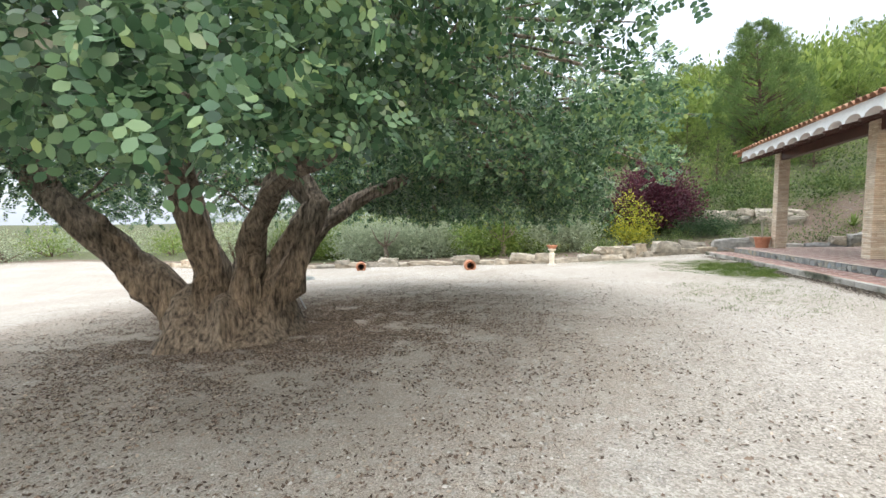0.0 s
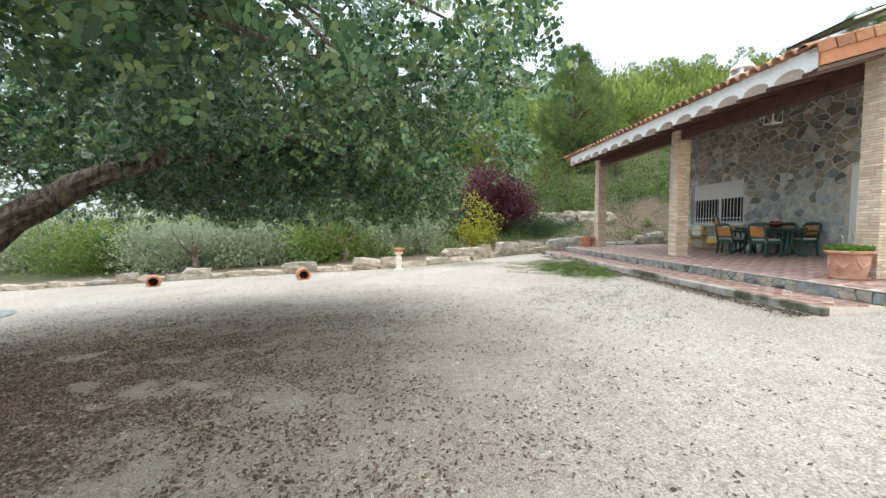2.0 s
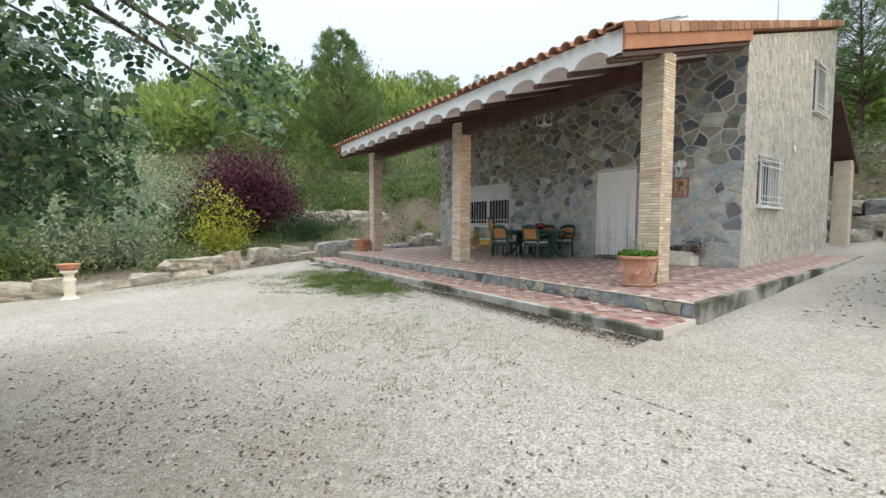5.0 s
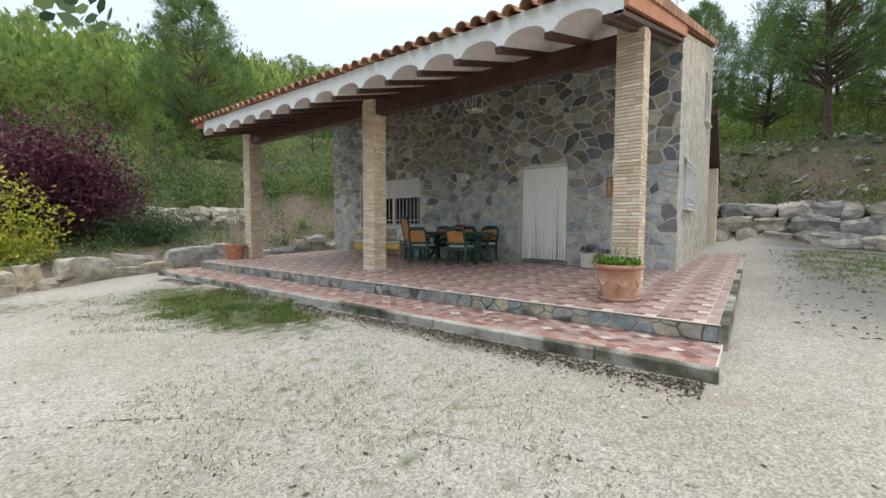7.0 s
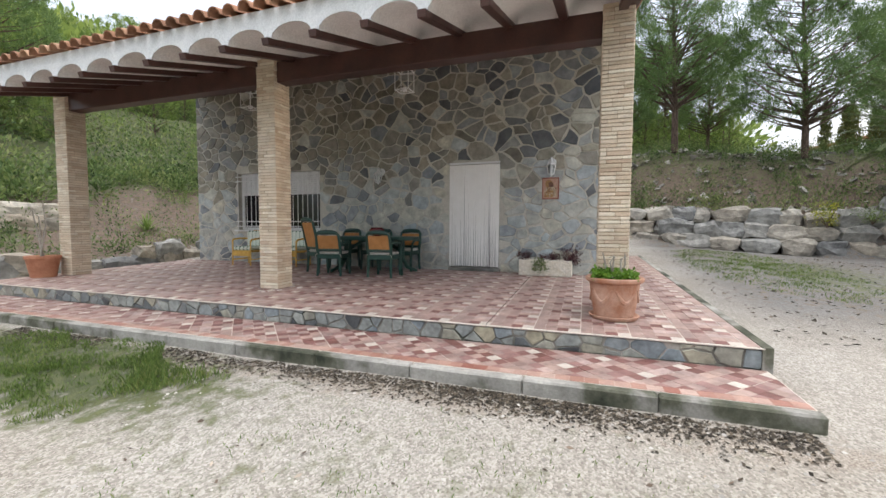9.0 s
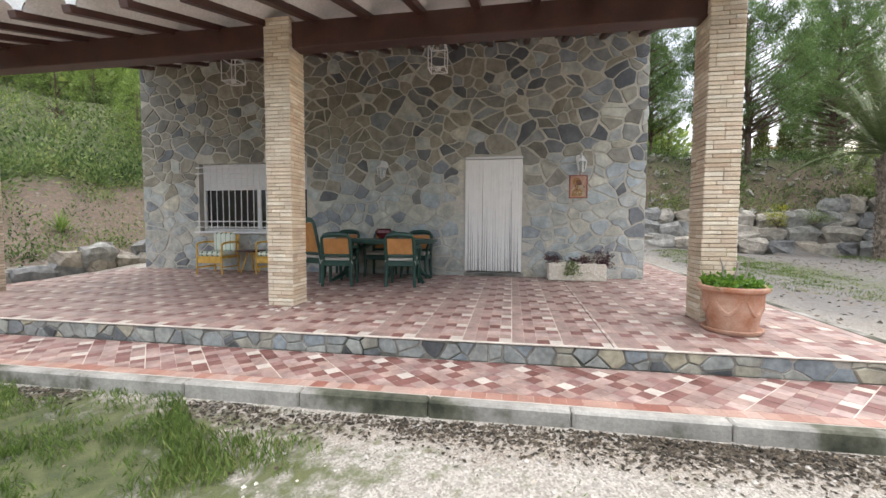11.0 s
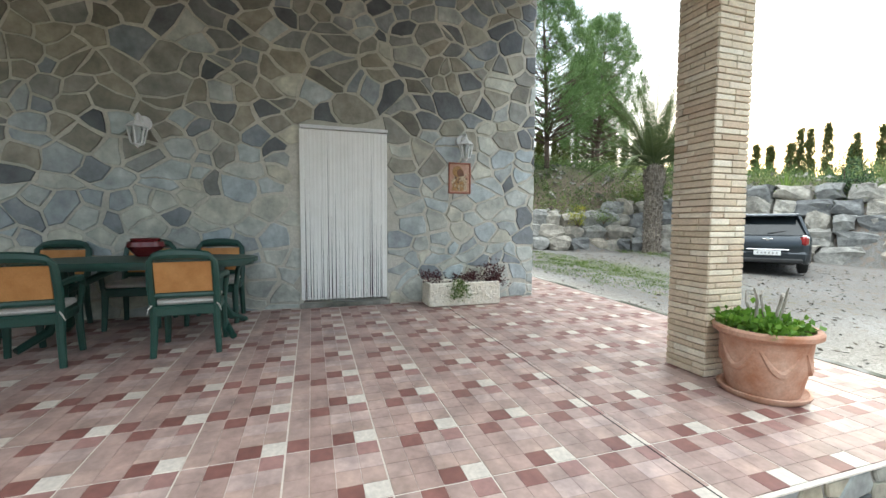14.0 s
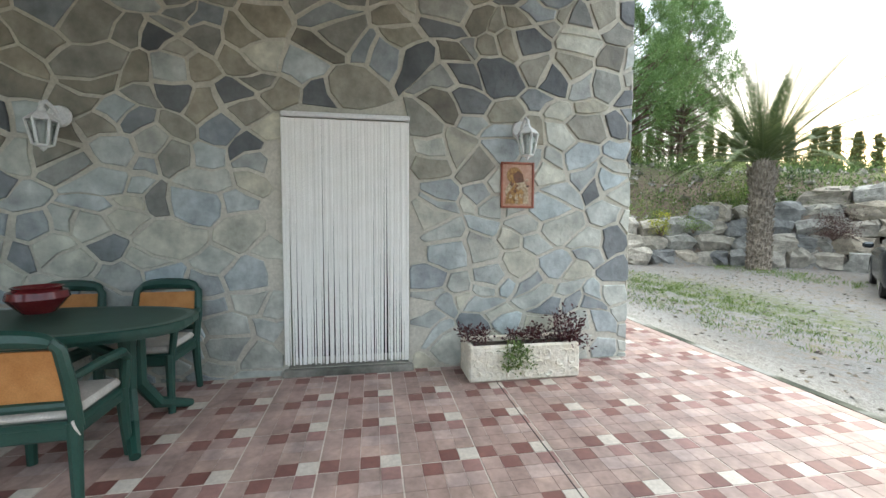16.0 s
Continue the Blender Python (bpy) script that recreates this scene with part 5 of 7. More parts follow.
def cane_armchair(at, rz):
    t = thing("cane_armchair", "honey-coloured cane armchair with a striped cushion", "chair", at, rz, "cane armchairs")
    for sx in (-1, 1):
        for sy in (-1, 1):
            part("leg", Shape().tube([(sx * 0.25, sy * 0.27, 0), (sx * 0.24, sy * 0.265, 0.36), (sx * 0.235 - (0.02 if sx < 0 else 0), sy * 0.27, 0.60 if sx > 0 else 0.78)], 0.017, 7), WICKER, t)
    for sy in (-1, 1):
        part("armrest", Shape().tube([(-0.25, sy * 0.27, 0.62), (0.0, sy * 0.285, 0.63), (0.2, sy * 0.28, 0.61), (0.25, sy * 0.27, 0.55)], 0.02, 7), WICKER, t)
        part("stretcher", Shape().tube([(-0.24, sy * 0.265, 0.14), (0.24, sy * 0.265, 0.14)], 0.012, 6), WICKER, t)
    part("stretcher", Shape().tube([(0.25, -0.27, 0.13), (0, -0.05, 0.15), (0.0, 0.05, 0.15), (0.25, 0.27, 0.13)], 0.012, 6), WICKER, t)
    part("seat", Shape().box((0, 0, 0.33), (0.5, 0.52, 0.05), None, 0.02).box((0.25, 0, 0.27), (0.02, 0.5, 0.10), None, 0.008), WICKER, t)
    part("backrest", Shape().tube([(-0.25, -0.27, 0.74), (-0.28, -0.12, 0.80), (-0.28, 0.12, 0.80), (-0.25, 0.27, 0.74)], 0.02, 7).box((-0.245, 0, 0.56), (0.015, 0.5, 0.36), None, 0.005), WICKER, t)
    stripe = 9
    for name, c, s in (("seat_cushion", (0.02, 0, 0.40), (0.46, 0.5, 0.09)), ("back_cushion", (-0.20, 0, 0.62), (0.09, 0.48, 0.38))):
        cu = part(name, Shape().box(c, s, None, 0.035), CUSHION_GREEN, t, "cream cushion with green stripes")
        for k in range(stripe):
            if k % 2:
                y = -s[1] / 2 + s[1] * (k + 0.5) / stripe
                part("stripe", Shape().box((c[0], y, c[2]), (s[0] + 0.006, s[1] / stripe * 0.8, s[2] + 0.006), None, 0.034), STRIPE, cu)
    return t


CUSHION_GREEN = surface("mint_cushion", (0.66, 0.72, 0.62), (0.78, 0.82, 0.73), 0.9, 8.0, 100.0)
STRIPE = surface("green_stripe", (0.13, 0.24, 0.16), (0.20, 0.32, 0.22), 0.9, 8.0, 100.0)
cane_armchair(on_porch(9.86, 16.06), 180)
cane_armchair(on_porch(10.02, 14.90), 180)
side_table = thing("side_table", "small round brown table between the cane chairs", "table", on_porch(10.1, 15.5))
part("tabletop", Shape().lathe([(0.0, 0.42), (0.27, 0.42), (0.28, 0.435), (0.27, 0.45), (0.0, 0.45)], 20, caps=False), BEAM, side_table)
for k in range(3):
    part("leg", Shape().tube([(0.2 * math.cos(k * 2.1 + 0.4), 0.2 * math.sin(k * 2.1 + 0.4), 0), (0.06 * math.cos(k * 2.1 + 0.4), 0.06 * math.sin(k * 2.1 + 0.4), 0.42)], 0.018, 6), WICKER, side_table)


def leaves_part(name, centres, spread, per, leaf, width, mat, parent, seed, low=None):
    g = np.random.default_rng(seed)
    pts, faces = tufts(g, np.array(centres, float), np.full(len(centres), spread), per, leaf, width, 0.6)
    if low is not None:
        pts[:, 2] = np.maximum(pts[:, 2], low)
    tagged(part(name, cloud_mesh(name, pts, faces, mat), None, parent), kind="stuff")


LETTUCE = leafy("pot_herb_leaf", [(0.1, (0.06, 0.14, 0.02)), (0.6, (0.15, 0.29, 0.035)), (0.95, (0.28, 0.42, 0.08))], 0.5, 0.3)
SUCCULENT = leafy("dark_succulent", [(0.1, (0.03, 0.014, 0.016)), (0.6, (0.10, 0.035, 0.042)), (0.95, (0.18, 0.10, 0.06))], 0.4, 0.15)
STICK = surface("grey_stick", (0.24, 0.21, 0.18), (0.40, 0.37, 0.32), 0.9, 20.0, 90.0)


POT = surface("weathered_terracotta", (0.38, 0.165, 0.09), (0.56, 0.37, 0.28), 0.85, 5.5, 60.0, 0.25)


def big_pot(at):
    t = thing("flower_pot", "large terracotta pot with relief swags and green herbs on a saucer", "plant pot", at)
    t.scale = (0.85, 0.85, 0.92)
    part("saucer", Shape().lathe([(0, 0), (0.27, 0), (0.305, 0.03), (0.31, 0.05), (0.29, 0.052), (0.26, 0.03), (0, 0.03)], 32, caps=False), POT, t, smooth=True)
    body = part("body", Shape().lathe([(0, 0.03), (0.235, 0.03), (0.245, 0.05), (0.285, 0.25), (0.305, 0.43), (0.33, 0.445), (0.355, 0.46), (0.358, 0.49), (0.345, 0.505), (0.31, 0.50), (0.295, 0.46), (0, 0.455)], 36, caps=False), POT, t, smooth=True)
    for k in range(6):
        a0 = k * math.pi / 3
        pts = [((0.292 - 0.018 * math.sin(u * math.pi)) * math.cos(a0 + u * 0.9), (0.292 - 0.018 * math.sin(u * math.pi)) * math.sin(a0 + u * 0.9), 0.37 - 0.15 * math.sin(u * math.pi)) for u in np.linspace(0, 1, 8)]
        part("swag", Shape().tube(pts, [0.012, 0.02, 0.027, 0.03, 0.03, 0.027, 0.02, 0.012], 6), POT, body)
    part("soil", Shape().lathe([(0, 0.475), (0.2, 0.48), (0.298, 0.47)], 24, caps=False), SOIL, t)
    g = random.Random(5)
    leaves_part("herb", [(g.uniform(-0.24, 0.24), g.uniform(-0.24, 0.24), 0.50 + g.uniform(0, 0.04)) for _ in range(60)], 0.03, 18, 0.05, 0.85, LETTUCE, t, 77, 0.47)
    for k in range(5):
        a = k * 1.3
        part("stick", Shape().tube([(0.08 * math.cos(a), 0.08 * math.sin(a), 0.46), (0.13 * math.cos(a + 0.4), 0.13 * math.sin(a + 0.4), 0.66 + 0.05 * (k % 3)), (0.17 * math.cos(a + 0.3), 0.16 * math.sin(a), 0.74 + 0.05 * (k % 2))], [0.014, 0.011, 0.006], 6), STICK, t)


big_pot((6.96, 8.10, floor_z(6.93) - 0.004))
pot = thing("flower_pot", "plain terracotta pot with bare canes beside the far pillar", "plant pot", (6.98, 18.28, floor_z(7.0)))
part("body", Shape().lathe([(0, 0), (0.19, 0), (0.25, 0.34), (0.27, 0.36), (0.27, 0.41), (0.24, 0.41), (0.22, 0.36), (0, 0.35)], 24, caps=False), TERRACOTTA, pot, smooth=True)
part("soil", Shape().lathe([(0, 0.37), (0.225, 0.365)], 20, caps=False), SOIL, pot)
for k in range(3):
    part("cane", Shape().tube([(0.04 * k - 0.04, 0.02 * k, 0.34), (0.02 - 0.05 * k, 0.1 * k - 0.1, 1.0 + 0.15 * k), (-0.02 - 0.08 * k, 0.16 * k - 0.12, 1.45 - 0.2 * k)], [0.016, 0.012, 0.006], 6), STICK, pot)

planter = thing("planter", "cream carved stone trough with dark trailing succulents", "planter", (10.13, 9.12, floor_z(10.13)), 0)
CREAM_STONE = surface("carved_cream_stone", (0.70, 0.63, 0.51), (0.84, 0.79, 0.69), 0.85, 14.0, 30.0, 0.9, 0.02)
tr = Shape().box((-0.155, 0, 0.15), (0.05, 0.98, 0.30), None, 0.012).box((0.155, 0, 0.15), (0.05, 0.98, 0.30), None, 0.012)
tr.box((0, -0.465, 0.15), (0.262, 0.05, 0.298), None, 0.01).box((0, 0.465, 0.15), (0.262, 0.05, 0.298), None, 0.01).box((0, 0, 0.04), (0.262, 0.882, 0.07))
part("trough", tr, CREAM_STONE, planter)
g = random.Random(3)
for k in range(26):
    y, z = -0.42 + 0.84 * (k % 9) / 8 + g.uniform(-0.03, 0.03), 0.06 + 0.085 * (k // 9) + g.uniform(-0.01, 0.01)
    cv = [(-0.182, y + 0.032 * math.cos(a + k), z + 0.026 * math.sin(a + k)) for a in np.linspace(0, 4.4, 7)]
    part("carving", Shape().tube(cv, [0.004, 0.009, 0.011, 0.012, 0.011, 0.009, 0.004], 5), CREAM_STONE, planter)
part("soil", Shape().box((0, 0, 0.24), (0.262, 0.882, 0.03)), SOIL, planter)
leaves_part("succulent", [(g.uniform(-0.1, 0.1), y + g.uniform(-0.07, 0.07), 0.31 + g.uniform(0, 0.09)) for y in (0.44, 0.4, 0.36, 0.02, -0.06, -0.12, -0.2) for _ in range(5)], 0.032, 26, 0.03, 0.55, SUCCULENT, planter, 78, 0.26)
leaves_part("succulent", [(g.uniform(-0.16, 0.12), -0.46 + g.uniform(-0.13, 0.12), 0.34 + g.uniform(-0.10, 0.16)) for _ in range(34)], 0.04, 26, 0.032, 0.55, SUCCULENT, planter, 79)
leaves_part("trailing_plant", [(-0.2 + g.uniform(-0.03, 0.02), 0.09 + g.uniform(-0.12, 0.12), 0.19 + g.uniform(-0.08, 0.14)) for _ in range(22)], 0.028, 24, 0.028, 0.6, HILL_SCRUB, planter, 80)

# ---- wall and ceiling fixtures ----
GLASS = bpy.data.materials.new("lamp_glass")
GLASS.use_nodes = True
GLASS.node_tree.nodes["Principled BSDF"].inputs["Transmission Weight"].default_value = 1.0
GLASS.node_tree.nodes["Principled BSDF"].inputs["Roughness"].default_value = 0.12
GLASS.node_tree.nodes["Principled BSDF"].inputs["Base Color"].default_value = (0.86, 0.93, 0.90, 1)


def wall_lantern(at, rz=0.0):
    """Hangs on a wall that lies behind it at +x."""
    t = thing("wall_lantern", "white lacquered wall lantern with glass panes", "lamp", at, rz, "wall lanterns")
    t.scale = (1.12, 1.12, 1.12)
    part("wall_plate", Shape().lathe([(0, 0), (0.075, 0), (0.068, 0.02), (0.03, 0.028), (0, 0.028)], 16, (-0.0, 0, 0.10), pose(0, 0, 0, 0, -90, 0), caps=False), WHITE_METAL, t, smooth=True)
    part("arm", Shape().tube([(-0.01, 0, 0.10), (-0.06, 0, 0.14), (-0.12, 0, 0.165), (-0.16, 0, 0.14), (-0.16, 0, 0.11)], 0.014, 7), WHITE_METAL, t)
    part("bulb", Shape().lathe([(0.0, -0.12), (0.03, -0.115), (0.034, 0.0), (0.02, 0.03), (0.0, 0.035)], 10, (-0.16, 0, 0), caps=False), WHITE_METAL, t, smooth=True)
    part("roof", Shape().lathe([(0.085, 0.03), (0.088, 0.038), (0.05, 0.075), (0.025, 0.09), (0.022, 0.105), (0.012, 0.125), (0.0, 0.15)], 6, (-0.16, 0, 0), caps=False), WHITE_METAL, t)
    part("base", Shape().lathe([(0.0, -0.165), (0.012, -0.155), (0.02, -0.14), (0.05, -0.13), (0.05, -0.12)], 6, (-0.16, 0, 0)), WHITE_METAL, t)
    for k in range(6):
        a = k * math.pi / 3
        part("rib", Shape().tube([(-0.16 + 0.05 * math.cos(a), 0.05 * math.sin(a), -0.12), (-0.16 + 0.08 * math.cos(a), 0.08 * math.sin(a), 0.032)], 0.009, 5), WHITE_METAL, t)
    part("glass", Shape().lathe([(0.044, -0.118), (0.072, 0.03)], 6, (-0.16, 0, 0), caps=False), GLASS, t)


wall_lantern((FX - 0.03, 12.74, 2.72))
wall_lantern((FX - 0.03, 9.05, 2.76))
wall_lantern((13.3, Y0 - 0.03, 3.25), -90)


def hanging_lantern(at):
    t = thing("hanging_lantern", "white wire cage lantern hanging under the porch ceiling", "lamp", at, 0, "hanging lanterns")
    s, h = 0.12, 0.33
    for sx in (-1, 1):
        for sy in (-1, 1):
            part("post", Shape().tube([(sx * s, sy * s, 0), (sx * s, sy * s, h), (sx * s * 0.5, sy * s * 0.5, h + 0.09), (0, 0, h + 0.12)], 0.008, 5), WHITE_METAL, t)
    for z in (0.0, h):
        fr = Shape()
        for a in (-1, 1):
            fr.box((0, a * s, z), (2 * s + 0.012, 0.014, 0.014)).box((a * s, 0, z + 0.0005), (0.014, 2 * s - 0.016, 0.014))
        part("ring", fr, WHITE_METAL, t)
    part("candle_cup", Shape().lathe([(0.0, 0.0), (0.04, 0.0), (0.045, 0.05), (0.0, 0.05)], 12, caps=False), WHITE_METAL, t)
    for a in (-1, 1):
        part("base_bar", Shape().tube([(-s, a * s, 0), (s, -a * s, 0)], 0.005, 5), WHITE_METAL, t)
    part("chain", Shape().tube([(0, 0, h + 0.12), (0, 0, under_z(at[0]) + 0.03 - at[2])], 0.005, 5), WHITE_METAL, t)


def rafter_y(y):
    return RY0 + RSTEP * round((y - RY0) / RSTEP)


hanging_lantern((8.5, rafter_y(11.3), 3.90))
hanging_lantern((8.5, rafter_y(14.7), 3.90))

icon = thing("tile_picture", "devotional ceramic tile picture in a brick-red frame", "picture", (FX - 0.02, 9.07, 2.375))
P_RED = surface("picture_frame_red", (0.24, 0.07, 0.04), (0.34, 0.12, 0.07), 0.6)
P_PINK = surface("picture_pink", (0.40, 0.21, 0.14), (0.55, 0.36, 0.27), 0.3, 30.0, 140.0)
P_OCHRE = surface("picture_ochre", (0.16, 0.055, 0.02), (0.50, 0.30, 0.09), 0.35, 45.0, 160.0)
P_CREAM = surface("picture_cream", (0.20, 0.11, 0.05), (0.72, 0.62, 0.44), 0.35, 45.0, 160.0)
P_BROWN = surface("picture_brown", (0.06, 0.025, 0.015), (0.20, 0.08, 0.035), 0.35, 45.0, 160.0)
fr = Shape()
for a in (-1, 1):
    fr.box((0, a * 0.15, 0), (0.035, 0.02, 0.42), None, 0.004).box((0, 0, a * 0.20), (0.0345, 0.28, 0.02), None, 0.004)
part("frame_border", fr, P_RED, icon)
part("tile_ground", Shape().box((0.004, 0, 0), (0.02, 0.282, 0.382)), P_PINK, icon)
turn_x = pose(0, 0, 0, 0, -90, 0)
for nm, mat, poly, lift_x in (("halo", P_OCHRE, [(0.075 * math.cos(a), 0.075 * math.sin(a)) for a in np.linspace(0, 6.0, 14)], 0.010),
                              ("robe", P_CREAM, [(-0.17, -0.11), (-0.17, 0.10), (-0.05, 0.12), (0.05, 0.06), (0.08, -0.04), (-0.02, -0.10)], 0.009),
                              ("mantle", P_OCHRE, [(-0.17, -0.05), (-0.17, 0.12), (-0.08, 0.10), (0.02, 0.02), (-0.06, -0.06)], 0.012),
                              ("veil", P_BROWN, [(0.03, -0.06), (0.10, -0.05), (0.13, 0.0), (0.09, 0.045), (0.02, 0.03)], 0.013)):
    off = (0.09, 0.03) if nm == "halo" else (0, 0)
    sh = Shape()
    n_p = len(poly)
    sh.add([(-lift_x, -(b + off[1]) * -1, a + off[0]) for a, b in poly] + [(-lift_x + 0.006, (b + off[1]), a + off[0]) for a, b in poly],
           [tuple(range(n_p)), tuple(range(n_p, 2 * n_p))[::-1]] + [(i, n_p + i, n_p + (i + 1) % n_p, (i + 1) % n_p) for i in range(n_p)])
    part(nm, sh, mat, icon)

rp_ = random.Random(17)
for k in range(22):
    py_, pz0 = rp_.gauss(0, 0.05), rp_.uniform(-0.165, 0.06)
    r_ = rp_.uniform(0.008, 0.02)
    ring_ = [(r_ * rp_.uniform(0.5, 1.4) * math.cos(a), r_ * rp_.uniform(0.6, 1.8) * math.sin(a)) for a in np.linspace(0, 5.5, 7)]
    sh = Shape().add([(-0.0148 - 0.0002 * k, py_ + a, pz0 + b) for a, b in ring_] + [(-0.008, py_ + a, pz0 + b) for a, b in ring_], [tuple(range(7))] + [(i, 7 + i, 7 + (i + 1) % 7, (i + 1) % 7) for i in range(7)])
    part("fold", sh, (P_CREAM, P_OCHRE, P_BROWN, P_CREAM)[k % 4], icon)

# ---- door curtain ----
STRING = surface("ivory_cord", (0.86, 0.85, 0.81), (0.92, 0.91, 0.88), 0.75, 6.0, 120.0)
curtain = thing("string_curtain", "ivory string curtain hanging over the dark doorway", "curtain", (FX - 0.025, (DOOR[0] + DOOR[1]) / 2, DOOR[2]))
part("rail", Shape().box((-0.01, 0, DOOR[3] - DOOR[2] - 0.0), (0.04, 1.07, 0.04), None, 0.006), WHITE_METAL, curtain, "thin white curtain rail")
g = random.Random(9)
y = -0.525
while y < 0.52:
    w = g.choice((0.014, 0.018, 0.022, 0.028))
    sway = g.uniform(-0.008, 0.008)
    dx = g.uniform(-0.006, 0.008)
    ht = DOOR[3] - DOOR[2] - 0.03
    st = Shape().tube([(dx * 0.3, y + w / 2, ht), (dx, y + w / 2 + sway * 0.5, ht * 0.5), (dx, y + w / 2 + sway, 0.03 + g.uniform(0, 0.015))], [w * 0.66, w * 0.53, w * 0.37], 6)
    st.v = [(v[0] * 0.3, v[1], v[2]) for v in st.v]
    part("string", st, STRING, curtain)
    y += w + (g.uniform(0.0, 0.005) if g.random() < 0.2 else -0.0055)
sill = Shape().box((FX - 0.02, (DOOR[0] + DOOR[1]) / 2, (floor_z(FX) + DOOR[2]) / 2 - 0.004), (0.09, 1.12, DOOR[2] - floor_z(FX)), None, 0.008)
structure("door_threshold", sill, CONCRETE)


# ---- windows ----
def barred_window(name, a0, a1, z0, z1, place, shut, bars, label, mullion):
    t = tagged(thing(name, label, "window"), kind="structure")
    m = place
    def bx(nm, ca, cd, cz, sa, sd, sz, mat=WHITE_METAL, par=t, bev=0.004):
        o = part(nm, Shape().box((0, 0, 0), (sa, sd, sz), None, bev), mat, par)
        o.matrix_basis = m @ pose(ca, cd, cz)
    mid, hz = (a0 + a1) / 2, (z0 + z1) / 2
    for nm, ca, cz, sa, sz in (("window_frame", a0 + 0.03, hz, 0.06, z1 - z0), ("window_frame", a1 - 0.03, hz, 0.06, z1 - z0), ("window_frame", mid, z0 + 0.03, a1 - a0 - 0.124, 0.06), ("window_frame", mid, z1 - 0.03, a1 - a0 - 0.124, 0.06), ("mullion", mullion, hz, 0.09, z1 - z0 - 0.124)):
        bx(nm, ca, 0.16, cz, sa, 0.06, sz)
    bx("pane", mid, 0.165, hz, a1 - a0 - 0.13, 0.008, z1 - z0 - 0.13, PANE)
    bx("window_sill", mid, -0.03, z0 - 0.022, a1 - a0 + 0.10, 0.16, 0.04, WHITE_METAL)
    if shut:
        n = int((z1 - shut) / 0.05)
        for k in range(n):
            bx("shutter_slat", mid, 0.105, z1 - 0.03 - k * 0.05, a1 - a0 - 0.06, 0.014, 0.047, PLASTER)
    for i in range(bars):
        a = a0 + 0.03 + (a1 - a0 - 0.06) * i / (bars - 1)
        bx("bar", a, -0.045, hz, 0.016, 0.016, z1 - z0 - 0.02)
    for cz in (z0 + 0.09, z0 + 0.21, z1 - 0.09, z1 - 0.21):
        bx("cross_bar", mid, -0.062, cz, a1 - a0 + 0.04, 0.018, 0.022)


PANE = bpy.data.materials.new("window_glass")
PANE.use_nodes = True
PANE.node_tree.nodes["Principled BSDF"].inputs["Base Color"].default_value = (0.02, 0.02, 0.022, 1)
PANE.node_tree.nodes["Principled BSDF"].inputs["Roughness"].default_value = 0.06
to_front = Matrix(((0, 1, 0, FX), (1, 0, 0, 0), (0, 0, 1, 0), (0, 0, 0, 1)))
to_side = Matrix(((1, 0, 0, 0), (0, 1, 0, Y0), (0, 0, 1, 0), (0, 0, 0, 1)))
barred_window("window_1", WIN[0], WIN[1], WIN[2], WIN[3], to_front, 2.40, 18, "white barred window with the roller shutter half down", 15.56)
barred_window("window_2", *SIDE_WIN, to_side, None, 9, "small white barred window in the side wall", 11.75)
barred_window("window_3", *UP_WIN, to_side, None, 2, "upper white window in the side wall", 15.1)


# ---- roof details ----
def half_tile(length, r0, r1, n=7, thick=0.014):
    """A clay barrel tile along +x, rounded side up."""
    sh = Shape()
    p = []
    for x, r in ((0, r0), (length, r1)):
        for rr in (r, r - thick):
            for k in range(n):
                a = math.pi * k / (n - 1)
                p.append((x, rr * math.cos(a), rr * math.sin(a)))
    q = []
    for k in range(n - 1):
        q += [(k, k + 1, 2 * n + k + 1, 2 * n + k), (n + k, 3 * n + k, 3 * n + k + 1, n + k + 1), (k, n + k, n + k + 1, k + 1), (2 * n + k, 2 * n + k + 1, 3 * n + k + 1, 3 * n + k)]
    q += [(0, 2 * n, 3 * n, n), (n - 1, 2 * n - 1, 4 * n - 1, 3 * n - 1)]
    return sh.add(p, q)


eave_mesh = half_tile(0.46, 0.098, 0.082).mesh("roof_tile", ROOF, True)
pitch = math.degrees(math.atan(SLOPE))
ny = 45
for k in range(ny):
    yk = 8.03 + (Y1 + 0.02 - 8.03) * k / (ny - 1)
    o = part("roof_tile", eave_mesh, None, roof)
    o.matrix_basis = pose(EAVE - 0.13, yk, roof_top(EAVE - 0.13) + 0.012 + 0.004 * math.sin(k * 1.9), 0, -pitch + 0.8 * math.sin(k * 2.3), 1.2 * math.sin(k * 1.3))
field = Shape()
one = half_tile(0.46, 0.098, 0.082, 5)
for k in range(ny):
    yk = 8.03 + (Y1 + 0.02 - 8.03) * k / (ny - 1)
    for j in range(1, 26):
        x = EAVE - 0.13 + 0.415 * j
        if x > BX - 0.1:
            break
        m = pose(x, yk, roof_top(x) + 0.012 + 0.006 * j % 2 * 0.004, 0, -pitch, 0)
        field.add([m @ Vector(v) for v in one.v], one.f)
tagged(part("roof_tiles_field", field, ROOF_J, roof), kind="stuff")
verge_mesh = Shape().box((0.15, 0.06, 0.01), (0.288, 0.26, 0.024), None, 0.006).box((0.15, -0.075, -0.06), (0.288, 0.024, 0.16), None, 0.006).mesh("verge_tile", ROOF, False)
for k in range(36):
    x = EAVE - 0.12 + 0.298 * k
    if x > BX + 0.1:
        break
    o = part("verge_tile", verge_mesh, None, roof)
    o.matrix_basis = pose(x, VERGE_Y + 0.005, roof_top(x) + 0.03, 0, -pitch - 2.2, 0)

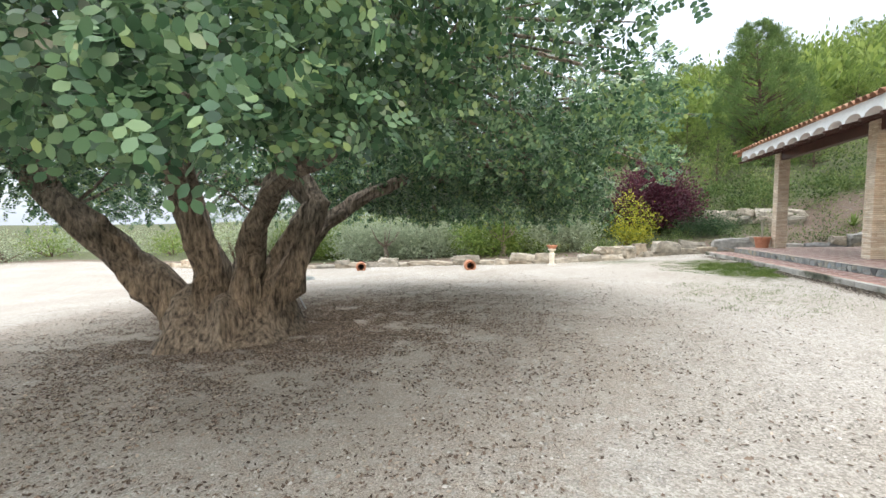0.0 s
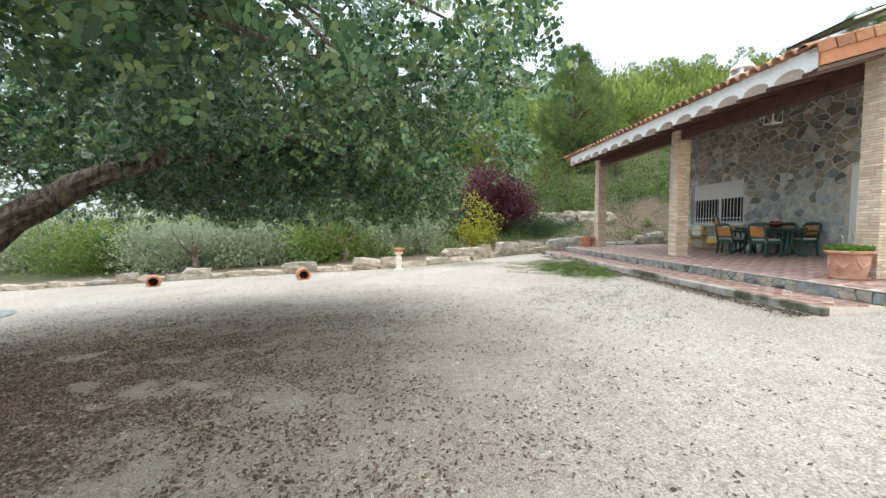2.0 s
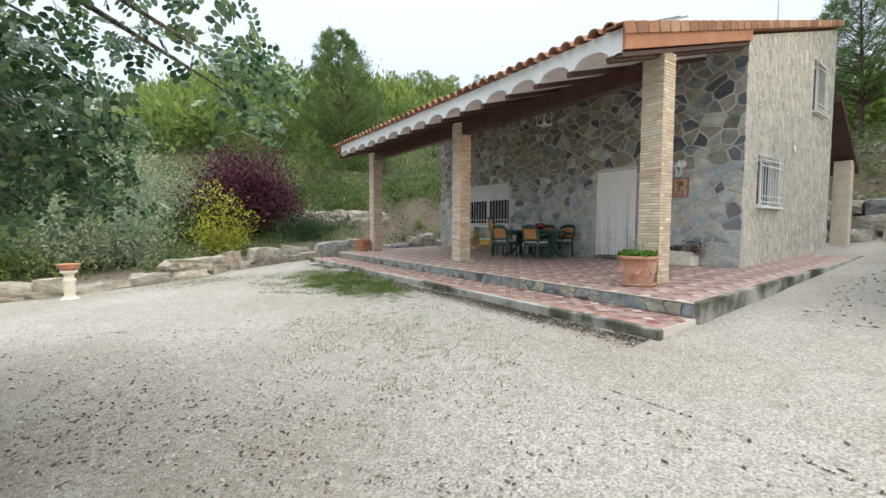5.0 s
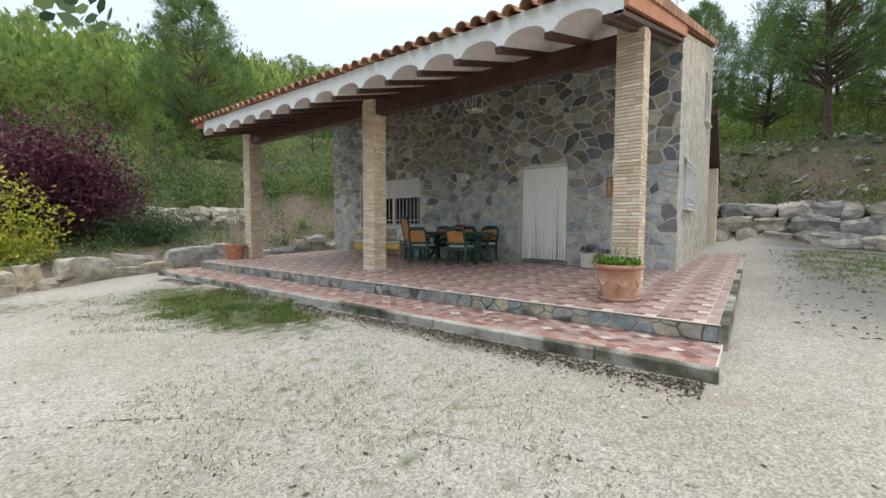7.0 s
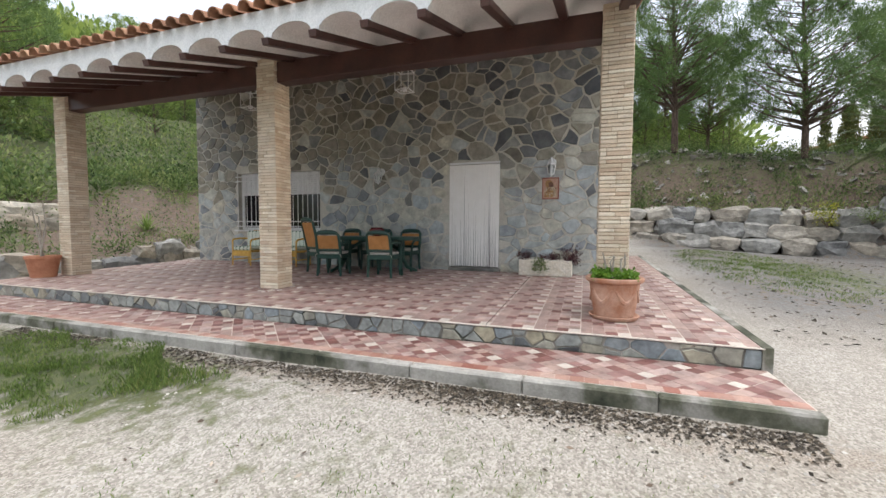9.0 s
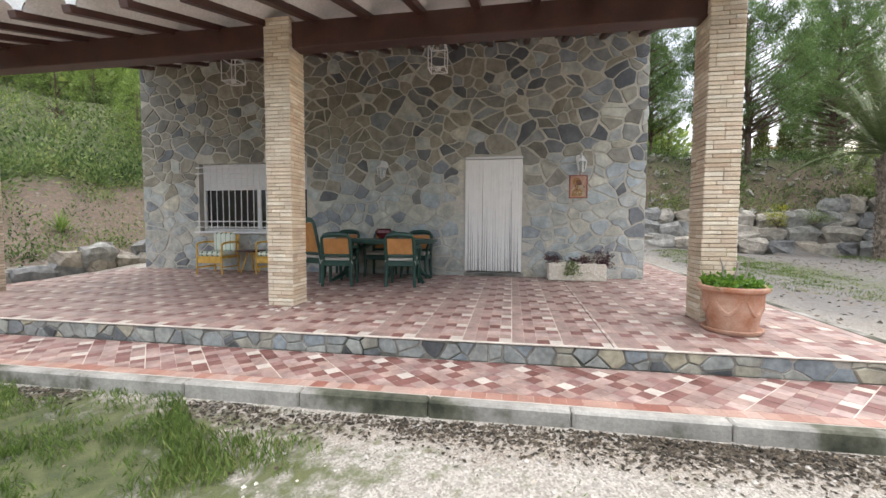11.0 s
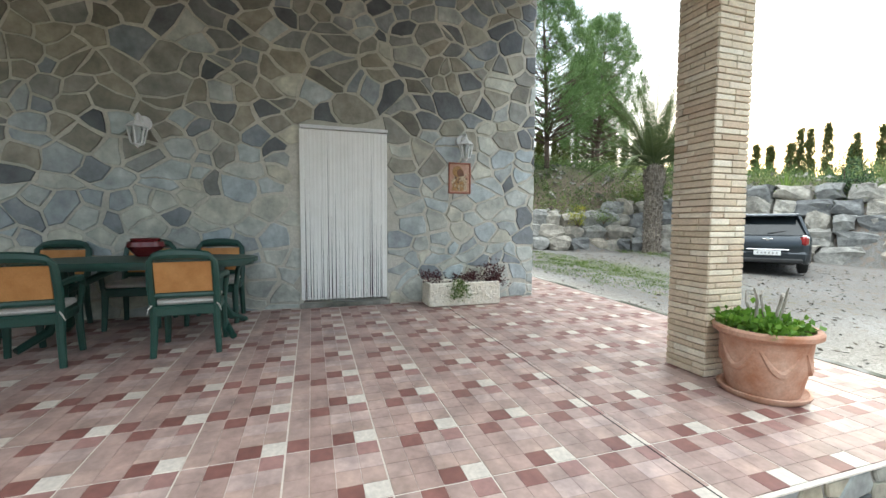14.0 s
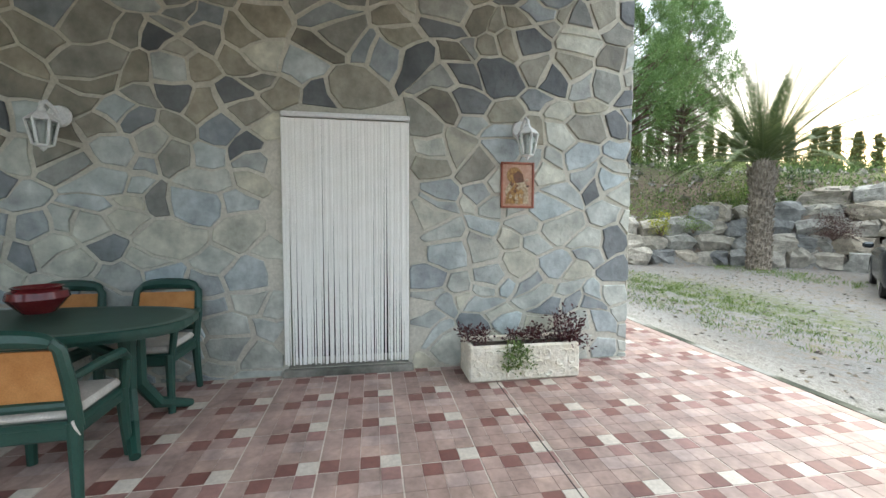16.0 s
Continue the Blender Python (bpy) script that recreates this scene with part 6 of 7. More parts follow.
chimney = thing("chimney", "white plastered chimney with a domed cap", "chimney", (10.75, 15.1, roof_top(10.75) - 0.1))
part("shaft", Shape().box((0, 0, 0.45), (0.5, 0.5, 1.1), None, 0.02), PLASTER, chimney)
part("collar", Shape().box((0, 0, 0.98), (0.62, 0.62, 0.07), None, 0.02), PLASTER, chimney)
for a in (-1, 1):
    for b in (-1, 1):
        part("post", Shape().box((a * 0.2, b * 0.2, 1.10), (0.1, 0.1, 0.18)), PLASTER, chimney)
part("cap", Shape().lathe([(0.36, 1.18), (0.37, 1.22), (0.28, 1.34), (0.16, 1.42), (0.14, 1.5), (0.0, 1.53)], 12, caps=False).box((0, 0, 1.19), (0.5, 0.5, 0.03)), PLASTER, chimney)

ALU = surface("aluminium", (0.42, 0.43, 0.44), (0.56, 0.57, 0.58), 0.35, 6.0, 80.0, 0.05, 0.003, 0.8)
PANEL = surface("solar_glass", (0.012, 0.016, 0.03), (0.02, 0.026, 0.045), 0.12, 3.0, 60.0, 0.02)
GREY_SHEET = surface("grey_sheet", (0.24, 0.24, 0.23), (0.34, 0.34, 0.33), 0.6, 2.0, 40.0)
solar = thing("solar_panel", "dark solar panel on an aluminium rack on the roof", "solar panel", (9.2, 10.25, roof_top(9.2)))
rise = 1.30 / 3.4
ptilt = pose(1.7, 0.8, 1.44, 0, -math.degrees(math.atan(rise)), 0)
part("panel", Shape().box((0, 0, 0), (3.6, 1.6, 0.04), None, 0.004), PANEL, solar).matrix_basis = ptilt
for yy in (-0.82, 0.82):
    part("rail", Shape().box((0.15, yy, -0.04), (4.0, 0.04, 0.05), None, 0.004), ALU, solar).matrix_basis = ptilt
for xx in (0.9, 1.9, 2.9):
    part("post", Shape().box((xx, 0.0, (0.285 * xx + 0.76 + rise * xx) / 2), (0.05, 0.05, (rise - 0.285) * xx + 0.80), None, 0.004), ALU, solar)
p = [(1.0, 0.05, 0.285 * 1.0), (3.3, 0.05, 0.285 * 3.3), (3.25, 0.05, rise * 3.25 + 0.72), (1.0, 0.05, rise * 1.0 + 0.72)]
part("side_sheet", Shape().add(p + [(a, b + 0.02, c) for a, b, c in p], [(0, 1, 2, 3), (7, 6, 5, 4), (0, 4, 5, 1), (1, 5, 6, 2), (2, 6, 7, 3), (3, 7, 4, 0)]), GREY_SHEET, solar, "grey closing sheet")

aerial = thing("tv_aerial", "thin television aerial on a mast", "aerial", (14.2, 8.6, roof_top(14.2) - 0.05))
part("mast", Shape().tube([(0, 0, 0), (0, 0, 1.5)], 0.016, 6), ALU, aerial)
part("boom", Shape().tube([(-0.35, 0.1, 1.3), (0.4, -0.1, 1.3)], 0.010, 5), ALU, aerial)
for k in range(7):
    x = -0.33 + 0.11 * k
    part("rod", Shape().tube([(x, 0.09 - 0.25 - 0.06 * x, 1.3), (x, 0.09 + 0.25 - 0.06 * x, 1.3)], 0.005, 4), ALU, aerial)

# lean-to behind the house
rear = Shape()
p = [(x, y, z) for x, z in ((BX + 0.02, 5.15), (19.0, 3.35)) for y in (7.75, Y1) for z in (z - 0.16, z)]
rear.add(p, [(1, 5, 7, 3), (0, 2, 6, 4), (0, 4, 5, 1), (2, 3, 7, 6), (0, 1, 3, 2), (4, 6, 7, 5)])
structure("rear_roof", rear, BEAM)
rp = thing("pillar", "cream brick pillar of the lean-to behind the house", "pillar", (18.5, 8.0, 0.2), 0, "porch pillars")
part("core", Shape().box((0, 0, 1.68), (0.4, 0.4, 3.35), None, 0.01), BRICK_J, rp)


# ---- parked car ----
CAR_PAINT = surface("grey_car_paint", (0.035, 0.042, 0.05), (0.045, 0.053, 0.062), 0.22, 2.0, 200.0, 0.02, 0.001, 0.6)
CAR_BLACK = surface("black_plastic", (0.012, 0.012, 0.013), (0.022, 0.022, 0.023), 0.6, 10.0, 120.0)
CAR_GLASS = surface("tinted_car_glass", (0.012, 0.016, 0.018), (0.02, 0.026, 0.03), 0.06, 2.0, 60.0, 0.0)
CHROME = surface("chrome", (0.62, 0.63, 0.65), (0.72, 0.73, 0.75), 0.15, 4.0, 60.0, 0.0, 0.001, 1.0)
TAIL = surface("red_tail_lens", (0.22, 0.012, 0.015), (0.34, 0.03, 0.03), 0.2, 20.0, 60.0, 0.05)
SILVER = surface("silver_roof_paint", (0.20, 0.215, 0.23), (0.26, 0.275, 0.29), 0.25, 2.0, 100.0, 0.02, 0.001, 0.5)


def loft(sections, n_side=1):
    """Skin over equal rings of points, closed at both ends."""
    sh = Shape()
    n = len(sections[0])
    p = [v for s in sections for v in s]
    q = [(j * n + i, j * n + (i + 1) % n, (j + 1) * n + (i + 1) % n, (j + 1) * n + i) for j in range(len(sections) - 1) for i in range(n)]
    q += [tuple(range(n))[::-1], tuple((len(sections) - 1) * n + i for i in range(n))]
    return sh.add(p, q)


def small_car(at, rz):
    """Its nose points to +x; the origin lies on the ground under its middle."""
    t = thing("parked_car", "dark grey compact crossover car parked with its tail to the house", "car", at, rz)
    def ring(x, w, z0, z1, tuck=0.06):
        return [(x, -w + tuck, z0), (x, -w, z0 + 0.12), (x, -w, z1 - 0.14), (x, -w + 0.05, z1 - 0.03), (x, -w + 0.14, z1), (x, w - 0.14, z1), (x, w - 0.05, z1 - 0.03), (x, w, z1 - 0.14), (x, w, z0 + 0.12), (x, w - tuck, z0)]
    low = [ring(-2.06, 0.60, 0.40, 0.80), ring(-2.02, 0.74, 0.34, 0.92), ring(-1.92, 0.84, 0.29, 1.00), ring(-1.7, 0.89, 0.26, 1.05), ring(-1.2, 0.905, 0.25, 1.05), ring(-0.6, 0.885, 0.24, 1.03), ring(0.6, 0.885, 0.24, 1.02), ring(1.35, 0.87, 0.26, 0.98), ring(1.85, 0.80, 0.30, 0.86), ring(2.02, 0.66, 0.36, 0.72)]
    part("body", loft(low), CAR_PAINT, t, smooth=True)
    g0 = [(-1.93, 0.78, 1.00), (-1.62, 0.60, 1.47), (0.35, 0.60, 1.49), (0.98, 0.76, 1.00)]
    gl = Shape()
    p = [(x, s * w, z) for s in (-1, 1) for x, w, z in g0]
    gl.add(p, [(0, 1, 2, 3), (7, 6, 5, 4), (0, 4, 5, 1), (1, 5, 6, 2), (2, 6, 7, 3), (3, 7, 4, 0)])
    part("glasshouse", gl, CAR_GLASS, t, "tinted windows")
    part("roof_panel", Shape().box((-0.66, 0, 1.51), (2.1, 1.24, 0.05), pose(0, 0, 0, 0, 0.5, 0), 0.022), SILVER, t, "pale silver roof")
    part("spoiler", Shape().box((-1.74, 0, 1.49), (0.22, 1.16, 0.035), pose(0, 0, 0, 0, -4, 0), 0.014), CAR_PAINT, t)
    for s in (-1, 1):
        part("pillar_post", Shape().tube([(-1.90, s * 0.77, 1.0), (-1.67, s * 0.615, 1.46)], 0.055, 6), CAR_PAINT, t)
        part("roof_rail", Shape().tube([(-1.5, s * 0.58, 1.53), (-0.6, s * 0.585, 1.565), (0.2, s * 0.58, 1.53)], 0.016, 6), CHROME, t)
        lamp = part("tail_lamp", Shape().box((-1.985, s * 0.715, 0.86), (0.14, 0.16, 0.24), None, 0.05), TAIL, t, "red tail lamp in a chrome bezel")
        part("bezel", Shape().box((-1.97, s * 0.715, 0.86), (0.14, 0.195, 0.275), None, 0.06), CHROME, lamp)
        part("mirror", Shape().box((0.62, s * 0.98, 1.05), (0.12, 0.2, 0.14), None, 0.04), CAR_PAINT, t)
        for xw in (-1.22, 1.28):
            wh = part("wheel", Shape().lathe([(0.0, -0.1), (0.27, -0.1), (0.335, -0.08), (0.345, 0.0), (0.335, 0.08), (0.27, 0.1), (0.0, 0.1)], 24, (xw, s * 0.78, 0.345), pose(0, 0, 0, 90, 0, 0), caps=False), CAR_BLACK, t, "black tyre", True)
            part("rim", Shape().lathe([(0.0, 0.0), (0.2, 0.0), (0.225, 0.015), (0.2, 0.03), (0.06, 0.02), (0.0, 0.03)], 16, (xw, s * 0.87, 0.345), pose(0, 0, 0, -90 * s, 0, 0), caps=False), CHROME, wh)
            part("wheel_arch", Shape().tube([(xw + 0.40 * math.cos(a), s * 0.86, 0.35 + 0.40 * math.sin(a)) for a in np.linspace(-0.1, 3.24, 12)], 0.035, 6), CAR_BLACK, t)
    part("bumper", Shape().box((-1.99, 0, 0.47), (0.2, 1.58, 0.26), None, 0.06), CAR_PAINT, t)
    part("bumper_strip", Shape().box((-2.05, 0, 0.36), (0.14, 1.40, 0.12), None, 0.03), CAR_BLACK, t)
    part("chrome_trim", Shape().box((-2.085, 0, 0.635), (0.03, 0.86, 0.03), None, 0.012), CHROME, t)
    pl = part("number_plate", Shape().box((-2.106, 0, 0.555), (0.012, 0.54, 0.115), None, 0.004), WHITE_METAL, t, "white number plate")
    for k in range(6):
        part("mark", Shape().box((-2.1135, -0.19 + 0.076 * k, 0.555), (0.003, 0.03, 0.045)), GREY_SHEET, pl)
    part("badge", Shape().box((-2.045, 0, 0.90), (0.02, 0.22, 0.03), None, 0.009).lathe([(0, 0), (0.05, 0), (0.045, 0.015), (0, 0.02)], 14, (-2.04, 0, 0.90), pose(0, 0, 0, 0, -90, 0), caps=False), CHROME, t, "chrome winged badge")
    part("wiper", Shape().tube([(-1.93, 0.0, 1.04), (-1.86, -0.36, 1.10)], 0.010, 5), CAR_BLACK, t)
    return t


small_car((13.6, -1.6, yard_z(13.6, -1.6) - 0.01), -53)

# ---- yard ornaments ----
def lying_jar(at, rz, s=1.0):
    t = thing("terracotta_jar", "terracotta jar lying on its side by the stone wall", "jar", at, rz)
    prof = [(0.0, 0.30), (0.09, 0.28), (0.17, 0.18), (0.20, 0.04), (0.19, -0.10), (0.15, -0.20), (0.155, -0.25), (0.19, -0.28), (0.19, -0.31), (0.14, -0.30), (0.12, -0.24), (0.16, -0.10), (0.16, 0.05), (0.1, 0.2), (0.0, 0.24)]
    part("vessel", Shape().lathe([(r * s, z * s) for r, z in prof], 22, (0, 0, 0.17 * s), pose(0, 0, 0, 90, 0, 0), caps=False), TERRACOTTA, t, smooth=True)
    # black disc in the hollow: shade painted in, the clay itself is not black
    part("inside", Shape().lathe([(0.0, -0.15 * s), (0.145 * s, -0.17 * s)], 18, (0, 0, 0.17 * s), pose(0, 0, 0, -90, 0, 0), caps=False), DARK, t)


lying_jar((-3.7, 15.55, yard_z(-3.7) - 0.03), -158, 1.1)
lying_jar((-8.8, 16.2, yard_z(-8.8) - 0.03), -150, 1.1)
ped = thing("pedestal", "small white stone figure pedestal carrying a terracotta bowl", "ornament", (-0.62, 16.55, yard_z(-0.62) - 0.03))
part("column", Shape().lathe([(0, 0), (0.17, 0), (0.17, 0.05), (0.12, 0.07), (0.09, 0.14), (0.11, 0.26), (0.10, 0.36), (0.12, 0.45), (0.08, 0.52), (0.10, 0.58), (0.15, 0.62), (0.15, 0.66), (0, 0.66)], 18, caps=False), CREAM_STONE, ped, smooth=True)
part("bowl", Shape().lathe([(0, 0.66), (0.13, 0.67), (0.20, 0.76), (0.205, 0.80), (0.18, 0.80), (0.0, 0.74)], 20, caps=False), TERRACOTTA, ped, "orange terracotta bowl", True)
gt = thing("glass_table", "round glass garden table on a thin metal base beside the tree", "table", (-5.75, 7.55, yard_z(-5.75)))
part("tabletop", Shape().lathe([(0.0, 0.66), (0.45, 0.66), (0.46, 0.67), (0.45, 0.68), (0.0, 0.68)], 28, caps=False), WHITE_METAL, gt)
for k in range(3):
    part("leg", Shape().tube([(0.32 * math.cos(k * 2.094), 0.32 * math.sin(k * 2.094), 0), (0.1 * math.cos(k * 2.094), 0.1 * math.sin(k * 2.094), 0.35), (0.3 * math.cos(k * 2.094), 0.3 * math.sin(k * 2.094), 0.66)], 0.014, 6), ALU, gt)

# far white house between the pines
hs = thing("far_house", "pale plastered house half hidden behind the pines", "house", on_ground(62.0, -21.0, 0.3), 20)
part("wall", Shape().box((0, 0, 2.2), (7, 6, 4.4), None, 0.05), PLASTER, hs)
part("roof", Shape().box((0, 0, 4.5), (7.6, 6.6, 0.3), None, 0.05), ROOF_J, hs)
for k in range(3):
    w = part("window", Shape().box((-3.51, -1.8 + 1.8 * k, 2.8), (0.06, 0.9, 1.2)), CAR_GLASS, hs)
    part("window_surround", Shape().box((-3.505, -1.8 + 1.8 * k, 2.8), (0.05, 1.05, 1.35)), PLASTER, w)

# ---- fallen leaves, grass and loose stones ----
def ground_z(x, y):
    return terrain(x, y)[0]


def litter_mesh(n, seed, pick, lo, hi):
    g = np.random.default_rng(seed)
    x, y = pick(g, n)
    n = len(x)
    z = ground_z(x, y) + 0.006
    a = g.uniform(0, 6.28, n)
    up = np.stack([np.cos(a), np.sin(a), g.normal(size=n) * 0.25], 1)
    nrm = unit(np.stack([g.normal(size=n) * 0.35, g.normal(size=n) * 0.35, np.ones(n)], 1))
    ln = g.uniform(lo, hi, n)
    return leaf_faces(g, np.stack([x, y, z], 1), nrm, up, ln, ln * g.uniform(0.3, 0.6, n))


def under_tree(g, n):
    a, r = g.uniform(0, 6.28, n), np.minimum(np.abs(g.normal(size=n)) * 2.8 + 0.5 * g.random(n), 7.6)
    x, y = -4.4 + 1.1 * r * np.cos(a), 6.0 + r * np.sin(a)
    # the wind has gathered them in drifts
    heap = np.array([noise.noise(Vector((p * 0.9, q * 1.5, 1.0))) + 0.8 * noise.noise(Vector((p * 3.0, q * 4.5, 5.0))) for p, q in zip(x, y)])
    keep = 1.3 * heap + 1.1 * g.random(n) > 0.35
    return x[keep], y[keep]


pts, faces = litter_mesh(230000, 71, under_tree, 0.02, 0.05)
tagged(part("leaf_litter", cloud_mesh("leaf_litter", pts, faces, LITTER), None), "brown fallen carob leaves strewn under the tree", "fallen leaves", kind="stuff")


def along_kerb(g, n):
    x = 5.27 - np.abs(g.normal(size=n)) * 0.14
    y = g.uniform(6.9, 18.8, n)
    x = x - 0.22 * np.clip(np.sin(y * 3.1) * np.sin(y * 1.3 + 1), 0, 1) * g.random(n)
    y = np.where(np.sin(y * 2.3) + 0.5 * np.sin(y * 5.1) > -0.3, y, g.uniform(7.0, 11.0, n))
    return x, y


pts, faces = litter_mesh(9000, 72, along_kerb, 0.012, 0.05)
tagged(part("kerb_litter", cloud_mesh("kerb_litter", pts, faces, LITTER_DARK), None), "dark rotting leaves gathered along the kerb", "fallen leaves", kind="stuff")
pts, faces = litter_mesh(1100, 73, lambda g, n: (g.uniform(-3, 5.2, n), g.uniform(-1, 17, n)), 0.02, 0.06)
tagged(part("scattered_leaves", cloud_mesh("scattered_leaves", pts, faces, LITTER), None), "single dry leaves scattered over the gravel", "fallen leaves", kind="stuff")


pts, faces = litter_mesh(3200, 74, lambda g, n: (g.uniform(7.5, 17.0, n), g.uniform(-3.5, 6.4, n)), 0.03, 0.10)
tagged(part("drive_leaves", cloud_mesh("drive_leaves", pts, faces, LITTER_DARK), None), "dark fallen leaves scattered over the gravel where the car stands", "fallen leaves", kind="stuff")


def blades(n, seed, pick, lo, hi):
    g = np.random.default_rng(seed)
    x, y = pick(g, n)
    clump = np.array([noise.noise(Vector((p * 2.2, q * 2.2, 2.0))) + 0.7 * noise.noise(Vector((p * 7.0, q * 7.0, 4.0))) for p, q in zip(x, y)])
    keep = clump + 0.45 * g.random(n) > 0.1
    x, y, n = x[keep], y[keep], int(keep.sum())
    ln = g.uniform(lo, hi, n)
    up = unit(np.stack([g.normal(size=n) * 0.45, g.normal(size=n) * 0.45, np.ones(n)], 1))
    nrm = unit(np.stack([g.normal(size=n), g.normal(size=n), np.zeros(n) + 0.1], 1))
    z = ground_z(x, y) + ln * 0.42
    return leaf_faces(g, np.stack([x, y, z], 1), nrm, up, ln, np.full(n, 0.006) + ln * 0.03)


def grass_patch(cx, cy, rx, ry, power=0.6):
    def pick(g, n):
        a, r = g.uniform(0, 6.28, n), g.random(n) ** power
        x, y = cx + rx * r * np.cos(a), cy + ry * r * np.sin(a)
        return x + 0.2 * np.sin(y * 4), y + 0.15 * np.sin(x * 5)
    return pick


for n, sd, patch, lo, hi in ((13000, 81, grass_patch(4.55, 13.4, 0.72, 1.9), 0.02, 0.085), (1700, 82, grass_patch(4.8, 12.3, 0.3, 0.6, 0.8), 0.04, 0.12), (9000, 83, grass_patch(3.9, 14.6, 1.1, 2.3, 0.7), 0.012, 0.05),
                            (16000, 84, grass_patch(14.0, 4.6, 4.0, 1.5, 0.7), 0.02, 0.08), (2600, 85, grass_patch(16.6, -1.0, 2.4, 0.9), 0.04, 0.14), (3000, 86, grass_patch(3.4, 9.2, 1.4, 2.0, 0.6), 0.015, 0.05)):
    pts, faces = blades(n, sd, patch, lo, hi)
    tagged(part("grass", cloud_mesh("grass", pts, faces, GRASS), None), "patchy green grass growing through the gravel", "grass", kind="stuff")
g = np.random.default_rng(88)
n = 9000
px_, py_ = g.uniform(-2.5, 5.2, n), g.uniform(0.2, 14.0, n)
bare = ~((px_ > 3.7) & (py_ > 11.8) & (py_ < 16.0))
px_, py_ = px_[bare], py_[bare]
n = len(px_)
pz_ = ground_z(px_, py_)
rr_ = 0.006 + 0.014 * g.random(n) ** 2
octa = np.array([(1, 0, 0), (0, 1, 0), (-1, 0, 0), (0, -1, 0), (0, 0, 0.7)], float)
spin = g.uniform(0, 6.28, n)
co = octa[None] * rr_[:, None, None] * g.uniform(0.7, 1.3, (n, 5, 1))
cs_, sn_ = np.cos(spin)[:, None], np.sin(spin)[:, None]
co = np.stack([co[..., 0] * cs_ - co[..., 1] * sn_, co[..., 0] * sn_ + co[..., 1] * cs_, co[..., 2]], -1) + np.stack([px_, py_, pz_], 1)[:, None, :]
tri = np.array([(0, 1, 4), (1, 2, 4), (2, 3, 4), (3, 0, 4)])
PEBBLE = pieces("pebble", [(0.0, (0.22, 0.205, 0.18)), (0.5, (0.38, 0.36, 0.33)), (1.0, (0.54, 0.515, 0.48))], 0.9, 60.0, 0.3, 0.002, "Island", 0.3)
tagged(part("pebbles", cloud_mesh("pebbles", co.reshape(-1, 3), (np.arange(n)[:, None, None] * 5 + tri[None]).reshape(-1, 3), PEBBLE), None), "loose pale gravel chips on the yard", "gravel", kind="stuff")


# ---- pieces: floor tiles ----
CELLS = [[2, 0, 0, 1], [1, 0, 0, 0], [0, 0, 0, 1], [0, 0, 0, 0]]
TILE, CELL = 0.452, 0.113


def tile_shape(u0, u1, v0, v1, variant=0):
    """Part of a sixteen-cell tile: u runs along +y, v along +x; the cells stand proud of their joints."""
    sh = Shape()
    for iu in range(4):
        for iv in range(4):
            a0, a1 = max(iu * CELL, u0), min((iu + 1) * CELL, u1)
            b0, b1 = max(iv * CELL, v0), min((iv + 1) * CELL, v1)
            if a1 - a0 < 0.012 or b1 - b0 < 0.012:
                continue
            eu0, eu1 = a0 + (0.0045 if iu == 0 else 0.0013), a1 - (0.0045 if iu == 3 else 0.0013)
            ev0, ev1 = b0 + (0.0045 if iv == 0 else 0.0013), b1 - (0.0045 if iv == 3 else 0.0013)
            top = [(ev0, eu0, 0.0), (ev1, eu0, 0.0), (ev1, eu1, 0.0), (ev0, eu1, 0.0)]
            low = [(x, y, -0.011) for x, y, _ in top]
            slot = CELLS[iu][iv]
            if variant == 3 and (iu * 5 + iv * 3) % 11 == 4:
                slot = 1 - slot if slot < 2 else 2
            sh.add(top + low, [(0, 1, 2, 3), (0, 4, 5, 1), (1, 5, 6, 2), (2, 6, 7, 3), (3, 7, 4, 0)], slot)
    return sh


tile_cache = {}


def tile_mesh(u0, u1, v0, v1, variant):
    key = (round(u0, 3), round(u1, 3), round(v0, 3), round(v1, 3), variant)
    if key not in tile_cache:
        tile_cache[key] = tile_shape(u0, u1, v0, v1, variant).mesh("tile", [T_MID, T_RED, T_CREAM])
    return tile_cache[key]


incline = -math.degrees(math.atan(0.024))
rt = random.Random(4)
far_tiles = Shape()
made = 0
for x_lo, x_hi, y_lo, y_hi in ((6.215, FX - 0.012, TY0 + 0.025, TY1), (FX - 0.012, TX1, TY0 + 0.025, Y0 - 0.012)):
    i0, i1 = int((x_lo - 6.215) / TILE + 1e-6), math.ceil((x_hi - 6.215) / TILE)
    j0, j1 = math.floor((y_lo - 10.70) / TILE), math.ceil((y_hi - 10.70) / TILE)
    for i in range(i0, i1):
        for j in range(j0, j1):
            tx, ty = 6.215 + i * TILE, 10.70 + j * TILE
            v0, v1, u0, u1 = max(0, x_lo - tx), min(TILE, x_hi - tx), max(0, y_lo - ty), min(TILE, y_hi - ty)
            if v1 - v0 < 0.02 or u1 - u0 < 0.02:
                continue
            m = pose(tx, ty, floor_z(tx) + rt.uniform(-0.0006, 0.0006), 0, incline, 0)
            variant = rt.randrange(4)
            if tx < 10.4 and ty < 16.0:
                o = part("tile", tile_mesh(u0, u1, v0, v1, variant), None, terrace)
                o.matrix_basis = m
                made += 1
            else:
                sh = tile_shape(u0, u1, v0, v1, variant)
                k = len(far_tiles.v)
                far_tiles.v += [tuple(m @ Vector(a)) for a in sh.v]
                far_tiles.f += [tuple(k + b for b in f) for f in sh.f]
                far_tiles.slot += sh.slot
tagged(part("tile_field", far_tiles, [T_MID, T_RED, T_CREAM], terrace), kind="stuff")
joint = Shape()
